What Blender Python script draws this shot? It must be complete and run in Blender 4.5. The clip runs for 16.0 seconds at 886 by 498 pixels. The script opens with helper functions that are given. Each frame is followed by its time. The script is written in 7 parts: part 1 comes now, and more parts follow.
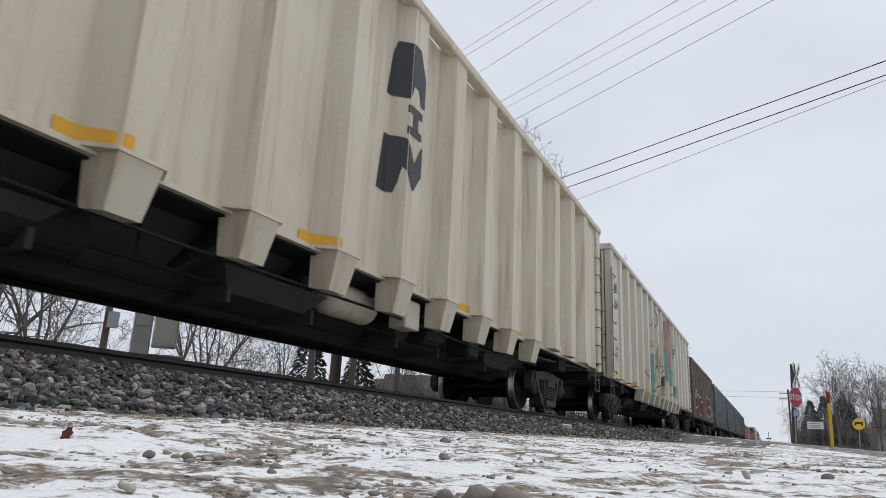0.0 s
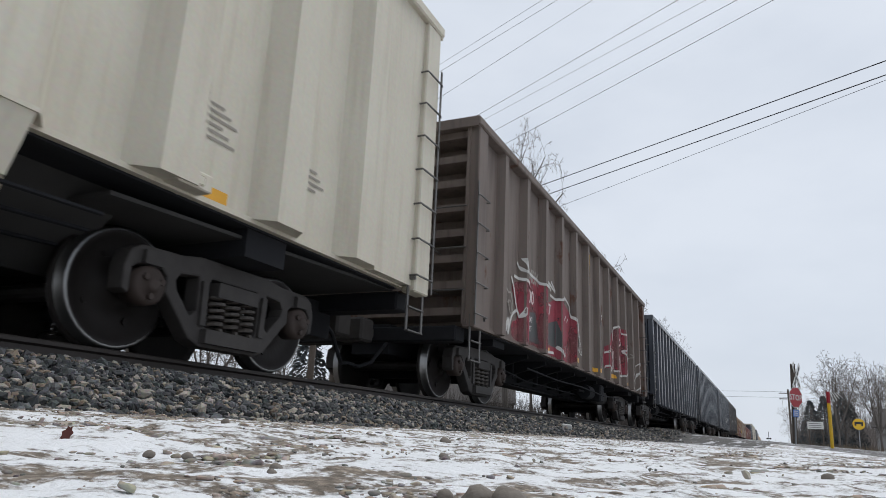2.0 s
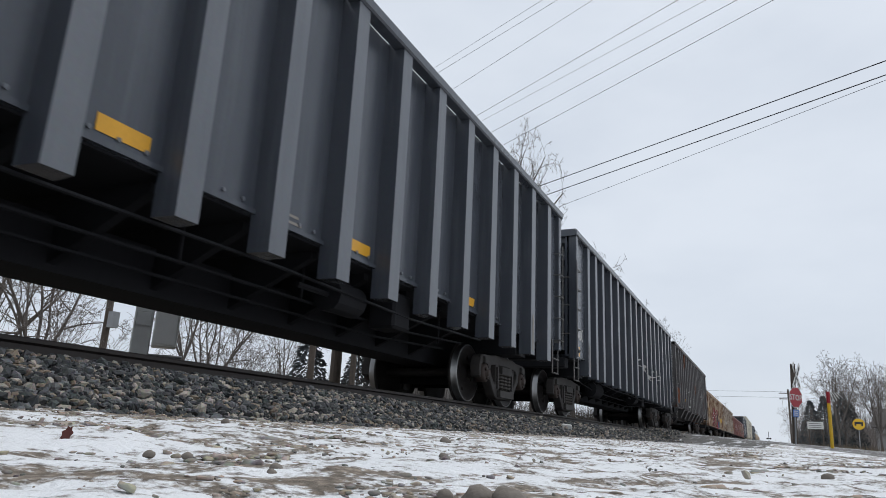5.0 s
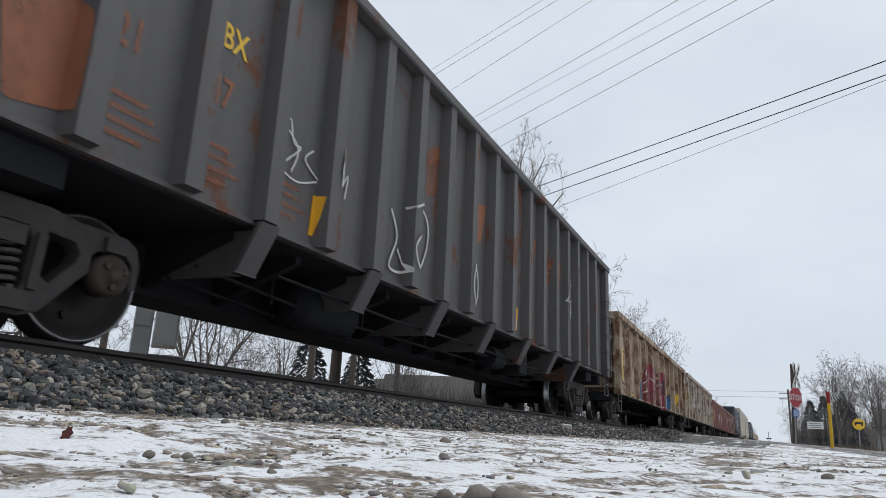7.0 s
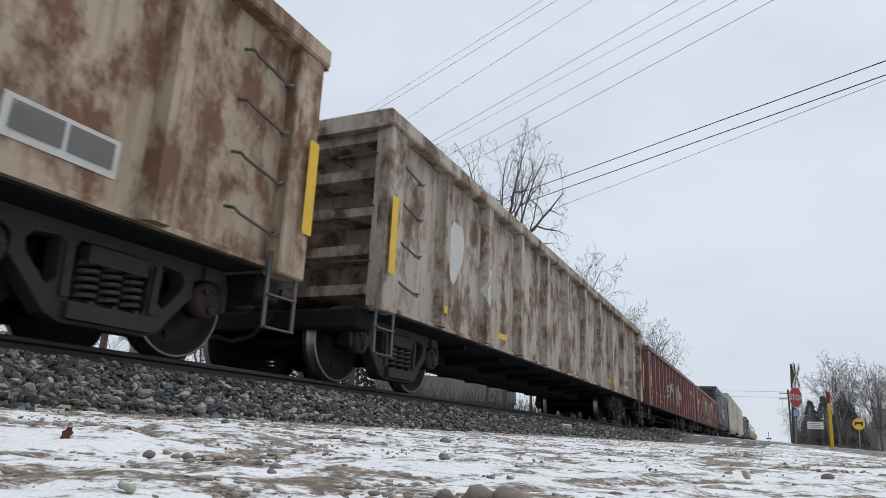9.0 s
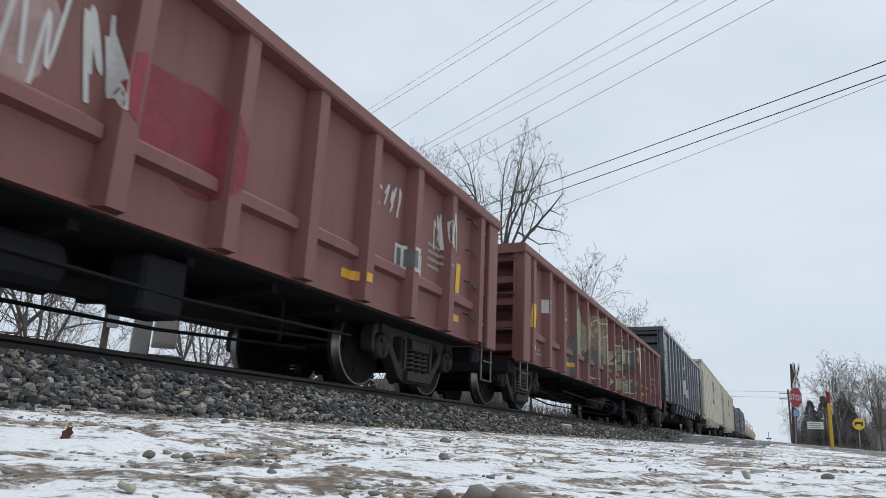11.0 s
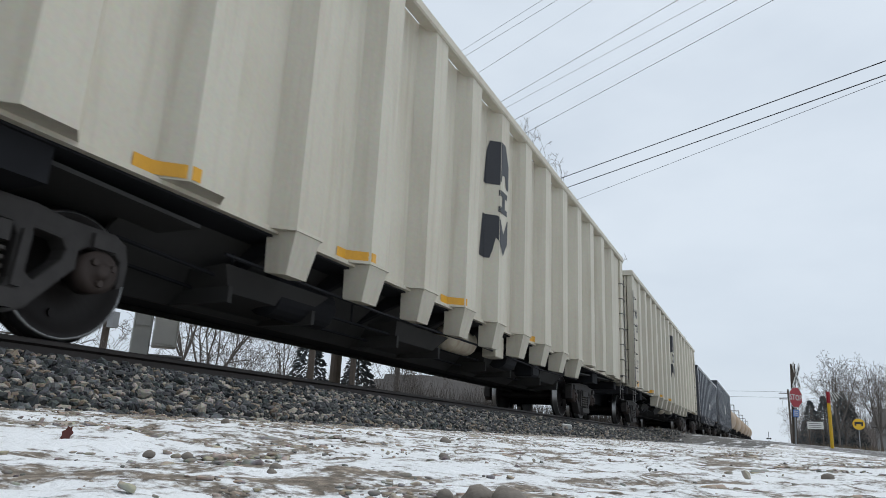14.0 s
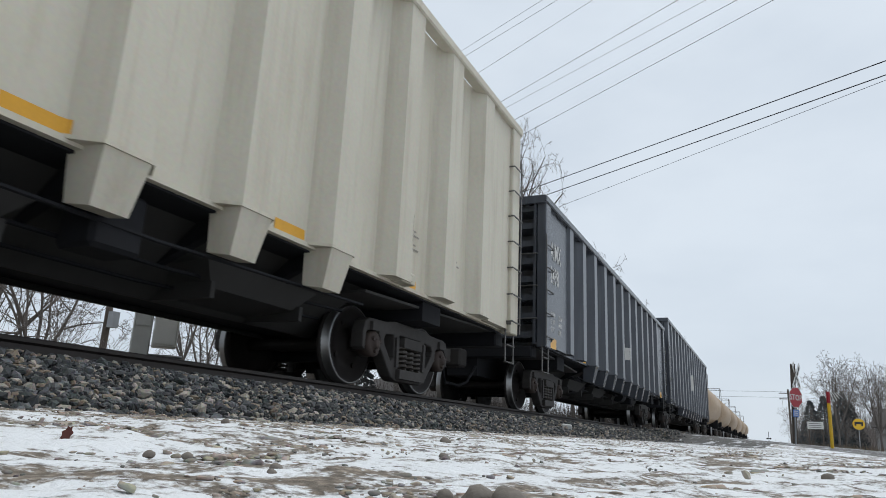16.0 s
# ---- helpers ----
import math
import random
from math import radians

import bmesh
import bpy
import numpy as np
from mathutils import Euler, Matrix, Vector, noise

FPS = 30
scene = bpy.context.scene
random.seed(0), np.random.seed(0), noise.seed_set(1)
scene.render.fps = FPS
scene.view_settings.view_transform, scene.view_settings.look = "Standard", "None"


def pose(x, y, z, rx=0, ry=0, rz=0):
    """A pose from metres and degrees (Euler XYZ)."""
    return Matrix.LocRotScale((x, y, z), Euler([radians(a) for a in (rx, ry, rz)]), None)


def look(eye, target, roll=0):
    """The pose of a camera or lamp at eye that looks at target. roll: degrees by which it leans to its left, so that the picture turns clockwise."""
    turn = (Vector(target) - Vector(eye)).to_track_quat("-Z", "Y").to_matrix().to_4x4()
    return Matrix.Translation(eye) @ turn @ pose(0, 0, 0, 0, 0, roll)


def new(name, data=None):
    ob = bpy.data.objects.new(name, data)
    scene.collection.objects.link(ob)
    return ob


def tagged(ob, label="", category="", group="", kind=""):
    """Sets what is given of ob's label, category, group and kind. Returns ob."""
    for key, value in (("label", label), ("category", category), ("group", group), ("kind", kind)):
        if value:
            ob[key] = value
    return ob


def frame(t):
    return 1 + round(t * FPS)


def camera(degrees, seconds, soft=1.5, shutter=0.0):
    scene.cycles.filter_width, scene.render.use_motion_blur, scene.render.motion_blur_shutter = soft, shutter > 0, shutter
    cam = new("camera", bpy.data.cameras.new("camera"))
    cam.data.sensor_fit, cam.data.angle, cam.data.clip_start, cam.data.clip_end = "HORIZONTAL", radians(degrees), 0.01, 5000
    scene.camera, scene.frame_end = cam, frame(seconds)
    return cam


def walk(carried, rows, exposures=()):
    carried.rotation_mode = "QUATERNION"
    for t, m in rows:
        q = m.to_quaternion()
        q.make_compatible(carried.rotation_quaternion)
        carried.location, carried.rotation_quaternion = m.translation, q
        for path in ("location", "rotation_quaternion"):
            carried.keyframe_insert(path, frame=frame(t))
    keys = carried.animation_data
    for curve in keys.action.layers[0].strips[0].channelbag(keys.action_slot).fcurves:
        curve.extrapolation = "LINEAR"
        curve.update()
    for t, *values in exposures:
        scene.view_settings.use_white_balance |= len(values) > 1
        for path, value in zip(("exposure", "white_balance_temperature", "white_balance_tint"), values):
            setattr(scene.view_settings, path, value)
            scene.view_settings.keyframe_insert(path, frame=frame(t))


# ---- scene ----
# camera: lying on the gravel beside the track, standing still
EYE = (0.0, 0.0, 0.0)
cam = camera(66.3, 16.0, soft=0.9, shutter=0.05)
AIM = look(EYE, (-0.41632, 0.87134, 0.25968), 2.65)
walk(cam, [(0.0, AIM), (16.0, AIM)], [(0.0, 0.0, 6500, 10), (2.0, 0.0, 6420, 9), (9.0, 0.0, 6380, 8), (12.0, 0.0, 6250, 6), (16.0, 0.0, 6330, 6)])

# track and train: x across, y along the track; the train runs towards -y
TRACK = -5.06            # x of the track's middle
RAIL_Z = 0.467           # top of the rails
SPEED = 15.11            # metres a second

# ---------------------------------------------------------------- world and light
world = bpy.data.worlds.new("overcast_sky")
scene.world = world
world.use_nodes = True
wt = world.node_tree
wt.nodes.clear()
w_out = wt.nodes.new("ShaderNodeOutputWorld")
w_bg = wt.nodes.new("ShaderNodeBackground")
w_sky = wt.nodes.new("ShaderNodeTexSky")
w_sky.sky_type = "NISHITA"
w_sky.sun_disc = False
w_sky.sun_elevation = radians(62)
w_sky.sun_rotation = radians(32)
w_tc = wt.nodes.new("ShaderNodeTexCoord")
w_map = wt.nodes.new("ShaderNodeMapping")
w_map.inputs["Scale"].default_value = (1.0, 1.0, 2.2)
w_noise = wt.nodes.new("ShaderNodeTexNoise")
w_noise.inputs["Scale"].default_value = 2.3
w_noise.inputs["Detail"].default_value = 5.0
w_noise.inputs["Roughness"].default_value = 0.5
w_ramp = wt.nodes.new("ShaderNodeValToRGB")
w_ramp.color_ramp.elements[0].position = 0.3
w_ramp.color_ramp.elements[0].color = (6.0, 6.45, 7.25, 1)
w_ramp.color_ramp.elements[1].position = 0.62
w_ramp.color_ramp.elements[1].color = (7.1, 7.5, 8.2, 1)
w_mix = wt.nodes.new("ShaderNodeMixRGB")
w_mix.inputs[0].default_value = 0.94
wt.links.new(w_tc.outputs["Generated"], w_map.inputs["Vector"])
wt.links.new(w_map.outputs["Vector"], w_noise.inputs["Vector"])
wt.links.new(w_noise.outputs["Fac"], w_ramp.inputs["Fac"])
wt.links.new(w_sky.outputs["Color"], w_mix.inputs[1])
wt.links.new(w_ramp.outputs["Color"], w_mix.inputs[2])
wt.links.new(w_mix.outputs["Color"], w_bg.inputs["Color"])
w_bg.inputs["Strength"].default_value = 0.107
wt.links.new(w_bg.outputs["Background"], w_out.inputs["Surface"])

sun_data = bpy.data.lights.new("sun", "SUN")
sun_data.energy = 1.3
sun_data.angle = radians(25)
sun_data.color = (1.0, 0.97, 0.93)
sun = new("sun", sun_data)
sun.matrix_world = look((18, 26, 60), (0, 0, 0))
scene.view_settings.exposure = 0.0


# ---------------------------------------------------------------- materials
def mat_base(name, rough=0.6, metal=0.0):
    m = bpy.data.materials.new(name)
    m.use_nodes = True
    nt = m.node_tree
    b = nt.nodes["Principled BSDF"]
    b.inputs["Roughness"].default_value = rough
    b.inputs["Metallic"].default_value = metal
    return m, nt, b


def tex(nt, kind, vec, scale, detail=4.0, rough=0.55):
    n = nt.nodes.new("ShaderNodeTex" + kind)
    n.inputs["Scale"].default_value = scale
    if kind == "Noise":
        n.inputs["Detail"].default_value = detail
        n.inputs["Roughness"].default_value = rough
    nt.links.new(vec, n.inputs["Vector"])
    return n


def ramp(nt, fac, stops):
    n = nt.nodes.new("ShaderNodeValToRGB")
    els = n.color_ramp.elements
    while len(els) < len(stops):
        els.new(0.5)
    for e, (p, c) in zip(els, stops):
        e.position = p
        e.color = (*c, 1) if len(c) == 3 else c
    nt.links.new(fac, n.inputs["Fac"])
    return n


def mixc(nt, fac, a, b, blend="MIX"):
    n = nt.nodes.new("ShaderNodeMixRGB")
    n.blend_type = blend
    for sock, val in zip(n.inputs, (fac, a, b)):
        if isinstance(val, (int, float)):
            sock.default_value = val
        elif isinstance(val, tuple):
            sock.default_value = (*val, 1)
        else:
            nt.links.new(val, sock)
    return n.outputs["Color"]


def shifted(nt, stretch=(1, 1, 1)):
    """Object coordinates, moved about by each object's random number."""
    tc = nt.nodes.new("ShaderNodeTexCoord")
    oi = nt.nodes.new("ShaderNodeObjectInfo")
    mul = nt.nodes.new("ShaderNodeMath")
    mul.operation = "MULTIPLY"
    mul.inputs[1].default_value = 37.0
    nt.links.new(oi.outputs["Random"], mul.inputs[0])
    comb = nt.nodes.new("ShaderNodeCombineXYZ")
    nt.links.new(mul.outputs[0], comb.inputs[1])
    mp = nt.nodes.new("ShaderNodeMapping")
    mp.inputs["Scale"].default_value = stretch
    nt.links.new(tc.outputs["Object"], mp.inputs["Vector"])
    nt.links.new(comb.outputs[0], mp.inputs["Location"])
    return mp.outputs["Vector"]


def bumped(nt, b, height, strength=0.3, dist=0.01):
    n = nt.nodes.new("ShaderNodeBump")
    n.inputs["Strength"].default_value = strength
    n.inputs["Distance"].default_value = dist
    nt.links.new(height, n.inputs["Height"])
    nt.links.new(n.outputs["Normal"], b.inputs["Normal"])


BLACKC, WHITEC = (0, 0, 0), (1, 1, 1)


def paint(name, base, dark, rust=None, rust_at=0.62, rough=0.55, streak=0.5, rust_scale=1.3, edge=0.05):
    """Weathered paint on steel: blotches, run-down streaks, rust spots."""
    m, nt, b = mat_base(name, rough)
    v = shifted(nt)
    vs = shifted(nt, (5.0, 5.0, 0.35))
    big = tex(nt, "Noise", v, 0.8, 5)
    run = tex(nt, "Noise", vs, 1.6, 4)
    fine = tex(nt, "Noise", v, 24, 3)
    col = mixc(nt, ramp(nt, big.outputs["Fac"], [(0.35, BLACKC), (0.75, WHITEC)]).outputs["Color"], base, tuple(0.72 * c + 0.28 * d for c, d in zip(base, dark)))
    col = mixc(nt, ramp(nt, run.outputs["Fac"], [(0.5, BLACKC), (0.78, (streak,) * 3)]).outputs["Color"], col, dark)
    col = mixc(nt, 0.12, col, fine.outputs["Color"], "OVERLAY")
    if rust:
        rn = tex(nt, "Noise", shifted(nt, (1.0, 1.0, 0.6)), rust_scale, 9, 0.68)
        mask = ramp(nt, rn.outputs["Fac"], [(rust_at, BLACKC), (rust_at + edge, WHITEC)]).outputs["Color"]
        rv = tex(nt, "Noise", v, 9, 4)
        rcol = mixc(nt, rv.outputs["Fac"], rust, tuple(0.45 * c for c in rust))
        col = mixc(nt, mask, col, rcol)
        rr = ramp(nt, rn.outputs["Fac"], [(rust_at, (rough,) * 3), (rust_at + edge, (0.9,) * 3)])
        nt.links.new(rr.outputs["Color"], b.inputs["Roughness"])
    nt.links.new(col, b.inputs["Base Color"])
    dents = tex(nt, "Noise", v, 2.2, 2)
    hgt = mixc(nt, 0.2, dents.outputs["Fac"], fine.outputs["Fac"])
    bumped(nt, b, hgt, 0.35, 0.02)
    return m


def plain(name, color, rough=0.6, metal=0.0, scale=12, amount=0.35, bump=0.15, gloss=0.5):
    m, nt, b = mat_base(name, rough, metal)
    b.inputs["Specular IOR Level"].default_value = gloss
    v = shifted(nt)
    n1 = tex(nt, "Noise", v, scale, 5)
    n2 = tex(nt, "Noise", v, scale * 0.13, 3)
    col = mixc(nt, n1.outputs["Fac"], color, tuple(c * (1 - amount) for c in color))
    col = mixc(nt, ramp(nt, n2.outputs["Fac"], [(0.4, BLACKC), (0.7, (amount,) * 3)]).outputs["Color"], col, tuple(c * 0.5 for c in color))
    nt.links.new(col, b.inputs["Base Color"])
    bumped(nt, b, n1.outputs["Fac"], bump, 0.01)
    return m


def spray(name, color):
    """Thin spray paint, uneven and worn through in places."""
    m, nt, b = mat_base(name, 0.6)
    v = shifted(nt)
    n1 = tex(nt, "Noise", v, 2.2, 5)
    n2 = tex(nt, "Noise", v, 14, 5)
    n3 = tex(nt, "Noise", v, 1.1, 2)
    col = mixc(nt, n1.outputs["Fac"], tuple(min(1, c * 1.35) for c in color), tuple(c * 0.55 for c in color))
    nt.links.new(col, b.inputs["Base Color"])
    mix = mixc(nt, 0.2, n3.outputs["Fac"], n2.outputs["Fac"])
    cover = ramp(nt, mix, [(0.34, (0.3,) * 3), (0.56, (0.93,) * 3)])
    nt.links.new(cover.outputs["Color"], b.inputs["Alpha"])
    return m


def stones(name, tones, rough=0.85):
    """A different tone for each stone of a heap."""
    m, nt, b = mat_base(name, rough)
    g = nt.nodes.new("ShaderNodeNewGeometry")
    step = 1.0 / len(tones)
    r = ramp(nt, g.outputs["Random Per Island"], [(i * step, c) for i, c in enumerate(tones)])
    r.color_ramp.interpolation = "CONSTANT"
    tc = nt.nodes.new("ShaderNodeTexCoord")
    n = tex(nt, "Noise", tc.outputs["Object"], 60, 4)
    col = mixc(nt, 0.35, r.outputs["Color"], n.outputs["Color"], "OVERLAY")
    nt.links.new(col, b.inputs["Base Color"])
    bumped(nt, b, n.outputs["Fac"], 0.5, 0.01)
    return m


M_BEIGE = paint("cream_paint", (0.55, 0.515, 0.425), (0.36, 0.30, 0.22), (0.20, 0.10, 0.05), 0.72)
M_BEIGE_DIRTY = paint("dirty_cream_paint", (0.555, 0.505, 0.40), (0.34, 0.23, 0.13), (0.2, 0.1, 0.05), 0.68, streak=0.8)
# black cars: streaks paler than the base stand in for sky reflections
M_BLACK = paint("black_paint", (0.052, 0.057, 0.069), (0.10, 0.108, 0.122), None, rough=0.27, streak=0.5)
M_GLOSS = paint("glossy_black_paint", (0.050, 0.056, 0.069), (0.10, 0.108, 0.122), None, rough=0.24, streak=0.6)
M_BROWN = paint("brown_paint", (0.15, 0.118, 0.10), (0.055, 0.042, 0.038), (0.13, 0.062, 0.04), 0.60, rough=0.7, streak=0.8)
M_SOOT = paint("sooty_rusted_paint", (0.085, 0.08, 0.08), (0.05, 0.047, 0.046), (0.16, 0.065, 0.035), 0.57, rough=0.65)
M_RUSTY = paint("rusted_tan_paint", (0.42, 0.335, 0.24), (0.16, 0.09, 0.055), (0.21, 0.11, 0.064), 0.455, rough=0.75, streak=0.95, rust_scale=2.8, edge=0.13)
M_CHALKY = paint("chalky_rusted_paint", (0.43, 0.375, 0.315), (0.19, 0.135, 0.095), (0.18, 0.105, 0.072), 0.46, rough=0.75, streak=0.95, rust_scale=2.6, edge=0.13)
M_OXIDE = paint("red_oxide_paint", (0.20, 0.08, 0.07), (0.11, 0.046, 0.04), (0.11, 0.05, 0.038), 0.66, rough=0.6)
M_TANK = paint("stained_tank_paint", (0.40, 0.30, 0.2), (0.2, 0.12, 0.07), None, streak=0.9)
# near-black: the deep shade under the cars is put into this colour
M_UNDER = plain("shade_black", (0.015, 0.0155, 0.019), 0.85, gloss=0.3)
M_CAST = plain("cast_steel", (0.066, 0.06, 0.057), 0.75, 0.0, 10, 0.55, 0.3, 0.4)
M_CAP = plain("rusty_bearing_cap", (0.06, 0.042, 0.035), 0.75)
M_WHEEL = plain("wheel_steel", (0.027, 0.023, 0.022), 0.6, gloss=0.25)
M_TREAD = plain("worn_tread_steel", (0.3, 0.3, 0.3), 0.35, 1.0, 30, 0.2, 0.05)
M_SPRING = plain("spring_steel", (0.06, 0.05, 0.042), 0.6)
M_BAR = plain("worn_steel_bar", (0.12, 0.115, 0.11), 0.5, 0.3)
M_YELLOW = plain("yellow_reflective_sheet", (0.72, 0.36, 0.015), 0.35, 0, 40, 0.2, 0.05)
M_LEMON = plain("yellow_paint", (0.75, 0.46, 0.02), 0.5, 0, 20, 0.2, 0.05)
M_WHITE = plain("white_lettering", (0.62, 0.61, 0.58), 0.6, 0, 30, 0.3, 0.05)
M_CHALK = plain("faded_lettering", (0.34, 0.31, 0.27), 0.7, 0, 30, 0.4, 0.05)
M_INK = plain("black_lettering", (0.025, 0.026, 0.032), 0.5, 0, 30, 0.3, 0.05)
M_ORANGE = spray("faded_orange_paint", (0.26, 0.09, 0.04))
M_CRIMSON = spray("crimson_spray_paint", (0.27, 0.03, 0.05))
M_TEAL = spray("turquoise_spray_paint", (0.20, 0.42, 0.36))
M_PINK = spray("pink_spray_paint", (0.50, 0.33, 0.31))
M_BLUE = spray("blue_spray_paint", (0.03, 0.16, 0.34))
M_PEACH = spray("peach_spray_paint", (0.50, 0.34, 0.20))
M_OLIVE = spray("olive_spray_paint", (0.42, 0.39, 0.19))
M_GREY = spray("grey_spray_paint", (0.14, 0.135, 0.13))
M_MAUVE = spray("mauve_spray_paint", (0.32, 0.14, 0.18))
M_PALE = spray("pale_spray_paint", (0.52, 0.48, 0.33))
M_CHARCOAL = spray("charcoal_spray_paint", (0.05, 0.05, 0.055))
M_PALEGREEN = spray("pale_green_spray_paint", (0.40, 0.43, 0.27))
M_YELLOWED = spray("yellowed_paint", (0.48, 0.29, 0.08))
M_CREAMDOT = plain("pale_yellow_spray", (0.62, 0.56, 0.26), 0.6, 0, 20, 0.2, 0.03)
M_PANEL = plain("dark_panel_paint", (0.05, 0.056, 0.056), 0.55, 0, 12, 0.4, 0.05)
M_GREYLINE = plain("grey_spray_line", (0.13, 0.125, 0.125), 0.6, 0, 20, 0.3, 0.03)
M_CHARLINE = plain("dark_spray_line", (0.045, 0.04, 0.04), 0.6, 0, 20, 0.3, 0.03)
M_RAIL = plain("rail_steel", (0.045, 0.036, 0.032), 0.6, 0.2, 14, 0.4)
M_RAILTOP = plain("polished_rail_head", (0.22, 0.215, 0.21), 0.4, 0.8, 20, 0.2, 0.03)
M_TIE = plain("creosoted_wood", (0.05, 0.04, 0.032), 0.9, 0, 9, 0.5, 0.5)
M_BALLAST = stones("ballast_stone", [(0.058, 0.061, 0.065), (0.130, 0.133, 0.137), (0.034, 0.039, 0.039), (0.260, 0.234, 0.202), (0.072, 0.072, 0.070), (0.039, 0.040, 0.043), (0.195, 0.156, 0.117), (0.065, 0.075, 0.073), (0.104, 0.104, 0.107), (0.338, 0.305, 0.260), (0.047, 0.048, 0.051), (0.039, 0.042, 0.044)])
M_GRAVEL = stones("gravel_stone", [(0.27, 0.24, 0.205), (0.19, 0.175, 0.16), (0.34, 0.295, 0.24), (0.13, 0.125, 0.12), (0.29, 0.245, 0.19), (0.38, 0.34, 0.29)])
M_WOOD = plain("weathered_pole_wood", (0.13, 0.105, 0.085), 0.9, 0, 8, 0.5, 0.4)
M_BARK = plain("grey_bark", (0.14, 0.122, 0.108), 0.95, 0, 6, 0.4, 0.5)
# twig grey raised to stand for the haze over far trees
M_TWIG = plain("bare_twigs", (0.185, 0.16, 0.145), 0.95, 0, 6, 0.3, 0.2)
# needles paled towards blue-grey: distance haze mixed into the colour
M_NEEDLE = plain("hazed_conifer_needles", (0.115, 0.13, 0.137), 0.9, 0, 3, 0.4, 0.2)
M_WIRE = plain("dark_wire", (0.03, 0.03, 0.035), 0.6)
M_LEAF = plain("dry_red_leaf", (0.12, 0.03, 0.02), 0.7, 0, 40, 0.4, 0.2)
M_REDSIGN = plain("red_sign_sheet", (0.38, 0.012, 0.025), 0.45, 0, 8, 0.2, 0.03)
M_WHITESIGN = plain("white_sign_sheet", (0.62, 0.62, 0.60), 0.5, 0, 8, 0.15, 0.03)
M_BLUESIGN = plain("blue_sign_sheet", (0.03, 0.14, 0.48), 0.45, 0, 8, 0.2, 0.03)
M_GALV = plain("galvanised_steel", (0.33, 0.34, 0.35), 0.5, 0.5, 14, 0.2, 0.05)
M_METER = plain("weathered_grey_paint", (0.62, 0.63, 0.62), 0.6, 0, 5, 0.3, 0.05)
M_CABINET = plain("grey_cabinet_paint", (0.78, 0.78, 0.76), 0.5, 0, 5, 0.2, 0.05)
M_SIDING = plain("house_siding", (0.33, 0.32, 0.31), 0.8, 0, 4, 0.2, 0.1)
M_ROOF = plain("shingle_roof", (0.10, 0.09, 0.085), 0.9, 0, 7, 0.4, 0.3)
M_GRASS = plain("dry_grass_straw", (0.16, 0.125, 0.085), 0.95, 0, 5, 0.4, 0.2)
M_GLASS = plain("dark_window_glass", (0.02, 0.022, 0.025), 0.1, 0, 4, 0.2, 0.02)


def ground_material():
    """Gravel and dirt under thin, patchy snow."""
    m, nt, b = mat_base("snowy_gravel", 0.9)
    tc = nt.nodes.new("ShaderNodeTexCoord")
    v = tc.outputs["Object"]
    big = tex(nt, "Noise", v, 2.4, 5, 0.55)
    mid = tex(nt, "Noise", v, 12, 8, 0.68)
    fine = tex(nt, "Noise", v, 70, 5, 0.65)
    vor = tex(nt, "Voronoi", v, 70)
    dirt = ramp(nt, fine.outputs["Fac"], [(0.3, (0.15, 0.12, 0.094)), (0.5, (0.29, 0.24, 0.19)), (0.7, (0.42, 0.36, 0.29))]).outputs["Color"]
    dirt = mixc(nt, ramp(nt, vor.outputs["Distance"], [(0.2, BLACKC), (0.7, (0.6,) * 3)]).outputs["Color"], dirt, (0.06, 0.05, 0.042))
    snow = mixc(nt, mid.outputs["Fac"], (0.75, 0.765, 0.79), (0.86, 0.87, 0.885))
    s1 = mixc(nt, 0.6, big.outputs["Fac"], mid.outputs["Fac"])
    s2 = mixc(nt, 0.2, s1, fine.outputs["Fac"])
    # bare soil along the foot of the ballast
    sep = nt.nodes.new("ShaderNodeSeparateXYZ")
    nt.links.new(v, sep.inputs[0])
    toe = nt.nodes.new("ShaderNodeMapRange")
    for key, val in (("From Min", -1.7), ("From Max", -2.9), ("To Min", 0.0), ("To Max", 0.10)):
        toe.inputs[key].default_value = val
    nt.links.new(sep.outputs[0], toe.inputs["Value"])
    s2 = mixc(nt, 1.0, s2, toe.outputs["Result"], "SUBTRACT")
    cover = ramp(nt, s2, [(0.46, BLACKC), (0.483, (0.55,) * 3), (0.51, WHITEC)]).outputs["Color"]
    col = mixc(nt, cover, dirt, snow)
    nt.links.new(col, b.inputs["Base Color"])
    bumped(nt, b, mixc(nt, 0.5, fine.outputs["Fac"], mid.outputs["Fac"]), 0.6, 0.025)
    return m


def road_material():
    """Worn asphalt with gravel and thin wind-blown snow."""
    m, nt, b = mat_base("snow_dusted_asphalt", 0.9)
    v = nt.nodes.new("ShaderNodeTexCoord").outputs["Object"]
    fine = tex(nt, "Noise", v, 40, 5, 0.65)
    big = tex(nt, "Noise", v, 2.2, 8, 0.7)
    base = ramp(nt, fine.outputs["Fac"], [(0.3, (0.06, 0.058, 0.056)), (0.7, (0.17, 0.16, 0.15))]).outputs["Color"]
    cover = ramp(nt, big.outputs["Fac"], [(0.545, BLACKC), (0.60, (0.85,) * 3)]).outputs["Color"]
    nt.links.new(mixc(nt, cover, base, (0.78, 0.79, 0.81)), b.inputs["Base Color"])
    bumped(nt, b, fine.outputs["Fac"], 0.6, 0.02)
    return m


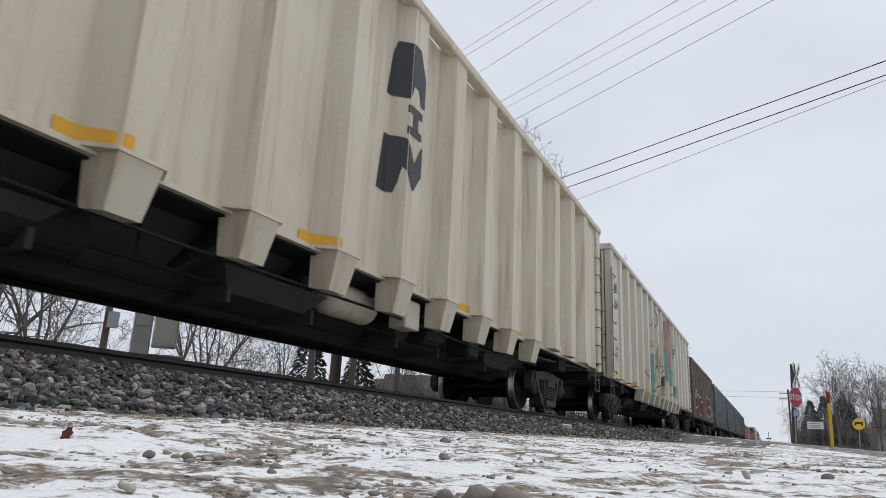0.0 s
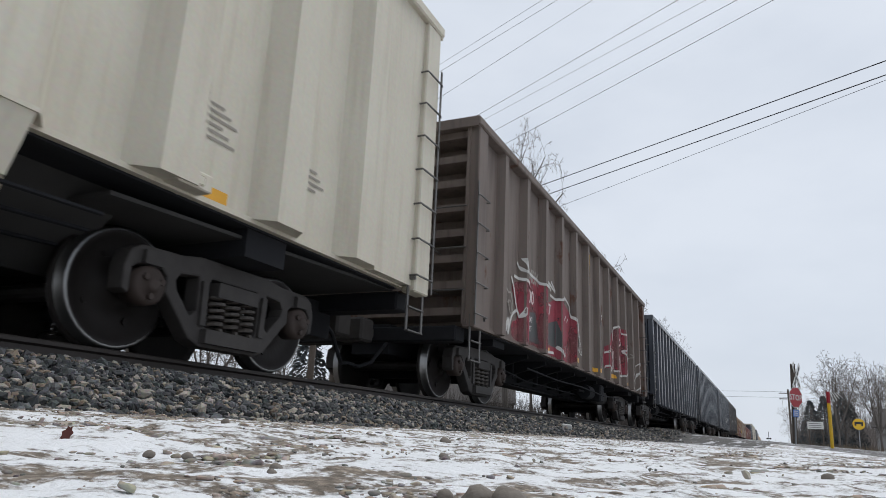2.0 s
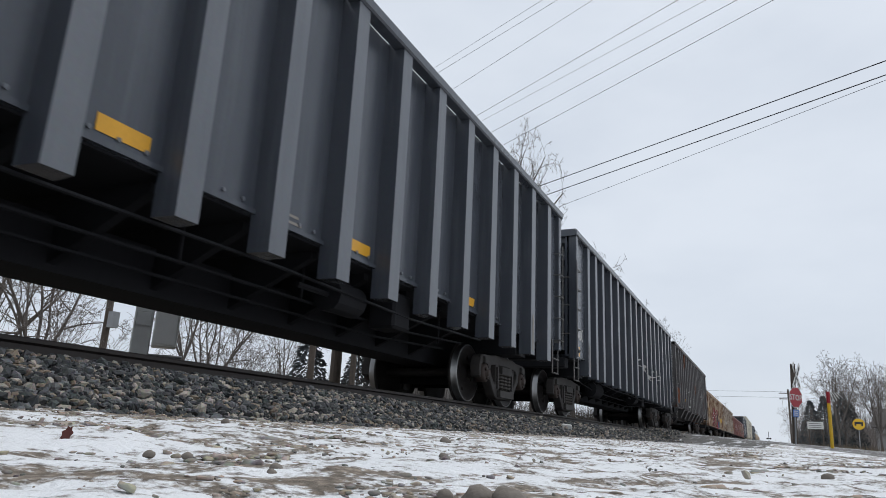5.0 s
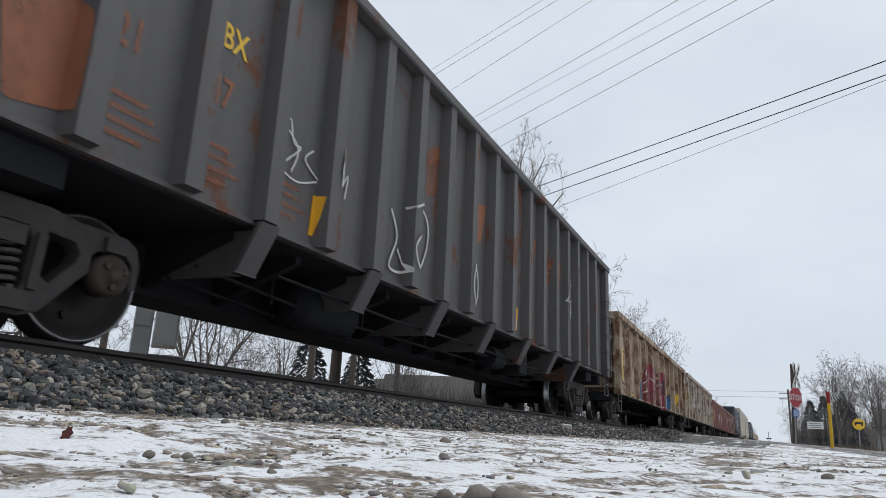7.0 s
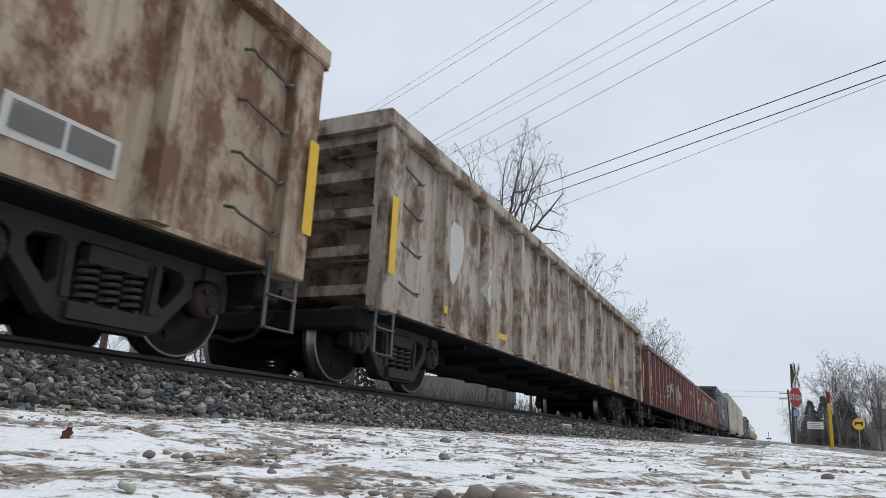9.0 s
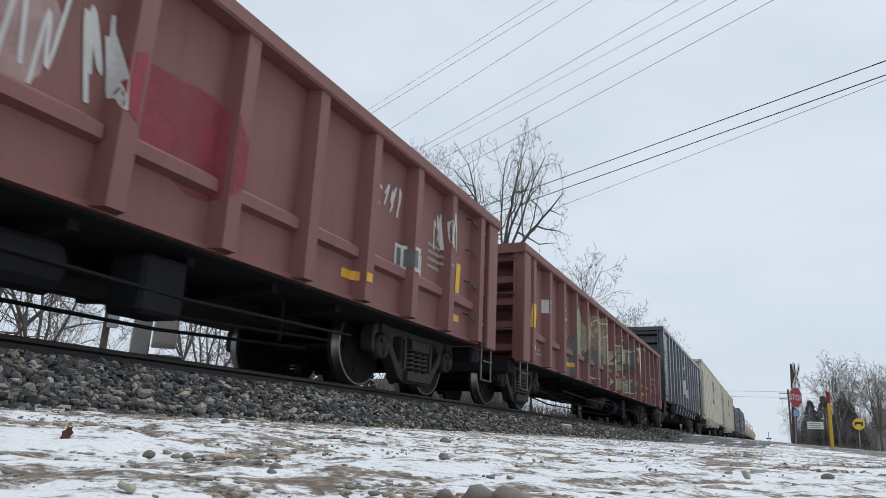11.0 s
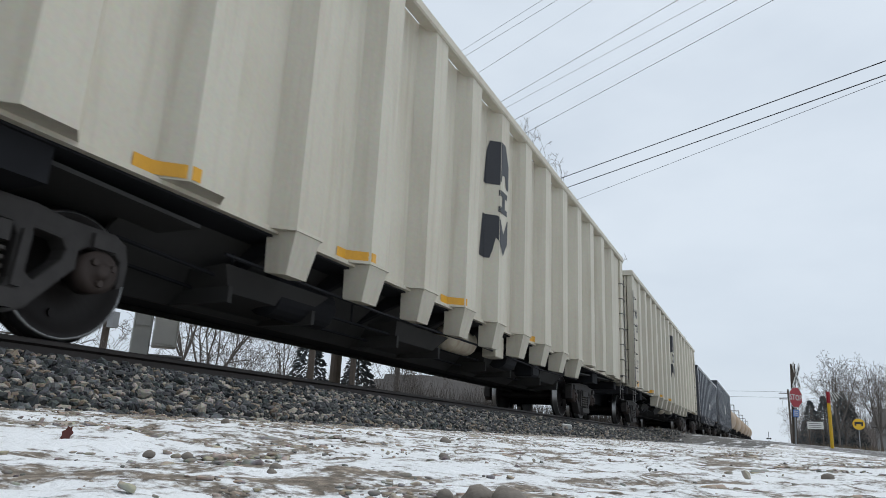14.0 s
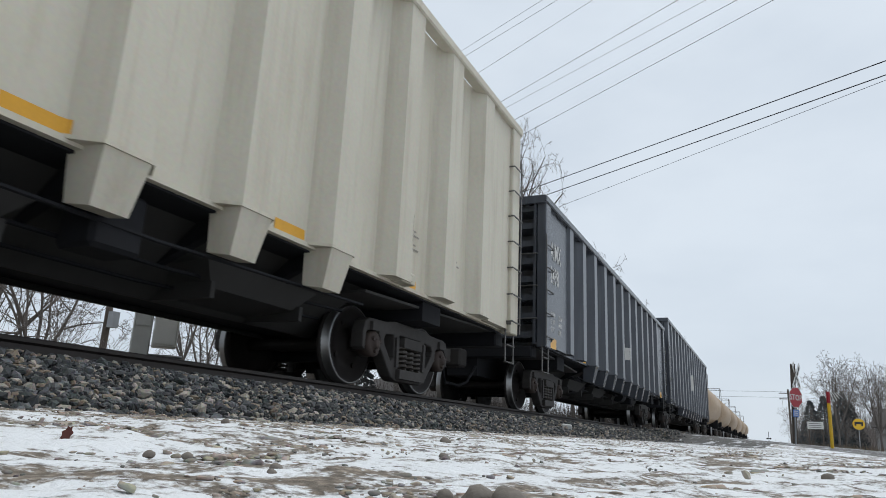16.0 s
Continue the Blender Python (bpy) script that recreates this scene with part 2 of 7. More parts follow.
M_GROUND = ground_material()
M_ASPHALT = road_material()
# grit below the ballast, blackened for the shade between its stones
M_SHADED_GRIT = plain("shaded_ballast_grit", (0.02, 0.019, 0.018), 0.95, 0, 60, 0.5, 0.6)
M_LUMP = stones("frozen_soil_lump", [(0.36, 0.31, 0.25), (0.30, 0.255, 0.205), (0.42, 0.365, 0.30), (0.22, 0.20, 0.18), (0.38, 0.31, 0.24), (0.30, 0.285, 0.27)], 0.95)
M_PEBBLE = plain("pebble_stone", (0.27, 0.235, 0.2), 0.85, 0, 60, 0.5, 0.4)
M_DUSTY = plain("dusty_hopper_steel", (0.05, 0.048, 0.046), 0.85, 0, 3, 0.5, 0.2)
M_PALEST = plain("cream_spray_line", (0.58, 0.53, 0.44), 0.6, 0, 20, 0.3, 0.03)
M_MINT = plain("mint_spray_line", (0.30, 0.48, 0.43), 0.6, 0, 20, 0.3, 0.03)
# paler black with the sky light on the post faces painted in
M_LIT_BLACK = paint("lit_black_paint", (0.12, 0.129, 0.145), (0.065, 0.072, 0.085), None, rough=0.33, streak=0.5)
M_BRUSH = plain("bare_brush", (0.085, 0.073, 0.064), 0.95, 0, 2, 0.35, 0.1)


# ---------------------------------------------------------------- words in the built-in font
def word_meshes(words):
    """Vertices and faces of each word at size 1, its lower corner at the origin."""
    made, obs = {}, []
    for w in words:
        cu = bpy.data.curves.new("words", "FONT")
        cu.body, cu.size, cu.resolution_u, cu.offset = w, 1.0, 2, 0.018
        ob = bpy.data.objects.new("words", cu)
        scene.collection.objects.link(ob)
        obs.append((w, ob))
    bpy.context.view_layer.update()
    dg = bpy.context.evaluated_depsgraph_get()
    for w, ob in obs:
        me = bpy.data.meshes.new_from_object(ob.evaluated_get(dg))
        made[w] = ([tuple(v.co) for v in me.vertices], [tuple(p.vertices) for p in me.polygons])
        bpy.data.meshes.remove(me)
    for w, ob in obs:
        bpy.data.objects.remove(ob)
    return made


WORDS = word_meshes(["LD LMT", "LT WT", "CU FT", "172400", "73600", "6400", "AIMX", "23", "01", "00", "15444", "CMBX", "T00", "367", "30", "221300", "64700", "21", "47", "BX", "3206", "22279", "2498", "221600", "64400", "4000", "54", "12", "STOP"])


# ---------------------------------------------------------------- mesh helpers
def box(bm, x0, y0, z0, x1, y1, z1, mi=0):
    vs = [bm.verts.new(p) for p in ((x0, y0, z0), (x1, y0, z0), (x1, y1, z0), (x0, y1, z0), (x0, y0, z1), (x1, y0, z1), (x1, y1, z1), (x0, y1, z1))]
    for q in ((3, 2, 1, 0), (4, 5, 6, 7), (0, 1, 5, 4), (1, 2, 6, 5), (2, 3, 7, 6), (3, 0, 4, 7)):
        bm.faces.new([vs[i] for i in q]).material_index = mi


def hull(bm, lower, upper, mi=0):
    """A solid between two rings of points with the same count."""
    a = [bm.verts.new(p) for p in lower]
    b = [bm.verts.new(p) for p in upper]
    n = len(a)
    bm.faces.new(a[::-1]).material_index = mi
    bm.faces.new(b).material_index = mi
    for i in range(n):
        j = (i + 1) % n
        bm.faces.new((a[i], a[j], b[j], b[i])).material_index = mi


def bar(bm, p, q, r, sides=6, r2=None, mi=0):
    """A round bar from p to q."""
    p, q = Vector(p), Vector(q)
    d = (q - p).normalized()
    u = d.orthogonal().normalized()
    w = d.cross(u)
    r2 = r if r2 is None else r2
    ring = [(math.cos(2 * math.pi * i / sides), math.sin(2 * math.pi * i / sides)) for i in range(sides)]
    hull(bm, [p + r * (c * u + s * w) for c, s in ring], [q + r2 * (c * u + s * w) for c, s in ring], mi)


def beam(bm, p, q, wide, high, mi=0):
    """A square bar from p to q in a y-z plane; wide along x."""
    p, q = Vector(p), Vector(q)
    d = (q - p).normalized()
    up = Vector((1, 0, 0)).cross(d) * (high / 2)
    sx = Vector((wide / 2, 0, 0))
    hull(bm, [p - sx - up, p + sx - up, p + sx + up, p - sx + up], [q - sx - up, q + sx - up, q + sx + up, q - sx + up], mi)


def tube(bm, pts, r, sides=5, r_end=None, mi=0):
    pts = [Vector(p) for p in pts]
    rings = []
    for i, p in enumerate(pts):
        d = (pts[min(i + 1, len(pts) - 1)] - pts[max(i - 1, 0)]).normalized()
        u = d.orthogonal().normalized()
        if rings:
            u = (last - d * last.dot(d)).normalized()
        last = u
        w = d.cross(u)
        rad = r if r_end is None else r + (r_end - r) * i / (len(pts) - 1)
        rings.append([bm.verts.new(p + rad * (math.cos(2 * math.pi * k / sides) * u + math.sin(2 * math.pi * k / sides) * w)) for k in range(sides)])
    for a, b in zip(rings, rings[1:]):
        for k in range(sides):
            j = (k + 1) % sides
            bm.faces.new((a[k], a[j], b[j], b[k])).material_index = mi
    bm.faces.new(rings[0][::-1]).material_index = mi
    bm.faces.new(rings[-1]).material_index = mi


def lathe_x(bm, profile, segs=28, mats=None):
    """Turns (x, radius) pairs about the x axis."""
    rings = [[bm.verts.new((x, r * math.cos(2 * math.pi * k / segs), r * math.sin(2 * math.pi * k / segs))) for k in range(segs)] for x, r in profile]
    for i, (a, b) in enumerate(zip(rings, rings[1:])):
        for k in range(segs):
            j = (k + 1) % segs
            f = bm.faces.new((a[k], b[k], b[j], a[j]))
            f.smooth = True
            f.material_index = mats[i] if mats else 0
    bm.faces.new(rings[0]).material_index = 0
    bm.faces.new(rings[-1][::-1]).material_index = 0


def mesh_of(name, bm, materials):
    bmesh.ops.recalc_face_normals(bm, faces=bm.faces)
    me = bpy.data.meshes.new(name)
    bm.to_mesh(me)
    bm.free()
    for m in (materials if isinstance(materials, (list, tuple)) else [materials]):
        me.materials.append(m)
    return me


def part(name, bm, material, parent, label="", at=None):
    me = bm if isinstance(bm, bpy.types.Mesh) else mesh_of(name, bm, material)
    ob = new(name, me)
    ob.parent = parent
    if at is not None:
        ob.matrix_basis = at
    if label:
        tagged(ob, label)
    return ob


def thing(name, label, category, group="", kind="", at=None):
    ob = new(name)
    ob.empty_display_size = 0.2
    if at is not None:
        ob.matrix_basis = at
    return tagged(ob, label, category, group, kind)


def soften(bm, width, segs=1):
    bmesh.ops.bevel(bm, geom=bm.edges[:], offset=width, segments=segs, affect="EDGES", profile=0.6)


# ---------------------------------------------------------------- trucks (bogies)
WHEEL_R = 0.457


def make_wheelset():
    bm = bmesh.new()
    for s in (1, -1):
        x = 0.70 * s
        prof = [(x - 0.03 * s, 0.10), (x - 0.045 * s, 0.13), (x - 0.02 * s, 0.36), (x - 0.055 * s, 0.40), (x - 0.06 * s, 0.485), (x - 0.03 * s, 0.485),
                (x - 0.02 * s, WHEEL_R + 0.004), (x + 0.075 * s, WHEEL_R - 0.004), (x + 0.082 * s, WHEEL_R - 0.012), (x + 0.082 * s, 0.432), (x + 0.08 * s, 0.405), (x + 0.035 * s, 0.375), (x + 0.01 * s, 0.16), (x + 0.09 * s, 0.13), (x + 0.09 * s, 0.09)]
        lathe_x(bm, prof, 36, [0, 0, 0, 0, 0, 0, 1, 1, 1, 0, 0, 0, 0, 0])
        for k in range(4):
            a = k * math.pi / 2
            bar(bm, (x + 0.025 * s, 0.27 * math.cos(a), 0.27 * math.sin(a)), (x + 0.045 * s, 0.27 * math.cos(a), 0.27 * math.sin(a)), 0.03, 8)
    bar(bm, (-0.98, 0, 0), (0.98, 0, 0), 0.075, 12)
    return mesh_of("wheelset", bm, [M_WHEEL, M_TREAD])


def make_side_frame():
    """Cast side frame: one thick plate with a spring opening, two windows and open jaws over the bearings."""
    half = [(0.40, 0.79), (0.60, 0.755), (0.98, 0.745), (1.08, 0.69), (1.12, 0.56), (1.11, 0.40), (1.05, 0.37), (1.05, 0.56), (1.0, 0.60), (0.78, 0.60), (0.73, 0.56), (0.73, 0.44), (0.66, 0.37), (0.44, 0.13), (0.32, 0.085)]
    window = [(0.41, 0.63), (0.60, 0.61), (0.64, 0.55), (0.62, 0.48), (0.46, 0.31), (0.40, 0.36)]
    centre = [(0.29, 0.24), (0.31, 0.30), (0.31, 0.56), (0.27, 0.635), (-0.27, 0.635), (-0.31, 0.56), (-0.31, 0.30), (-0.29, 0.24)]
    loops = [half + [(-y, z) for y, z in half[::-1]], window, [(-y, z) for y, z in window], centre]
    bm = bmesh.new()
    edges = []
    for loop in loops:
        vs = [bm.verts.new((-0.08, y, z)) for y, z in loop]
        edges += [bm.edges.new((a, b)) for a, b in zip(vs, vs[1:] + vs[:1])]
    bmesh.ops.triangle_fill(bm, use_beauty=True, edges=edges)
    face = bmesh.ops.extrude_face_region(bm, geom=bm.faces[:])
    bmesh.ops.translate(bm, verts=[g for g in face["geom"] if isinstance(g, bmesh.types.BMVert)], vec=(0.16, 0, 0))
    bmesh.ops.recalc_face_normals(bm, faces=bm.faces)
    rim = [e for e in bm.edges if len(e.link_faces) == 2 and e.calc_face_angle() > 1.2]
    bmesh.ops.bevel(bm, geom=rim, offset=0.018, segments=2, affect="EDGES", profile=0.6)
    beam(bm, (0.01, -0.33, 0.17), (0.01, 0.33, 0.17), 0.26, 0.11)
    beam(bm, (0.02, -0.24, 0.555), (0.02, 0.24, 0.555), 0.23, 0.12)
    for s in (1, -1):
        beam(bm, (0.02, s * 0.80, 0.655), (0.02, s * 0.98, 0.655), 0.20, 0.10)
        beam(bm, (0.02, s * 0.36, 0.60), (0.02, s * 0.345, 0.25), 0.18, 0.06)
    return mesh_of("side_frame", bm, M_CAST)


def make_springs():
    bm = bmesh.new()
    for y in (-0.18, 0, 0.18):
        pts = [(0.03 + 0.075 * math.cos(a), y + 0.075 * math.sin(a), 0.235 + 0.265 * a / (10 * math.pi)) for a in np.linspace(0, 10 * math.pi, 56)]
        tube(bm, pts, 0.019, 5)
    return mesh_of("spring", bm, M_SPRING)


def make_cap():
    bm = bmesh.new()
    lathe_x(bm, [(-0.10, 0.145), (0.06, 0.145), (0.08, 0.11), (0.085, 0.06), (0.115, 0.055), (0.12, 0.02)], 18)
    for k in range(3):
        a = k * 2 * math.pi / 3 + 0.4
        bar(bm, (0.07, 0.085 * math.cos(a), 0.085 * math.sin(a)), (0.11, 0.085 * math.cos(a), 0.085 * math.sin(a)), 0.025, 6)
    return mesh_of("bearing_cap", bm, M_CAP)


def make_bolster():
    bm = bmesh.new()
    box(bm, -1.0, -0.20, 0.50, 1.0, 0.20, 0.72)
    box(bm, -0.35, -0.3, 0.70, 0.35, 0.3, 0.80)
    for s in (1, -1):
        box(bm, -0.9, s * 0.45 - 0.05, 0.30, 0.9, s * 0.45 + 0.05, 0.42)
        for x in (0.7, -0.7):
            box(bm, x - 0.05, s * 0.43 - 0.06, 0.24, x + 0.05, s * 0.43 + 0.06, 0.62)
    return mesh_of("bolster", bm, M_UNDER)


ME_WHEEL, ME_FRAME, ME_SPRING, ME_CAP, ME_BOLSTER = make_wheelset(), make_side_frame(), make_springs(), make_cap(), make_bolster()
ROLLING = []             # wheelsets that turn: object, place in its truck


def add_truck(car, y, turning=True):
    truck = part("truck", ME_BOLSTER, None, car, "dark cast-steel two-axle truck", Matrix.Translation((0, y, 0)))
    for s in (1, -1):
        part("side_frame", ME_FRAME, None, truck, "", pose(s * 0.99, 0, 0))
        part("spring", ME_SPRING, None, truck, "coil springs", pose(s * 1.0, 0, 0, 0, 0, 0 if s > 0 else 180))
        for e in (1, -1):
            part("bearing_cap", ME_CAP, None, truck, "rusty round bearing cap", pose(s * 1.02, e * 0.89, WHEEL_R, 0, 0, 0 if s > 0 else 180))
    for e in (1, -1):
        ws = part("wheelset", ME_WHEEL, None, truck, "steel wheels with worn bright rims", pose(0, e * 0.89, WHEEL_R))
        if turning:
            ROLLING.append((ws, e * 0.89))


# ---------------------------------------------------------------- freight cars
HALF = 1.60              # half the width over the side posts
CARS = []                # object, y of its middle at the start


class Spec:
    """The measures of one kind of car, above the rail and from its middle."""

    def __init__(self, length, top, sill, pitch, base, crown, depth, rib_bottom, tail=None, end_gap=0.55, truck=2.0, chord=(0.14, 0.14), end_ribs=8, end_deep=0.42, bay=None):
        self.length, self.top, self.sill, self.base, self.crown, self.depth = length, top, sill, base, crown, depth
        self.rib_bottom, self.tail, self.truck, self.chord, self.end_ribs, self.end_deep = rib_bottom, tail, truck, chord, end_ribs, end_deep
        self.sheet = HALF - depth
        self.corner = 1.0
        self.lead = 0.0
        self.bay = HALF - (depth if bay is None else bay)
        span = length - 2 * end_gap
        n = round(span / pitch)
        self.ribs = [-span / 2 + span * i / n for i in range(n + 1)]

    def side_x(self, y):
        """How far out the side reaches at y."""
        for r in self.ribs:
            a = abs(y - r)
            if a < self.base / 2:
                ramp_len = (self.base - self.crown) / 2
                return HALF if a < self.crown / 2 or ramp_len < 0.01 else HALF - self.depth * (a - self.crown / 2) / ramp_len
        return self.bay if y > self.ribs[-1] + self.base / 2 or y < self.ribs[0] - self.base / 2 else self.sheet


def drape(spec, pts, lift=0.005):
    return [(spec.side_x(y) + lift, y, z) for y, z in pts]


def ribbon(bm, spec, line, width, mi=0, lift=0.008):
    """A painted stroke that follows the side of the car: points (y, z)."""
    fine = []
    for (y0, z0), (y1, z1) in zip(line, line[1:]):
        n = max(1, int(math.hypot(y1 - y0, z1 - z0) / 0.05))
        fine += [(y0 + (y1 - y0) * i / n, z0 + (z1 - z0) * i / n) for i in range(n)]
    fine.append(line[-1])
    prev = None
    for i, (y, z) in enumerate(fine):
        ya, za = fine[max(i - 1, 0)]
        yb, zb = fine[min(i + 1, len(fine) - 1)]
        d = math.hypot(yb - ya, zb - za) or 1.0
        ny, nz = -(zb - za) / d * width / 2, (yb - ya) / d * width / 2
        cur = [bm.verts.new(p) for p in drape(spec, [(y + ny, z + nz), (y - ny, z - nz)], lift)]
        if prev:
            bm.faces.new((prev[0], prev[1], cur[1], cur[0])).material_index = mi
        prev = cur


def patch(bm, spec, outline, mi=0, cell=0.06, lift=0.004):
    """A painted field that follows the side: filled polygon of (y, z)."""
    ys = [p[0] for p in outline]
    y, end = min(ys), max(ys)

    def cuts(ym):
        out = []
        for (ya, za), (yb, zb) in zip(outline, outline[1:] + outline[:1]):
            if (ya <= ym) != (yb <= ym):
                out.append(za + (zb - za) * (ym - ya) / (yb - ya))
        return sorted(out)

    while y < end - 1e-6:
        y2 = min(end, y + cell)
        m, a, b = cuts((y + y2) / 2), cuts(y + 1e-5), cuts(y2 - 1e-5)
        a, b = (a if len(a) == len(m) else m), (b if len(b) == len(m) else m)
        for k in range(0, len(m) - 1, 2):
            q = drape(spec, [(y, a[k]), (y2, b[k]), (y2, b[k + 1]), (y, a[k + 1])], lift)
            bm.faces.new([bm.verts.new(p) for p in q]).material_index = mi
        y = y2
    bmesh.ops.remove_doubles(bm, verts=bm.verts, dist=0.0002)


def blob(rng, y, z, w, h, n=22, rough=0.25):
    out = []
    ph = [rng.uniform(0, 6.28) for _ in range(4)]
    for i in range(n):
        a = 2 * math.pi * i / n
        r = 1 + rough * (math.sin(2 * a + ph[0]) + 0.7 * math.sin(3 * a + ph[1]) + 0.5 * math.sin(5 * a + ph[2])) / 2
        out.append((y + w / 2 * r * math.cos(a), z + h / 2 * r * math.sin(a)))
    return out


def scrawl(rng, y, z, w, h, strokes=5):
    """Spray-can strokes that fill a field like quick lettering."""
    lines = []
    for i in range(strokes):
        yc = y - w / 2 + w * (i + 0.5) / strokes
        ww = w / strokes * 0.6
        pts = [(yc + rng.uniform(-ww, ww), z + h * k) for k in (rng.uniform(-0.5, -0.2), rng.uniform(0.1, 0.5), rng.uniform(-0.3, 0.1), rng.uniform(0.2, 0.5), rng.uniform(-0.5, 0.1))][: rng.randint(3, 5)]
        smooth = []
        for k in range(len(pts) - 1):
            p0, p1, p2, p3 = pts[max(k - 1, 0)], pts[k], pts[k + 1], pts[min(k + 2, len(pts) - 1)]
            for s in range(6):
                t = s / 6
                smooth.append(tuple(0.5 * (2 * p1[c] + (p2[c] - p0[c]) * t + (2 * p0[c] - 5 * p1[c] + 4 * p2[c] - p3[c]) * t * t + (3 * p1[c] - p0[c] - 3 * p2[c] + p3[c]) * t ** 3) for c in (0, 1)))
        lines.append(smooth + [pts[-1]])
    return lines


def lettering(car, spec, words, y, z, size, material, name="lettering", squeeze=0.8, label=""):
    """Words in the built-in font on the near side; y, z is the lower corner at the leading end."""
    vs, fs = WORDS[words]
    me = bpy.data.meshes.new(name)
    me.from_pydata([(spec.side_x(y + v[0] * size * squeeze) + 0.006, y + v[0] * size * squeeze, z + v[1] * size) for v in vs], [], fs)
    me.materials.append(material)
    return part(name, me, None, car, label or "stencilled lettering")


def make_rib(spec, z1, lower=True):
    bm = bmesh.new()
    b, c, xs = spec.base / 2, spec.crown / 2, spec.sheet
    lo = spec.rib_bottom if lower and not spec.tail else spec.sill + 0.02
    hull(bm, [(xs - 0.01, -b, lo), (HALF, -c, lo), (HALF, c, lo), (xs - 0.01, b, lo)], [(xs - 0.01, -b, z1), (HALF, -c, z1), (HALF, c, z1), (xs - 0.01, b, z1)])
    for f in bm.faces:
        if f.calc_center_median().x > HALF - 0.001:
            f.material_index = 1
    return bm


def make_tail(spec):
    """The foot of a post below the side sheet."""
    bm = bmesh.new()
    b, c = spec.base / 2, spec.crown / 2
    lo, hi = spec.rib_bottom, spec.sill
    if spec.tail == "taper":
        hull(bm, [(HALF - 0.30, -c * 0.95, lo + 0.03), (HALF - 0.09, -c * 0.82, lo), (HALF - 0.09, c * 0.82, lo), (HALF - 0.30, c * 0.95, lo + 0.03)],
             [(HALF - 0.27, -c * 1.3, hi + 0.03), (HALF + 0.005, -c * 1.05, hi + 0.03), (HALF + 0.005, c * 1.05, hi + 0.03), (HALF - 0.27, c * 1.3, hi + 0.03)])
        hull(bm, [(spec.sheet - 0.02, -b - 0.03, hi + 0.012), (HALF + 0.014, -c - 0.02, hi + 0.012), (HALF + 0.014, c + 0.02, hi + 0.012), (spec.sheet - 0.02, b + 0.03, hi + 0.012)],
             [(spec.sheet - 0.02, -b - 0.03, hi + 0.04), (HALF + 0.014, -c - 0.02, hi + 0.04), (HALF + 0.014, c + 0.02, hi + 0.04), (spec.sheet - 0.02, b + 0.03, hi + 0.04)])
    else:
        hull(bm, [(0.45, -0.02, lo + 0.02), (HALF - 0.22, -0.02, lo), (HALF - 0.22, 0.02, lo), (0.45, 0.02, lo + 0.02)],
             [(0.45, -0.02, hi), (HALF - 0.02, -0.02, hi), (HALF - 0.02, 0.02, hi), (0.45, 0.02, hi)])
        box(bm, HALF - 0.24, -0.12, lo, HALF - 0.20, 0.12, lo + 0.02)
        hull(bm, [(HALF - 0.245, -0.11, lo), (HALF - 0.205, -0.11, lo), (HALF - 0.205, 0.11, lo), (HALF - 0.245, 0.11, lo)],
             [(HALF - 0.04, -0.11, hi), (HALF, -0.11, hi), (HALF, 0.11, hi), (HALF - 0.04, 0.11, hi)])
    return bm


def add_ladder(car, spec, end, rungs, z0, step, width=0.42, stile=True):
    """Rungs on the near side at one end of the car (end is +1 or -1)."""
    ye = end * (spec.length / 2 - 0.02)
    yi = ye - end * min(width, spec.corner + 0.02)
    bm = bmesh.new()
    if stile:
        box(bm, HALF + 0.02, min(ye, ye - end * 0.035), z0 - 0.15, HALF + 0.032, max(ye, ye - end * 0.035), z0 + step * (rungs - 1) + 0.2)
    box(bm, spec.sheet, min(yi, yi + end * 0.03), z0 - 0.05, HALF + 0.02, max(yi, yi + end * 0.03), z0 + 0.0)
    ladder = part("ladder", bm, M_BAR, car)
    rb = bmesh.new()
    tube(rb, [(spec.sheet, yi, 0), (HALF + 0.045, yi, 0), (HALF + 0.05, yi + end * 0.05, -0.005), (HALF + 0.05, ye - end * 0.04, -0.005), (HALF + 0.03, ye, 0)], 0.012, 5)
    me = mesh_of("rung", rb, M_BAR)
    for i in range(rungs):
        part("rung", me, None, ladder, "", Matrix.Translation((0, 0, z0 + step * i)))
    add_stirrup(car, spec, end)


def add_stirrup(car, spec, end):
    """A stirrup step under a near corner."""
    ye = end * (spec.length / 2 - 0.02)
    bm = bmesh.new()
    zb = spec.sill
    for y in (ye - end * 0.06, ye - end * 0.42):
        box(bm, HALF - 0.07, y - 0.02, zb - 0.50, HALF - 0.055, y + 0.02, zb + 0.12)
    for z in (zb - 0.5, zb - 0.24):
        box(bm, HALF - 0.085, min(ye - end * 0.42, ye - end * 0.06), z, HALF - 0.035, max(ye - end * 0.42, ye - end * 0.06), z + 0.015)
    part("stirrup_step", bm, M_BAR, car)


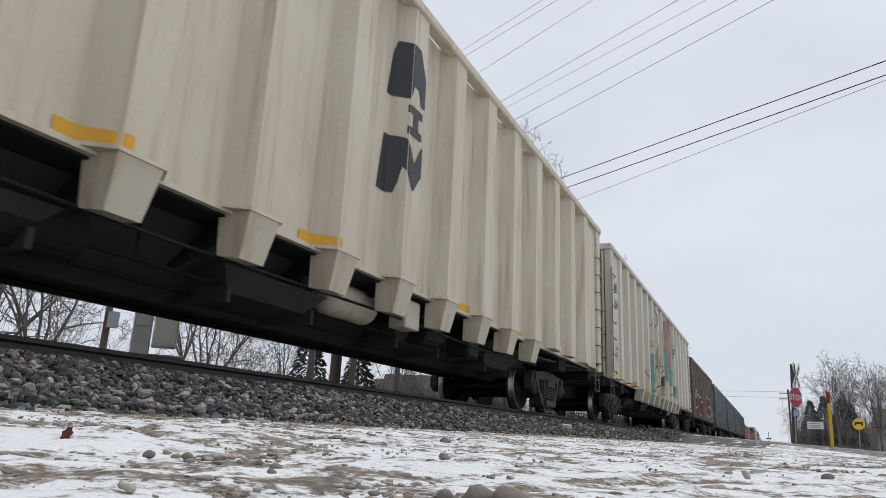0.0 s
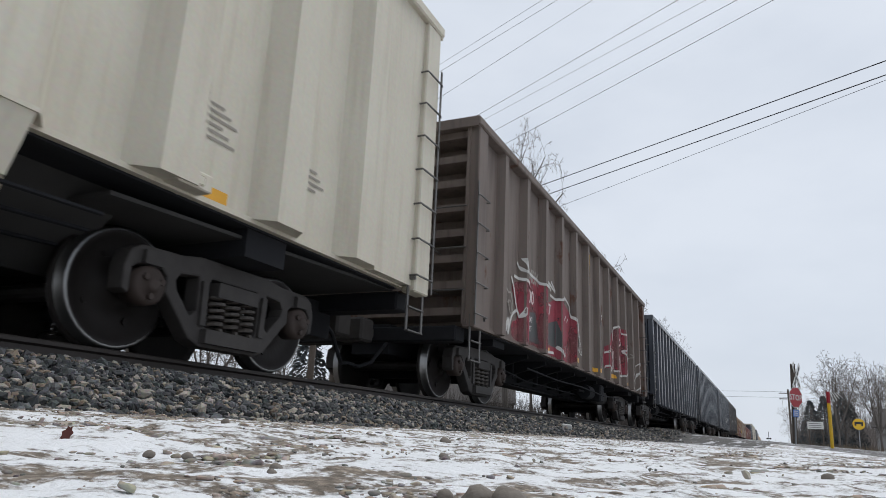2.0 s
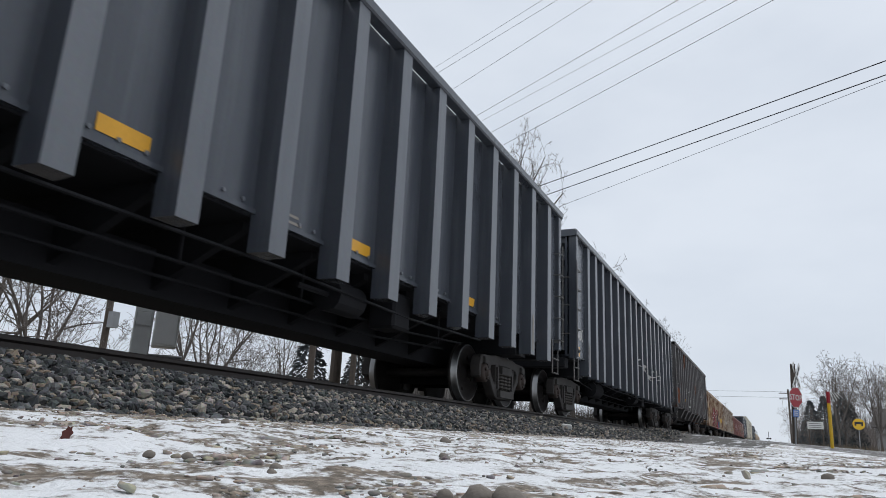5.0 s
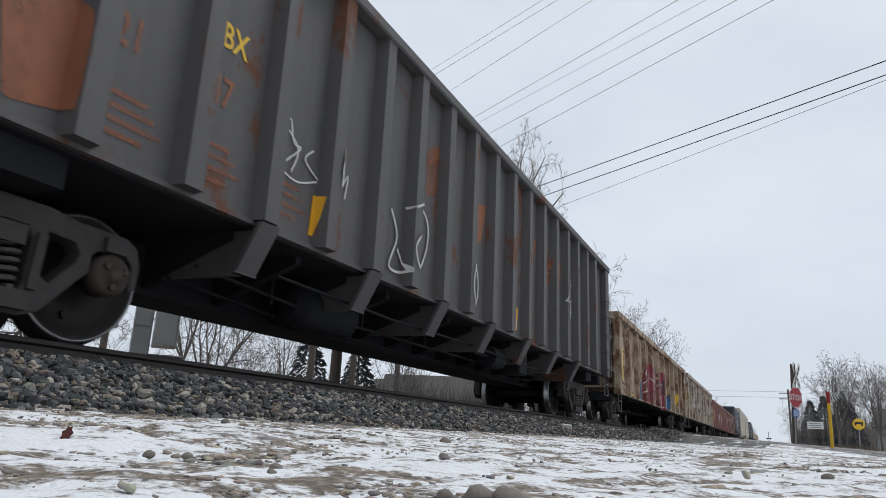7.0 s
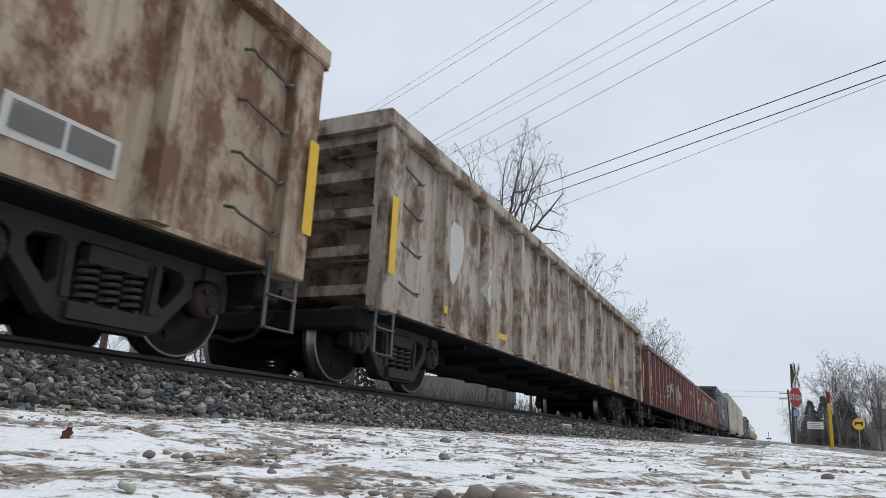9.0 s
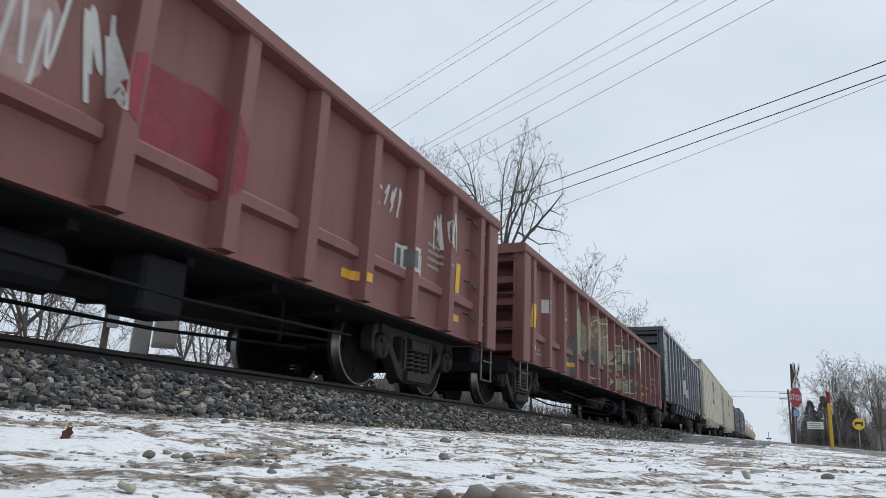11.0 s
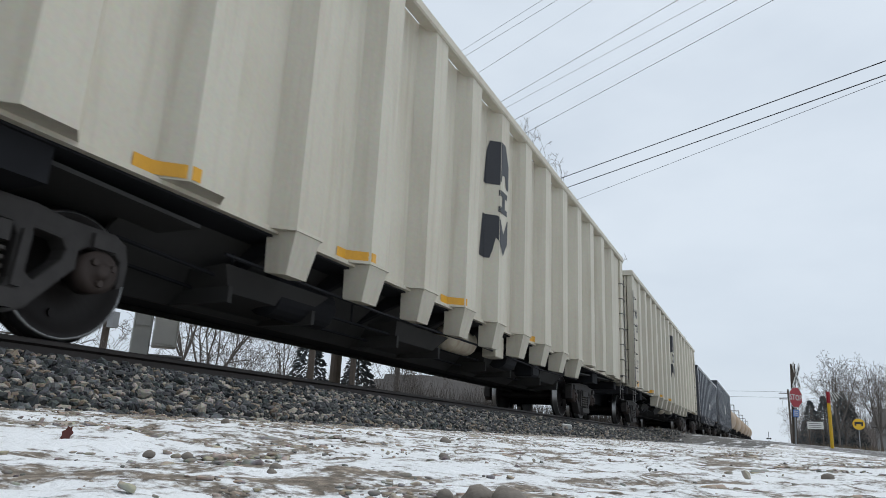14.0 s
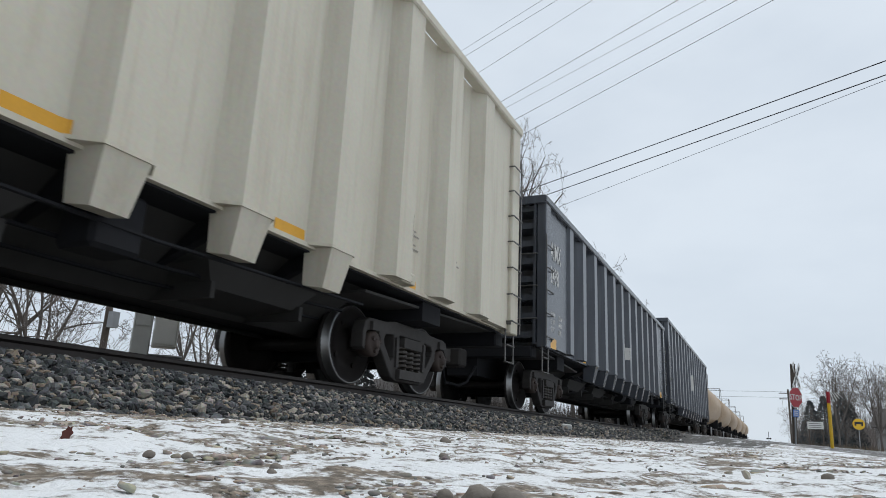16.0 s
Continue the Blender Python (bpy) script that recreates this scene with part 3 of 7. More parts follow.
def add_coupler(car, end, length, drop=0.82):
    y0 = end * (length / 2 - 0.7)
    y1 = end * (length / 2 + 0.35)
    bm = bmesh.new()
    box(bm, -0.08, min(y0, y1), drop - 0.07, 0.08, max(y0, y1), drop + 0.09)
    box(bm, -0.2, y1 - 0.16, drop - 0.16, 0.22, y1 + 0.16, drop + 0.16)
    soften(bm, 0.03)
    part("coupler", bm, M_CAST, car)
    bm = bmesh.new()
    pts = [(0.25, y0 + end * 0.45, drop - 0.02), (0.28, y0 + end * 0.7, drop - 0.18), (0.24, y1 - end * 0.12, drop - 0.42), (0.16, y1 + end * 0.08, drop - 0.5), (0.10, y1 + end * 0.3, drop - 0.47)]
    tube(bm, pts, 0.025, 6)
    part("air_hose", bm, M_UNDER, car, "black rubber air hose")


def gondola(name, label, y0, y1, z_top, spec, material, seed, group="freight cars of the train", ladders=True, turning=True, end_material=None, tank=None):
    """An open-top car. y0, y1: its leading and trailing end at the start."""
    car = thing(name, label, "freight car", group)
    rng = random.Random(seed)
    L, hl, top, sill, xs = spec.length, spec.length / 2, spec.top, spec.sill, spec.sheet
    ed = spec.end_deep
    ce, he = spec.chord
    for s in (1, -1):
        bm = bmesh.new()
        a, b = (xs - 0.05, xs) if s > 0 else (-xs, -xs + 0.05)
        box(bm, a, -hl + ed * 0.1, sill, b, hl - ed * 0.1, top - he * 0.5)
        # flange along the lower edge
        if s > 0:
            box(bm, a, -hl + ed * 0.1, sill - 0.012, xs + 0.03, hl - ed * 0.1, sill + 0.03)
        part("side_panel", bm, material, car)
        bm = bmesh.new()
        a, b = (HALF - ce, HALF + 0.03) if s > 0 else (-HALF - 0.03, -HALF + ce)
        box(bm, a, -hl, top - he, b, hl, top)
        soften(bm, 0.02)
        part("top_chord", bm, material, car)
    if spec.bay > xs + 0.01:
        for e in (1, -1):
            for s in (1, -1):
                bm = bmesh.new()
                c, d = sorted(((spec.ribs[-1] if e > 0 else spec.ribs[0]) + e * (spec.base / 2 - 0.08), e * (hl - ed * 0.5)))
                a, b = sorted((s * (xs - 0.01), s * spec.bay))
                box(bm, a, c, sill + 0.004, b, d, top - he * 0.6)
                part("end_bay", bm, material, car)
    # on black cars the light caught by the post faces is in their colour
    crown = M_LIT_BLACK if material in (M_BLACK, M_GLOSS) else material
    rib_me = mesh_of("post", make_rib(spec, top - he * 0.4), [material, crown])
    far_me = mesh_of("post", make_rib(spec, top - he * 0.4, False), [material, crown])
    tail_me = mesh_of("post_foot", make_tail(spec), material) if spec.tail else None
    for i, y in enumerate(spec.ribs):
        for s in (1, -1):
            turn = Matrix.Translation((0, y, 0)) if s > 0 else pose(0, y, 0, 0, 0, 180)
            part("side_post", rib_me if s > 0 else far_me, None, car, "", turn)
            over_truck = abs(y) > hl - spec.truck - 1.35
            if tail_me and s > 0 and not over_truck and (spec.tail == "taper" or i % 2 == 0):
                part("post_foot", tail_me, None, car, "", turn)
    # ends: sheet, level ribs, corner posts
    em = end_material or material
    for e in (1, -1):
        bm = bmesh.new()
        ys = e * (hl - ed)
        box(bm, -xs, min(ys, ys - e * 0.05), sill - 0.02, xs, max(ys, ys - e * 0.05), top - 0.1)
        part("end_panel", bm, em, car)
        bm = bmesh.new()
        box(bm, -HALF, min(e * hl, e * (hl - 0.2)), top - he * 1.1, HALF, max(e * hl, e * (hl - 0.2)), top - 0.004)
        part("end_chord", bm, em, car)
        rb = bmesh.new()
        hull(rb, [(-xs + 0.02, 0, -0.03), (xs - 0.02, 0, -0.03), (xs - 0.02, 0, 0.17), (-xs + 0.02, 0, 0.17)], [(-xs + 0.02, e * ed * 0.72, 0.02), (xs - 0.02, e * ed * 0.72, 0.02), (xs - 0.02, e * ed * 0.72, 0.13), (-xs + 0.02, e * ed * 0.72, 0.13)])
        rme = mesh_of("end_rib", rb, em)
        for k in range(spec.end_ribs):
            z = sill + 0.1 + (top - he - sill - 0.25) * k / (spec.end_ribs - 1)
            part("end_rib", rme, None, car, "", Matrix.Translation((0, ys, z)))
        for s in (1, -1):
            bm = bmesh.new()
            a, b = sorted((s * (HALF - 0.17), s * (HALF + 0.005)))
            c, d = sorted((e * (hl - min(ed * 0.95, spec.corner)), e * (hl - 0.06)))
            box(bm, a, c, sill - 0.06, b, d, top - he)
            soften(bm, 0.015)
            part("corner_post", bm, material, car)
        add_coupler(car, e, L)
        for k in range(3):
            bm = bmesh.new()
            z = sill + 0.45 + 0.6 * k
            yk = e * (hl - 0.02)
            tube(bm, [(HALF - 0.65, yk - e * 0.3, z), (HALF - 0.65, yk, z), (HALF - 0.15, yk, z), (HALF - 0.15, yk - e * 0.1, z)], 0.012, 5)
            part("grab_iron", bm, M_BAR, car)
    # underframe, its near-black colour carrying the shade beneath the car
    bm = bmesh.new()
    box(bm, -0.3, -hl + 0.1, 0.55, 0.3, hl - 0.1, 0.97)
    part("centre_sill", bm, M_UNDER, car, "centre sill blackened for shade")
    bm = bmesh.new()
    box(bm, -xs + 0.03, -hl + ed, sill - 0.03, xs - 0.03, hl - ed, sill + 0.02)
    part("floor_plate", bm, M_UNDER, car, "floor plate blackened for shade")
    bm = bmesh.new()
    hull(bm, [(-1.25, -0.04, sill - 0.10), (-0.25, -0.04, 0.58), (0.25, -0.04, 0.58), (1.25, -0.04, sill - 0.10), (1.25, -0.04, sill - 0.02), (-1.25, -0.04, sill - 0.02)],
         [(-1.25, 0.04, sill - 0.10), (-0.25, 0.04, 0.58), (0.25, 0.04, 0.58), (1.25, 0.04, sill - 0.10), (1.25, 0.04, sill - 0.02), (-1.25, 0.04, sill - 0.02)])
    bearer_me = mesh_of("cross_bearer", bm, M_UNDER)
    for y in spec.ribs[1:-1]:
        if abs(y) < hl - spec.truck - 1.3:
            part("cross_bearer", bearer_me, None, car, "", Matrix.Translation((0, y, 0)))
    for e in (1, -1):
        bm = bmesh.new()
        yt = e * (hl - spec.truck) - (spec.lead if e < 0 else 0)
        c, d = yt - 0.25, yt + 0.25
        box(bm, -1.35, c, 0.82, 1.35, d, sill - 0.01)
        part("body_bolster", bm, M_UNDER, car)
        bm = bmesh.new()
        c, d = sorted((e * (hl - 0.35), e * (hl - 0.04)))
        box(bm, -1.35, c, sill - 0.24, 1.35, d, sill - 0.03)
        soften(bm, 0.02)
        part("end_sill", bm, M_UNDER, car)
        if spec.tail == "taper":
            # sloping sheet over the truck
            bm = bmesh.new()
            ya, yb = e * (hl - 0.35), e * (hl - spec.truck - 1.5)
            hull(bm, [(-1.3, ya, sill - 0.03), (1.3, ya, sill - 0.03), (1.3, yb, 0.92), (-1.3, yb, 0.92)], [(-1.3, ya, sill), (1.3, ya, sill), (1.3, yb, 0.95), (-1.3, yb, 0.95)])
            part("slope_sheet", bm, M_DUSTY, car)
    if spec.tail == "taper":
        bm = bmesh.new()
        for s in (1, -1):
            hull(bm, [(s * 1.02, -hl * 0.62, sill), (s * 1.06, -hl * 0.62, sill), (s * 0.34, -hl * 0.62, 0.5), (s * 0.30, -hl * 0.62, 0.5)],
                 [(s * 1.02, hl * 0.62, sill), (s * 1.06, hl * 0.62, sill), (s * 0.34, hl * 0.62, 0.5), (s * 0.30, hl * 0.62, 0.5)])
        gate = bmesh.new()
        hull(gate, [(0.36, -0.55, 0.54), (0.95, -0.55, 0.60), (0.95, 0.55, 0.60), (0.36, 0.55, 0.54)], [(0.34, -0.75, 0.75), (1.08, -0.75, 0.80), (1.08, 0.75, 0.80), (0.34, 0.75, 0.75)])
        box(gate, 0.30, -0.62, 0.50, 1.02, -0.57, 0.64)
        box(gate, 0.30, 0.57, 0.50, 1.02, 0.62, 0.64)
        gate_me = mesh_of("discharge_gate", gate, M_DUSTY)
        for k in range(4):
            part("discharge_gate", gate_me, None, car, "", Matrix.Translation((0, (k - 1.5) * hl * 0.3, 0)))
        part("hopper_sheet", bm, M_DUSTY, car, "dusty sloping hopper sheet")
    clean = spec is MILL
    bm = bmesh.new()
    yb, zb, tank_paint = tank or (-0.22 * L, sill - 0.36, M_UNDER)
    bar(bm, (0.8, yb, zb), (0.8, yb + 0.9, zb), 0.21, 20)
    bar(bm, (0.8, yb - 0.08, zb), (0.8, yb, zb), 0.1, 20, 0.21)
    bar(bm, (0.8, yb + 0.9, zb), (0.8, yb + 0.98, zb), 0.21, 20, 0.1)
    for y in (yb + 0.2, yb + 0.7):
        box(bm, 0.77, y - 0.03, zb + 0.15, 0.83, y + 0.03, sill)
    bm.free() if clean else part("air_reservoir", bm, tank_paint, car, "dark cylindrical air reservoir")
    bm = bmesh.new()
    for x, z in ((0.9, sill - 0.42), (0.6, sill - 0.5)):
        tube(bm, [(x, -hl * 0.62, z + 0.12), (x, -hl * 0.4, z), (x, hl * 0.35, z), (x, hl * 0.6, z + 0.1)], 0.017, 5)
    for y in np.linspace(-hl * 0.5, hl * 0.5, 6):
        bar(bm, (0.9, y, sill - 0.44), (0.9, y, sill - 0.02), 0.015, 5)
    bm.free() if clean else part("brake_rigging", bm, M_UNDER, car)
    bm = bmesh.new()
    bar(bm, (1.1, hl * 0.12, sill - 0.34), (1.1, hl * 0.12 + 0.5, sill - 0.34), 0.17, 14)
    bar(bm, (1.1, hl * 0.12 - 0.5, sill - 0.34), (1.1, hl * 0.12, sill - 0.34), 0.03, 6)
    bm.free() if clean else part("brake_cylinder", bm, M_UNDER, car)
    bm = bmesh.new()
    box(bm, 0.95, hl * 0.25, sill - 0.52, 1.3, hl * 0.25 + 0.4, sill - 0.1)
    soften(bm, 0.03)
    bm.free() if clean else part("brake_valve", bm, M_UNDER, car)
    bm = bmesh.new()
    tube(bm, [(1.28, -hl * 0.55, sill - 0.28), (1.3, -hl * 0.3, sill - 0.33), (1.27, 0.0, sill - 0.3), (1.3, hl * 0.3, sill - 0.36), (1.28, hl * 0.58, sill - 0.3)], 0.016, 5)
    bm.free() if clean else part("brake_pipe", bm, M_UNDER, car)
    for e in (1, -1):
        add_truck(car, e * (hl - spec.truck) - (spec.lead if e < 0 else 0), turning)
        if ladders:
            add_ladder(car, spec, e, int((top - sill - 0.5) / 0.42), sill + 0.12, 0.42)
        else:
            add_stirrup(car, spec, e)
    CARS.append((car, (y0 + y1) / 2))
    return car


def reflectors(car, spec, ys, length=0.46, high=0.11, z=None, material=None, name="reflector"):
    zz = spec.sill + 0.035 if z is None else z
    for y in ys:
        bm = bmesh.new()
        patch(bm, spec, [(y, zz), (y + length, zz), (y + length, zz + high), (y, zz + high)], 0, 0.05, 0.007)
        part(name, bm, material or M_YELLOW, car, "yellow reflective strip")


def scrawls(car, spec, rng, places, material, width=0.035, label="sprayed line graffiti"):
    for y, z, w, h, n in places:
        bm = bmesh.new()
        for line in scrawl(rng, y, z, w, h, n):
            ribbon(bm, spec, line, width * rng.uniform(0.8, 1.2))
        part("graffiti", bm, material, car, label)


def fields(car, spec, rng, places, label="sprayed colour field", lift=0.004, outline=None):
    for k, (y, z, w, h, material) in enumerate(places):
        bm = bmesh.new()
        edge = blob(rng, y, z, w, h)
        patch(bm, spec, edge, 0, 0.04, lift + 0.0007 * k)
        part("graffiti", bm, material, car, label)
        if outline and k % 2 == 0:
            bm = bmesh.new()
            cut = rng.randint(3, 8)
            ribbon(bm, spec, edge[cut:] + edge[:rng.randint(0, 3)], 0.028, 0, lift + 0.013)
            part("graffiti", bm, outline, car, "sprayed outline stroke")


def small_print(car, spec, y, z, w, rows, material, gap=0.07):
    bm = bmesh.new()
    for k in range(rows):
        ww = w * (0.7 + 0.3 * ((k * 7) % 3) / 2)
        patch(bm, spec, [(y, z - gap * k), (y + ww, z - gap * k), (y + ww, z - gap * k + gap * 0.42), (y, z - gap * k + gap * 0.42)], 0, 0.06, 0.006)
    part("small_print", bm, material, car, "lines of small stencilled print")


def logo(car, spec, y, z, w, h, material):
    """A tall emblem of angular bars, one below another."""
    bm = bmesh.new()
    u, v = w, h
    for poly in ([(0.15, 1.0), (0.55, 1.0), (1.0, 0.62), (0.62, 0.62), (0.55, 0.72), (0.4, 0.72), (0.33, 0.62), (0.0, 0.62)],
                 [(0.3, 0.58), (0.7, 0.58), (0.7, 0.53), (0.58, 0.53), (0.58, 0.44), (0.7, 0.44), (0.7, 0.39), (0.3, 0.39), (0.3, 0.44), (0.42, 0.44), (0.42, 0.53), (0.3, 0.53)],
                 [(0.0, 0.36), (0.3, 0.36), (0.52, 0.22), (0.72, 0.36), (1.05, 0.36), (1.15, 0.0), (0.8, 0.0), (0.78, 0.18), (0.52, 0.04), (0.26, 0.18), (0.22, 0.0), (-0.12, 0.0)]):
        patch(bm, spec, [(y + a * u, z + b * v) for a, b in poly], 0, 0.03, 0.006)
    part("emblem", bm, material, car, "painted angular emblem")


def tail_of(rz):
    return rz - RAIL_Z


# kinds of car: heights are above the rail
TALL = Spec(19.7, tail_of(5.03), tail_of(1.55), 1.2, 0.66, 0.34, 0.19, tail_of(1.20), "taper", 1.45, 2.62, end_ribs=11, bay=0.05)
COAL_TAPER = Spec(16.2, tail_of(4.35), tail_of(1.58), 1.12, 0.58, 0.28, 0.18, tail_of(1.22), "taper", 1.95, 1.98, end_ribs=8, bay=0.05)
TALL_BLACK = Spec(19.7, tail_of(4.95), tail_of(1.55), 1.2, 0.62, 0.3, 0.18, tail_of(1.2), "taper", 1.45, 2.62, end_ribs=10, bay=0.05)
COAL = Spec(16.1, tail_of(4.34), tail_of(1.63), 0.958, 0.25, 0.21, 0.19, tail_of(1.30), None, 0.865, 1.72, end_ribs=7, bay=0.08)
COAL.ribs[0], COAL.ribs[1], COAL.corner, COAL.lead = -6.83, -6.05, 0.22, 0.4
OLD = Spec(14.7, tail_of(4.42), tail_of(1.42), 1.109, 0.26, 0.15, 0.13, tail_of(1.42), None, 1.25, 1.7, end_ribs=8)
GUSSET = Spec(16.3, tail_of(4.27), tail_of(1.52), 0.835, 0.24, 0.17, 0.14, tail_of(1.12), "gusset", 1.47, 1.3, end_ribs=3)
MILL = Spec(16.4, tail_of(3.37), tail_of(1.22), 1.46, 0.24, 0.15, 0.12, tail_of(1.22), None, 1.6, 1.47, (0.16, 0.18), 5)
MILL_RED = Spec(16.0, tail_of(3.1), tail_of(1.2), 0.98, 0.24, 0.14, 0.14, tail_of(1.2), None, 0.65, 1.47, (0.15, 0.15), 5)

rng = random.Random(4)
beige_a = gondola("gondola_car", "tall cream ribbed gondola car, rust streaked, moving on the track", -3.46, 16.24, 5.03, TALL, M_BEIGE_DIRTY, 1)
beige_b = gondola("gondola_car", "tall cream ribbed gondola car with pastel graffiti, moving", 17.48, 37.17, 5.03, TALL, M_BEIGE, 2)
brown = gondola("gondola_car", "brown rusted gondola car with red graffiti, moving on the track", 38.45, 53.15, 4.42, OLD, M_BROWN, 3, tank=(3.15, 0.66, M_DUSTY))
coal_a = gondola("gondola_car", "glossy black coal gondola car with square posts, moving", 54.9, 71.0, 4.34, COAL, M_GLOSS, 4)
coal_b = gondola("gondola_car", "glossy black coal gondola car with square posts, moving", 72.2, 88.2, 4.34, COAL, M_GLOSS, 5)
coal_c = gondola("gondola_car", "black coal gondola car with white scrawls, moving", 89.35, 105.4, 4.34, COAL, M_GLOSS, 6)
soot = gondola("gondola_car", "sooty black gondola car with rust patches and gussets, moving", 106.7, 123.0, 4.27, GUSSET, M_SOOT, 7)
rusty = gondola("gondola_car", "low tan mill gondola car eaten by rust, crimson graffiti, moving", 124.2, 140.6, 3.37, MILL, M_RUSTY, 8, ladders=False)
chalky = gondola("gondola_car", "low chalky white mill gondola car with rust, moving", 141.75, 158.2, 3.37, MILL, M_CHALKY, 9, ladders=False)
red_a = gondola("gondola_car", "low red-oxide mill gondola car with white scrawls, moving", 159.4, 175.4, 3.1, MILL_RED, M_OXIDE, 10, ladders=False)
red_b = gondola("gondola_car", "low red-oxide mill gondola car with pale graffiti, moving", 176.55, 192.55, 3.1, MILL_RED, M_OXIDE, 11, ladders=False, tank=(0.85, 0.52, M_BROWN))
coal_d = gondola("gondola_car", "black ribbed gondola car with white lettering, moving on the track", 193.6, 209.8, 4.35, COAL_TAPER, M_BLACK, 12)
beige_c = gondola("gondola_car", "tall cream ribbed gondola car with black emblem, moving", 211.0, 230.8, 5.03, TALL, M_BEIGE, 13)
beige_d = gondola("gondola_car", "tall cream ribbed gondola car with black emblem, moving", 232.15, 251.95, 5.03, TALL, M_BEIGE, 14)
coal_e = gondola("gondola_car", "black ribbed gondola car with white panel, moving on the track", 253.3, 269.5, 4.35, COAL_TAPER, M_BLACK, 15)
coal_f = gondola("gondola_car", "tall black ribbed gondola car far down the track, moving", 270.7, 290.4, 4.95, TALL_BLACK, M_BLACK, 16)


def tank_car(y_mid, length=16.0):
    car = thing("tank_car", "stained cream tank car far down the track, moving", "freight car", "freight cars of the train")
    hl = length / 2
    bm = bmesh.new()
    r = 1.5
    prof = [(-hl + 0.5, 0.02), (-hl + 0.55, 0.7), (-hl + 0.8, 1.2), (-hl + 1.2, r), (hl - 1.2, r), (hl - 0.8, 1.2), (hl - 0.55, 0.7), (hl - 0.5, 0.02)]
    lathe_x(bm, prof, 28)
    bmesh.ops.transform(bm, matrix=pose(0, 0, 2.55, 0, 0, 90), verts=bm.verts)
    part("tank", bm, M_TANK, car)
    bm = bmesh.new()
    box(bm, -0.3, -hl + 0.1, 0.8, 0.3, hl - 0.1, 1.1)
    for e in (1, -1):
        box(bm, -1.4, e * (hl - 0.7) - 0.6, 0.95, 1.4, e * (hl - 0.7) + 0.6, 1.08)
        box(bm, -1.2, e * (hl - 2) - 0.2, 0.8, 1.2, e * (hl - 2) + 0.2, 1.5)
    part("underframe", bm, M_UNDER, car)
    bm = bmesh.new()
    bar(bm, (0, 0, 3.95), (0, 0, 4.35), 0.45, 16)
    part("dome", bm, M_TANK, car)
    bm = bmesh.new()
    for y in (-1.2, 1.2):
        for x in (-0.9, 0.9):
            bar(bm, (x, y, 3.6), (x, y, 4.9), 0.025, 5)
        bar(bm, (-0.9, y, 4.9), (0.9, y, 4.9), 0.025, 5)
    for x in (-0.9, 0.9):
        bar(bm, (x, -1.2, 4.9), (x, 1.2, 4.9), 0.025, 5)
    part("railing", bm, M_BAR, car)
    for e in (1, -1):
        add_truck(car, e * (hl - 2), False)
        add_coupler(car, e, length)
    CARS.append((car, y_mid))


for k in range(6):
    tank_car(291.6 + 8.0 + 17.2 * k)


# ---------------------------------------------------------------- lettering, reflectors and graffiti on the cars
def rounded(pts, closed=False):
    """A smooth curve through points (y, z)."""
    n, out = len(pts), []
    for k in range(n if closed else n - 1):
        p0, p1, p2, p3 = (pts[(k + o) % n] if closed else pts[min(max(k + o, 0), n - 1)] for o in (-1, 0, 1, 2))
        for s in range(5):
            t = s / 5
            out.append(tuple(0.5 * (2 * p1[c] + (p2[c] - p0[c]) * t + (2 * p0[c] - 5 * p1[c] + 4 * p2[c] - p3[c]) * t * t + (3 * p1[c] - p0[c] - 3 * p2[c] + p3[c]) * t ** 3) for c in (0, 1)))
    return out if closed else out + [pts[-1]]


def strokes(car, spec, material, width, lines, label="white sprayed scrawl"):
    for line in lines:
        bm = bmesh.new()
        ribbon(bm, spec, rounded(line), width, 0, 0.02)
        part("graffiti", bm, material, car, label)


LAYERS = {}


def area(car, spec, material, outline, label="sprayed colour field"):
    """A painted field on the near side; later fields of a car lie over earlier ones."""
    LAYERS[car.name] = LAYERS.get(car.name, 0) + 1
    bm = bmesh.new()
    free = label.startswith("sprayed")
    patch(bm, spec, rounded(outline, True) if free else outline, 0, 0.035, 0.004 + 0.0005 * LAYERS[car.name])
    part("graffiti" if free else "paint_mark", bm, material, car, label)


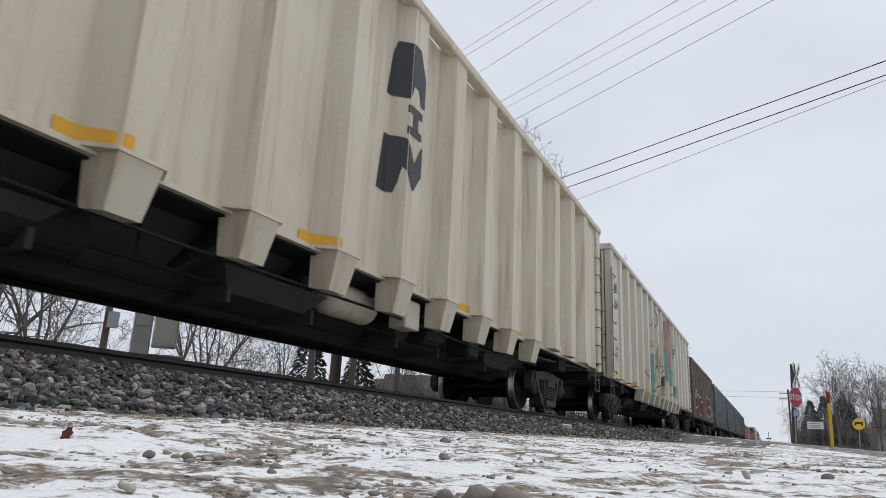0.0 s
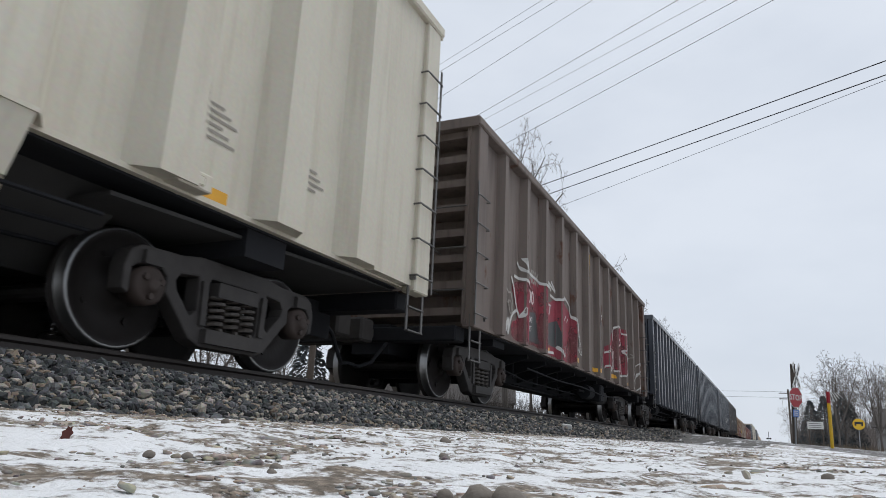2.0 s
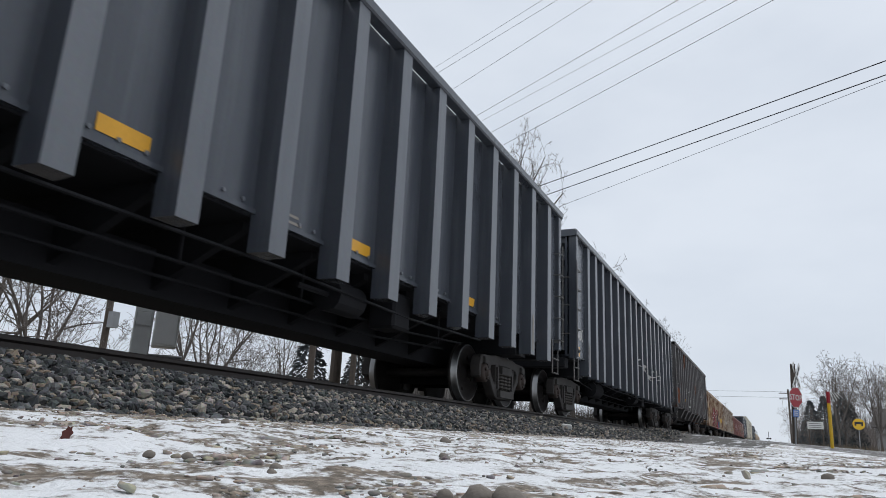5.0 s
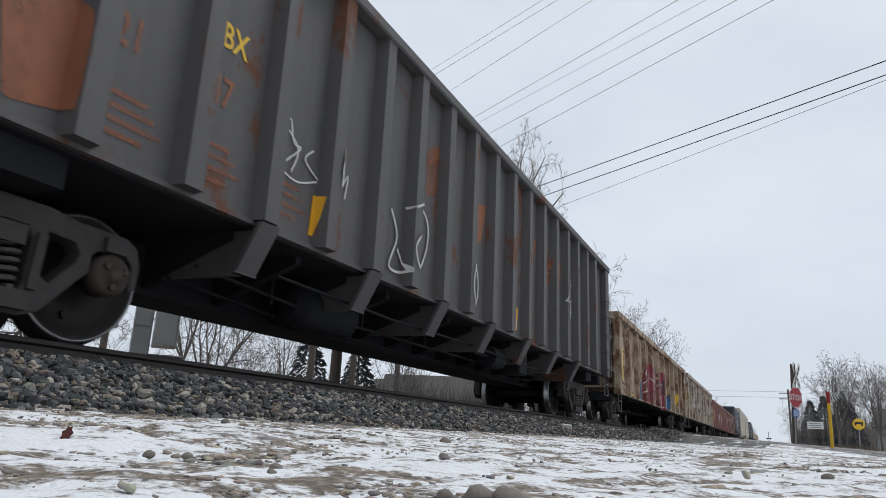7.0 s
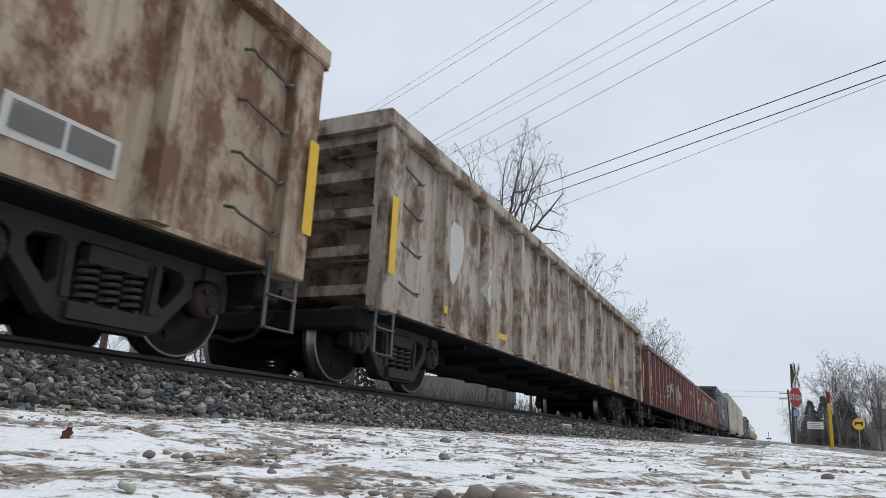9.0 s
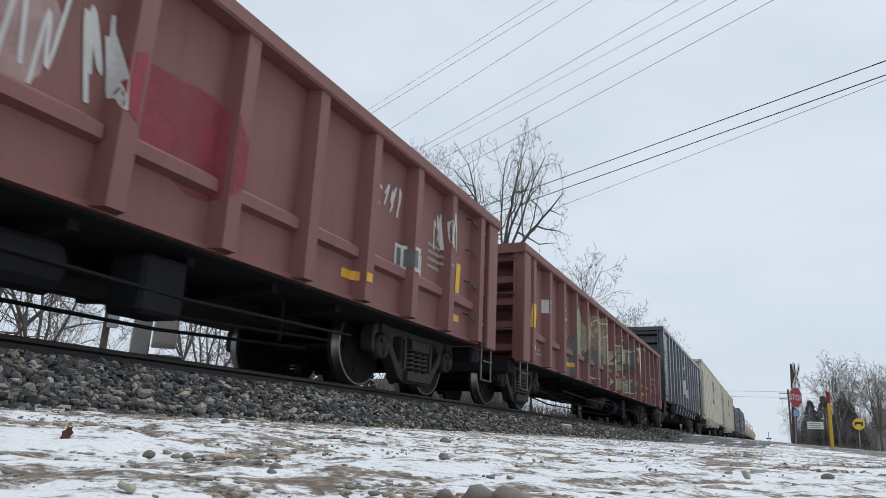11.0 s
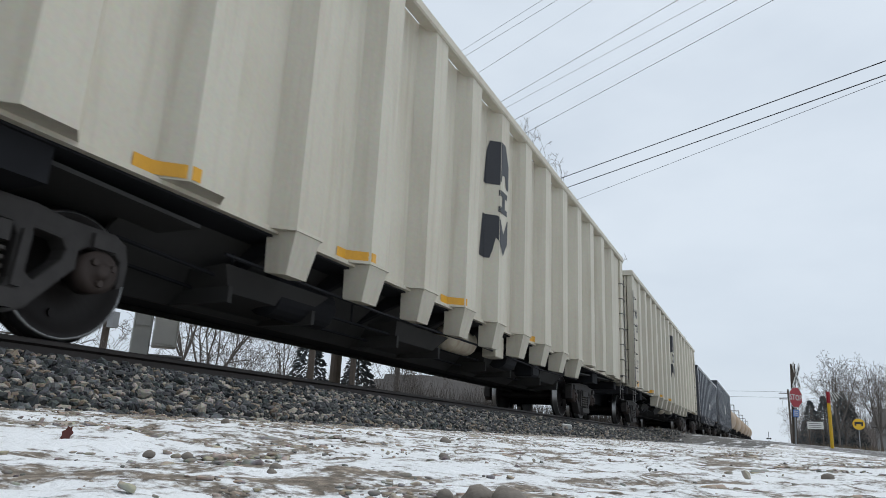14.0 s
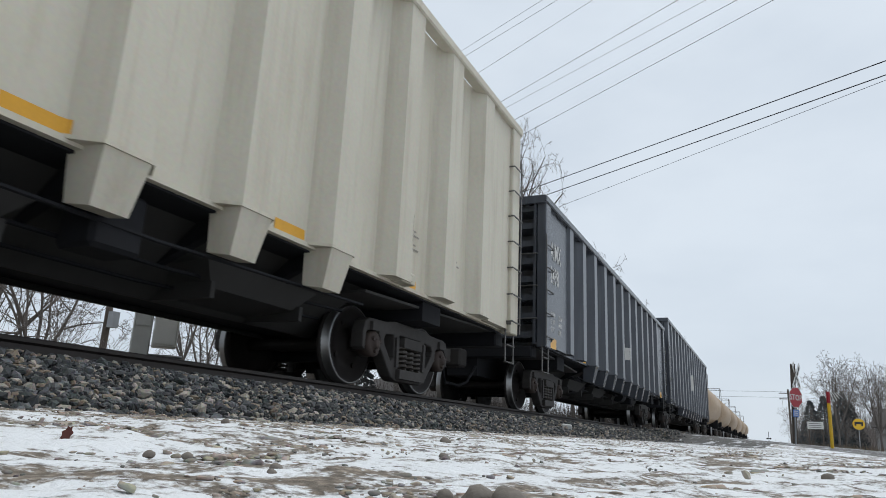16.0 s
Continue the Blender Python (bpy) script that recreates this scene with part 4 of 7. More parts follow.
def car_marks():
    r = random.Random(21)
    S = TALL
    # cream cars
    for car in (beige_a, beige_b, beige_c, beige_d):
        reflectors(car, S, [-6.5, -4.1, -1.74, 1.68, 4.03, 6.22], 0.42, 0.10)
        small_print(car, S, 6.15, 1.85, 0.5, 6, M_CHALK, 0.055)
        small_print(car, S, 7.45, 1.78, 0.4, 4, M_CHALK, 0.06)
        bm = bmesh.new()
        patch(bm, S, [(-9.2, 1.11), (-8.72, 1.11), (-8.72, 1.29), (-9.2, 1.29)], 0, 0.06, 0.006)
        part("reflector", bm, M_YELLOW, car, "square yellow reflector")
        for words, z in (("LD LMT", 1.83), ("LT WT", 1.69), ("CU FT", 1.55)):
            lettering(car, S, words, -9.1, z, 0.13, M_INK, squeeze=0.75)
        for words, z in (("172400", 1.83), ("73600", 1.69), ("6400", 1.55)):
            lettering(car, S, words, -8.02, z, 0.12, M_INK, squeeze=0.6)
        # jacking pocket
        bm = bmesh.new()
        box(bm, S.sheet, 6.0, 1.09, HALF - 0.02, 6.32, 1.22)
        box(bm, HALF - 0.025, 6.08, 1.12, HALF - 0.012, 6.24, 1.19)
        soften(bm, 0.01)
        part("jacking_pad", bm, M_BEIGE, car)
    for car, digits in ((beige_c, ("23", "01")), (beige_d, ("23", "00"))):
        lettering(car, S, "AIMX", -9.36, 3.22, 0.36, M_INK, squeeze=0.72)
        lettering(car, S, digits[0], -9.0, 2.78, 0.36, M_INK, squeeze=0.8)
        lettering(car, S, digits[1], -8.14, 2.78, 0.36, M_INK, squeeze=0.8)
    lettering(beige_b, S, "AIMX", -9.33, 3.4, 0.36, M_INK, squeeze=0.72)
    lettering(beige_b, S, "15444", -9.35, 2.95, 0.34, M_INK, squeeze=0.72)
    for car in (beige_a, beige_c, beige_d):
        logo(car, S, -0.42, 2.05, 0.76, 1.88, M_INK)
    # valve box hanging under the cream cars
    for car in (beige_a, beige_c, beige_d):
        bm = bmesh.new()
        box(bm, 1.1, 0.5, 0.68, 1.33, 0.86, 1.02)
        soften(bm, 0.015)
        part("valve_cover", bm, M_BEIGE, car, "cream valve cover box")
    for car, y in ((beige_b, 4.2), (beige_c, -0.75), (beige_d, -0.75), (beige_a, -0.75)):
        bm = bmesh.new()
        lathe_x(bm, [(-0.5, 0.02), (-0.47, 0.12), (-0.38, 0.19), (0.38, 0.19), (0.47, 0.12), (0.5, 0.02)], 18)
        bmesh.ops.transform(bm, matrix=pose(0.98, y + 0.5, 0.84, 0, 0, 90), verts=bm.verts)
        part("air_tank", bm, M_BEIGE_DIRTY, car, "grimy cream air tank with domed ends")

    # brown car
    S = OLD
    lettering(brown, S, "CMBX", -4.82, 2.12, 0.34, M_CHALK, squeeze=0.85)
    lettering(brown, S, "T00", -4.8, 1.74, 0.34, M_WHITE, squeeze=0.95)
    lettering(brown, S, "367", -3.68, 1.74, 0.3, M_WHITE, squeeze=1.0)
    for words, z in (("LD LMT", 1.42), ("LT WT", 1.26)):
        lettering(brown, S, words, -4.73, z, 0.13, M_WHITE, squeeze=0.85)
    reflectors(brown, S, [-3.75, -1.7, 0.2, 4.3], 0.45, 0.09, 1.03)
    reflectors(brown, S, [6.55], 0.3, 0.22, 1.06)

    # glossy black coal cars
    S = COAL
    for car in (coal_a, coal_b, coal_c):
        reflectors(car, S, [-4.96, -2.09, 0.79, 3.66], 0.42, 0.12, 1.24)
        for y in (-7.81, 6.4):
            bm = bmesh.new()
            patch(bm, S, [(y, 1.2), (y + 0.38, 1.2), (y + 0.38, 1.4), (y, 1.4)], 0, 0.06, 0.006)
            part("reflector", bm, M_YELLOW, car, "square yellow reflector")
        lettering(car, S, "CMBX", -7.8, 1.55, 0.36, M_WHITE, squeeze=0.64)
        lettering(car, S, "30", -6.58, 1.52, 0.36, M_WHITE, squeeze=1.0)
        lettering(car, S, "23", -5.78, 1.52, 0.36, M_WHITE, squeeze=0.9)
        for words, z in (("LD LMT", 1.33), ("LT WT", 1.2)):
            lettering(car, S, words, -6.58, z, 0.13, M_WHITE, squeeze=0.8)
        for words, z in (("221300", 1.33), ("64700", 1.2)):
            lettering(car, S, words, -5.78, z, 0.12, M_WHITE, squeeze=0.75)
        small_print(car, S, -0.24, 1.28, 0.32, 3, M_CHALK, 0.06)
        small_print(car, S, 6.5, 1.95, 0.35, 5, M_CHALK, 0.07)
        small_print(car, S, -4.24, 1.27, 0.25, 2, M_WHITE, 0.06)
        bm = bmesh.new()
        for yy in (-6.83, 6.22):
            patch(bm, S, [(yy - 0.03, 0.9), (yy + 0.03, 0.9), (yy + 0.03, 1.5), (yy - 0.03, 1.5)], 0, 0.06, 0.006)
        part("jack_mark", bm, M_CHALK, car, "small upright stencilled line")
    scrawls(coal_a, S, r, [(3.6, 1.7, 0.35, 0.3, 3), (4.5, 1.5, 0.3, 0.6, 3)], M_MINT, 0.03, "pale green sprayed scrawl")

    bm = bmesh.new()
    bar(bm, (0, 0, 0), (0.016, 0, 0), 0.018, 7)
    bolt_me = mesh_of("bolt", bm, M_LIT_BLACK)
    for car in (coal_a, coal_b, coal_c):
        for a in S.ribs[2:-3]:
            for k in range(3):
                part("bolt", bolt_me, None, car, "", Matrix.Translation((S.sheet, a + 0.26 + 0.22 * k, S.sill + 0.08)))
    # sooty car with gussets
    S = GUSSET
    lettering(soot, S, "21", -6.56, 1.85, 0.34, M_ORANGE, squeeze=0.75)
    lettering(soot, S, "47", -5.72, 1.85, 0.34, M_ORANGE, squeeze=0.75)
    lettering(soot, S, "BX", -5.66, 2.33, 0.3, M_LEMON, squeeze=0.75)
    for y in (-6.5, -5.72, -4.85):
        small_print(soot, S, y, 1.5, 0.42, 4, M_ORANGE, 0.09)
    bm = bmesh.new()
    ribbon(bm, S, [(1.2 + 0.011 * 16 * math.sin(a) ** 3 * 0.8, 1.25 + 0.0085 * (13 * math.cos(a) - 5 * math.cos(2 * a) - 2 * math.cos(3 * a) - math.cos(4 * a))) for a in np.linspace(0, 6.283, 36)], 0.03)
    part("graffiti", bm, M_WHITE, soot, "white sprayed heart")
    for y in (-4.36, 1.3, 3.66):
        bm = bmesh.new()
        patch(bm, S, [(y, 1.17), (y + 0.07, 1.17), (y + 0.09, 1.55), (y + 0.02, 1.55)], 0, 0.02, 0.007)
        part("reflector", bm, M_YELLOW, soot, "upright yellow reflector")

    # tan rusted mill gondola
    S = MILL
    small_print(rusty, S, 2.2, 1.7, 0.5, 5, M_CHALK, 0.12)
    for car, ys in ((rusty, (-8.1, 7.98)), (chalky, (-8.12, 7.98))):
        for y in ys:
            bm = bmesh.new()
            patch(bm, S, [(y, 1.08), (y + 0.13, 1.08), (y + 0.13, 1.92), (y, 1.92)], 0, 0.07, 0.17 if abs(y) > 7.9 else 0.007)
            part("reflector", bm, M_LEMON, car, "upright yellow stripe on the corner")
    for car, ys in ((chalky, (-6.65, -4.45, 1.0, 3.4)),):
        reflectors(car, S, ys, 0.36, 0.09, 0.92, M_LEMON)
    for car in (rusty, chalky):
        bm = bmesh.new()
        patch(bm, S, [(5.55, 0.95), (6.3, 0.95), (6.3, 1.2), (5.55, 1.2)], 0, 0.06, 0.006)
        part("data_panel", bm, M_WHITE, car, "white-edged data panel")
        bm = bmesh.new()
        for a, b in ((5.6, 5.92), (5.95, 6.26)):
            patch(bm, S, [(a, 1.0), (b, 1.0), (b, 1.17), (a, 1.17)], 0, 0.06, 0.011)
        part("data_panel", bm, M_GREY, car, "dark data panel fields")
    fields(chalky, S, r, [(-6.1, 1.85, 0.5, 0.8, M_WHITE), (-5.05, 1.55, 0.45, 0.45, M_WHITE)], "pale overpainted patch")
    lettering(chalky, S, "21", -5.25, 1.5, 0.3, M_CHALK, squeeze=0.9)
    # red-oxide cars
    S = MILL_RED
    for car in (red_a, red_b):
        for y in (-7.45, 6.75):
            bm = bmesh.new()
            z0, z1 = (1.3, 1.7)
            patch(bm, S, [(y, z0), (y + 0.13, z0), (y + 0.15, z1), (y + 0.02, z1)], 0, 0.02, 0.007)
            part("reflector", bm, M_LEMON, car, "upright yellow reflector")
        reflectors(car, S, [-7.37, -4.9, 4.1, 6.5], 0.4, 0.09, 0.92)
        small_print(car, S, -7.0, 0.98, 0.6, 2, M_CHALK, 0.07)
        small_print(car, S, 5.9, 1.72, 0.5, 4, M_CHALK, 0.09)
        for k in range(len(S.ribs) - 1):
            a, b = S.ribs[k] + 0.12, S.ribs[k + 1] - 0.12
            bm = bmesh.new()
            xs = S.sheet
            hull(bm, [(xs - 0.01, a, 1.12), (xs + 0.07, a, 1.15), (xs + 0.07, a, 1.24), (xs - 0.01, a, 1.30)], [(xs - 0.01, b, 1.12), (xs + 0.07, b, 1.15), (xs + 0.07, b, 1.24), (xs - 0.01, b, 1.30)])
            part("panel_brace", bm, M_OXIDE, car)
    bm = bmesh.new()
    patch(bm, S, [(-6.55, 1.7), (-6.4, 1.7), (-6.4, 1.95), (-6.55, 1.95)], 0, 0.05, 0.006)
    patch(bm, S, [(-6.32, 1.7), (-6.2, 1.7), (-6.2, 1.95), (-6.32, 1.95)], 0, 0.05, 0.006)
    part("emblem", bm, M_WHITE, red_b, "white painted emblem bars")
    lettering(red_b, S, "3206", -5.42, 1.74, 0.32, M_WHITE, squeeze=0.8)
    scrawls(red_a, S, r, [(6.3, 1.95, 0.5, 0.6, 6), (4.9, 2.0, 0.6, 0.4, 4), (1.0, 1.6, 1.0, 0.8, 5), (-2.0, 1.5, 1.2, 0.9, 5)], M_WHITE, 0.03)
    fields(red_a, S, r, [(-1.0, 1.5, 0.9, 0.9, M_TEAL), (0.4, 1.5, 1.2, 0.9, M_PINK), (2.0, 1.5, 1.2, 0.8, M_CRIMSON)])
    bm = bmesh.new()
    patch(bm, S, [(5.1, 1.25), (5.75, 1.25), (5.75, 1.53), (5.1, 1.53)], 0, 0.06, 0.006)
    part("data_panel", bm, M_WHITE, red_a, "white-edged data panel")
    bm = bmesh.new()
    for a, b in ((5.14, 5.4), (5.44, 5.7)):
        patch(bm, S, [(a, 1.29), (b, 1.29), (b, 1.49), (a, 1.49)], 0, 0.06, 0.011)
    part("data_panel", bm, M_GREY, red_a, "dark data panel fields")

    # black ribbed cars
    S = COAL_TAPER
    for car, number in ((coal_d, "22279"), (coal_e, "2498")):
        lettering(car, S, "AIMX", -7.58, 2.8, 0.48, M_WHITE, squeeze=0.62)
        lettering(car, S, number, -7.6, 2.33, 0.45, M_WHITE, squeeze=0.66)
        for k, (a, b) in enumerate((("LD LMT", "221600"), ("LT WT", "64400"), ("CU FT", "4000"))):
            lettering(car, S, a, -7.55, 1.69 - 0.14 * k, 0.13, M_WHITE, squeeze=0.68)
            lettering(car, S, b, -7.02, 1.69 - 0.14 * k, 0.13, M_WHITE, squeeze=0.68)
        for y in (-7.6, 6.64):
            bm = bmesh.new()
            patch(bm, S, [(y, 1.10), (y + 0.42, 1.10), (y + 0.42, 1.29), (y, 1.29)], 0, 0.06, 0.006)
            part("reflector", bm, M_YELLOW, car, "square yellow reflector")
        reflectors(car, S, [-4.75, -2.5, -0.27, 1.97, 4.22], 0.46, 0.09)
        small_print(car, S, -6.05, 2.05, 0.4, 6, M_CHALK, 0.06)
        small_print(car, S, 5.2, 2.05, 0.6, 5, M_CHALK, 0.07)
        small_print(car, S, 6.3, 1.85, 0.25, 6, M_CHALK, 0.045)
    logo(coal_d, S, -0.75, 1.75, 1.0, 1.9, M_WHITE)
    bm = bmesh.new()
    patch(bm, S, [(0.0, 1.65), (0.55, 1.65), (0.5, 2.05), (0.0, 2.05)], 0, 0.05, 0.008)
    part("emblem", bm, M_WHITE, coal_d, "white painted block")
    bm = bmesh.new()
    patch(bm, S, [(-0.5, 1.75), (0.5, 1.75), (0.5, 2.1), (-0.5, 2.1)], 0, 0.05, 0.008)
    part("emblem", bm, M_WHITE, coal_e, "white painted block")
    bm = bmesh.new()
    patch(bm, TALL_BLACK, [(-0.5, 2.2), (0.3, 2.2), (0.3, 3.0), (-0.5, 3.0)], 0, 0.05, 0.008)
    part("emblem", bm, M_WHITE, coal_f, "white painted block")
    # bent hand-holds on the low cars
    for car, S in ((rusty, MILL), (chalky, MILL), (red_a, MILL_RED), (red_b, MILL_RED)):
        bm = bmesh.new()
        x = S.sheet
        tube(bm, [(x, 0, 0.02), (x + 0.09, 0.01, 0.0), (x + 0.10, 0.06, -0.03), (x + 0.10, 0.46, -0.09), (x + 0.09, 0.52, -0.05), (x, 0.53, -0.04)], 0.013, 5)
        me = mesh_of("hand_hold", bm, M_BAR)
        for e in (1, -1):
            for k in range(4):
                y = S.length / 2 - 0.95 if e > 0 else -S.length / 2 + 0.42
                part("hand_hold", me, None, car, "", Matrix.Translation((0, y, S.sill + 0.32 + 0.44 * k)))

    strokes(coal_c, COAL, M_WHITE, 0.025, [[(0.06, 1.9), (0.26, 1.85), (0.56, 1.71)], [(0.41, 2.14), (0.37, 2.02), (0.26, 1.85), (0.07, 1.59)], [(0.26, 1.85), (0.29, 1.72), (0.25, 1.54)], [(0.97, 1.75), (1.02, 1.58)], [(0.98, 1.97), (1.03, 1.73), (1.09, 1.53)], [(0.99, 1.92), (1.28, 1.93)]])
    strokes(coal_c, COAL, M_WHITE, 0.025, [[(1.2, 2.2), (1.3, 1.98), (1.35, 1.56)], [(2.06, 1.45), (1.92, 1.92), (2.08, 2.28), (2.21, 1.96), (2.31, 1.44)], [(2.86, 2.14), (3.13, 2.06), (2.9, 1.91), (3.25, 1.91), (2.92, 1.51), (3.16, 1.7), (3.16, 1.2)], [(3.83, 2.2), (3.81, 2.0)], [(3.83, 1.8), (4.2, 1.83), (4.19, 1.67)]])
    strokes(coal_c, COAL, M_WHITE, 0.025, [[(3.09, 1.5), (3.01, 1.82), (3.43, 1.93), (3.44, 1.88), (3.15, 1.59), (3.37, 1.38), (3.4, 1.18)], [(3.35, 1.7), (3.39, 1.31)], [(4.02, 2.21), (4.04, 2.17), (3.87, 1.93)], [(3.87, 1.76), (4.11, 1.51)], [(3.93, 1.79), (4.13, 1.84), (4.39, 1.72), (4.35, 1.67)]])
    strokes(soot, GUSSET, M_WHITE, 0.017, [[(-4.87, 1.94), (-4.78, 2.11), (-4.7, 1.91), (-4.6, 1.89), (-4.82, 1.65), (-4.61, 1.58), (-4.32, 1.68)], [(-4.84, 2.03), (-4.63, 1.87), (-4.7, 1.64)], [(-4.41, 1.95), (-4.52, 1.82), (-4.31, 1.7)], [(-4.11, 1.7), (-4.08, 2.08), (-4.11, 1.81), (-3.98, 2.06), (-3.97, 1.72), (-3.83, 1.92), (-3.86, 1.67)]])
    strokes(soot, GUSSET, M_WHITE, 0.017, [[(4.26, 2.63), (4.08, 2.17), (4.31, 2.2), (4.15, 1.83), (4.46, 2.06), (4.43, 1.36)], [(4.47, 2.46), (4.16, 2.02), (4.58, 1.91), (4.32, 1.7)]])
    strokes(red_b, MILL_RED, M_PALEST, 0.015, [[(6.24, 1.58), (6.36, 1.61), (6.35, 1.42), (6.26, 1.42), (6.22, 1.53)], [(6.4, 1.61), (6.46, 1.5), (6.5, 1.63)], [(6.48, 1.55), (6.45, 1.39)], [(6.58, 1.67), (6.51, 1.6), (6.52, 1.46), (6.58, 1.52)], [(6.63, 1.62), (6.64, 1.48), (6.75, 1.52)], [(6.64, 1.55), (6.72, 1.58)]])
    strokes(red_b, MILL_RED, M_PALEST, 0.015, [[(6.34, 1.33), (6.35, 1.23)], [(6.32, 1.27), (6.41, 1.37), (6.36, 1.27), (6.46, 1.24)], [(6.46, 1.32), (6.46, 1.22)], [(6.47, 1.32), (6.54, 1.33), (6.49, 1.27), (6.58, 1.25)], [(6.62, 1.34), (6.55, 1.29), (6.65, 1.25), (6.59, 1.2)], [(6.65, 1.35), (6.71, 1.31), (6.77, 1.49), (6.73, 1.25)]])
    strokes(red_b, MILL_RED, M_PALEST, 0.015, [[(6.39, 1.17), (6.57, 1.21), (6.72, 1.19)]])
    strokes(coal_a, COAL, M_MINT, 0.036, [[(1.56, 1.8), (1.58, 1.63)], [(1.56, 1.72), (1.69, 1.77)], [(1.7, 1.83), (1.7, 1.67)], [(1.76, 1.82), (1.81, 1.73), (1.86, 1.84), (1.76, 1.82)], [(1.92, 1.82), (1.98, 1.69), (2.0, 1.77), (2.05, 1.69), (2.05, 1.82)], [(1.55, 1.52), (1.64, 1.61), (1.64, 1.46), (1.55, 1.43), (1.55, 1.52)]])
    strokes(coal_a, COAL, M_MINT, 0.036, [[(1.67, 1.55), (1.75, 1.4), (1.8, 1.57)], [(1.88, 1.55), (1.87, 1.37), (2.02, 1.39)], [(1.88, 1.45), (1.98, 1.48)]])

    lettering(rusty, MILL, "54", -5.62, 1.64, 0.3, M_CHARLINE, squeeze=0.8)
    lettering(rusty, MILL, "12", -4.84, 1.6, 0.3, M_CHARLINE, squeeze=0.8)


def sprayed_marks():
    area(beige_b, TALL, M_TEAL, [(-3.06, 2.20), (-2.65, 2.49), (-1.78, 2.51), (-1.65, 2.09), (-2.02, 1.62), (-2.55, 1.15), (-2.93, 1.26)], "sprayed colour field")
    area(beige_b, TALL, M_PEACH, [(-2.45, 3.31), (-1.98, 3.53), (-1.82, 2.88), (-2.36, 2.60)], "sprayed colour field")
    area(beige_b, TALL, M_PEACH, [(-1.45, 2.70), (-0.89, 2.99), (-0.63, 1.25), (-1.21, 1.29)], "sprayed colour field")
    area(beige_b, TALL, M_CHARCOAL, [(-2.09, 2.25), (-1.61, 2.49), (-1.46, 1.92), (-1.94, 1.64), (-2.32, 1.61)], "sprayed colour field")
    strokes(beige_b, TALL, M_GREYLINE, 0.02, [[(-3.01, 3.12), (-2.27, 3.87), (-1.63, 4.47), (-1.37, 3.82), (-1.69, 3.34)], [(-2.92, 2.95), (-2.53, 2.75), (-2.82, 2.77), (-2.49, 2.99)], [(-1.74, 3.81), (-1.49, 3.10), (-1.71, 2.61)]], "sprayed line graffiti")
    strokes(beige_b, TALL, M_GREYLINE, 0.02, [[(-0.41, 3.89), (-0.59, 3.28), (-0.33, 2.83), (-0.62, 2.40)], [(-1.65, 1.27), (-0.97, 1.73), (-0.38, 2.04)]], "sprayed line graffiti")
    strokes(beige_b, TALL, M_GREYLINE, 0.018, [[(-4.13, 1.24), (-4.11, 1.59), (-3.96, 1.29), (-4.12, 1.38)], [(-3.93, 1.41), (-4.01, 1.62), (-3.89, 1.57), (-3.98, 1.43)], [(-3.75, 1.53), (-3.89, 1.78), (-3.68, 1.79), (-3.81, 1.63)]], "sprayed line graffiti")
    area(beige_b, TALL, M_CREAMDOT, [(-3.04, 1.84), (-2.90, 1.82), (-3.01, 1.67), (-3.17, 1.70)], "pale yellow sprayed dot")
    area(beige_b, TALL, M_CREAMDOT, [(-5.50, 1.69), (-5.35, 1.78), (-5.32, 1.54), (-5.46, 1.51)], "pale yellow sprayed dot")
    area(beige_b, TALL, M_CREAMDOT, [(-4.21, 1.75), (-4.09, 1.82), (-4.07, 1.67), (-4.17, 1.63)], "pale yellow sprayed dot")
    area(beige_b, TALL, M_TEAL, [(-2.81, 1.68), (-2.21, 2.08), (-2.20, 1.84), (-2.34, 1.56), (-2.56, 1.44), (-2.69, 1.55), (-2.80, 1.62)], "sprayed colour field")
    area(beige_b, TALL, M_PEACH, [(-2.55, 1.38), (-2.20, 1.64), (-2.02, 1.38), (-2.33, 1.18)], "sprayed colour field")
    area(beige_b, TALL, M_CHARCOAL, [(-2.19, 2.01), (-2.01, 2.21), (-1.61, 2.47), (-1.50, 2.26), (-1.61, 1.92), (-1.86, 1.66), (-2.03, 1.65), (-1.99, 1.88)], "sprayed colour field")
    area(beige_b, TALL, M_CREAMDOT, [(-2.24, 1.94), (-2.13, 2.03), (-2.11, 1.93), (-2.21, 1.86)], "pale yellow sprayed dot")
    area(beige_b, TALL, M_CREAMDOT, [(-1.96, 1.96), (-1.86, 2.04), (-1.82, 1.91), (-1.92, 1.86)], "pale yellow sprayed dot")
    area(beige_b, TALL, M_PALE, [(-1.33, 2.66), (-1.10, 2.81), (-1.01, 1.25), (-1.28, 1.15)], "sprayed colour field")
    area(beige_b, TALL, M_CHARCOAL, [(-0.81, 2.52), (-0.50, 2.47), (-0.38, 2.26), (-0.62, 1.88), (-0.76, 1.67), (-0.80, 2.06)], "sprayed colour field")
    area(beige_b, TALL, M_CHARCOAL, [(-0.82, 1.46), (-0.39, 1.85), (0.18, 1.98), (0.31, 1.72), (-0.17, 1.49), (-0.73, 1.28)], "sprayed colour field")
    area(beige_b, TALL, M_PALEST, [(-0.78, 1.56), (-0.26, 1.99), (-0.09, 2.01), (-0.70, 1.50)], "pale sprayed streak")
    area(beige_b, TALL, M_OLIVE, [(-0.15, 3.44), (0.16, 3.64), (0.24, 2.15), (-0.10, 2.06)], "sprayed colour field")
    area(beige_b, TALL, M_PINK, [(0.25, 3.70), (1.05, 4.23), (1.33, 3.10), (0.74, 3.00), (0.37, 2.94)], "sprayed colour field")
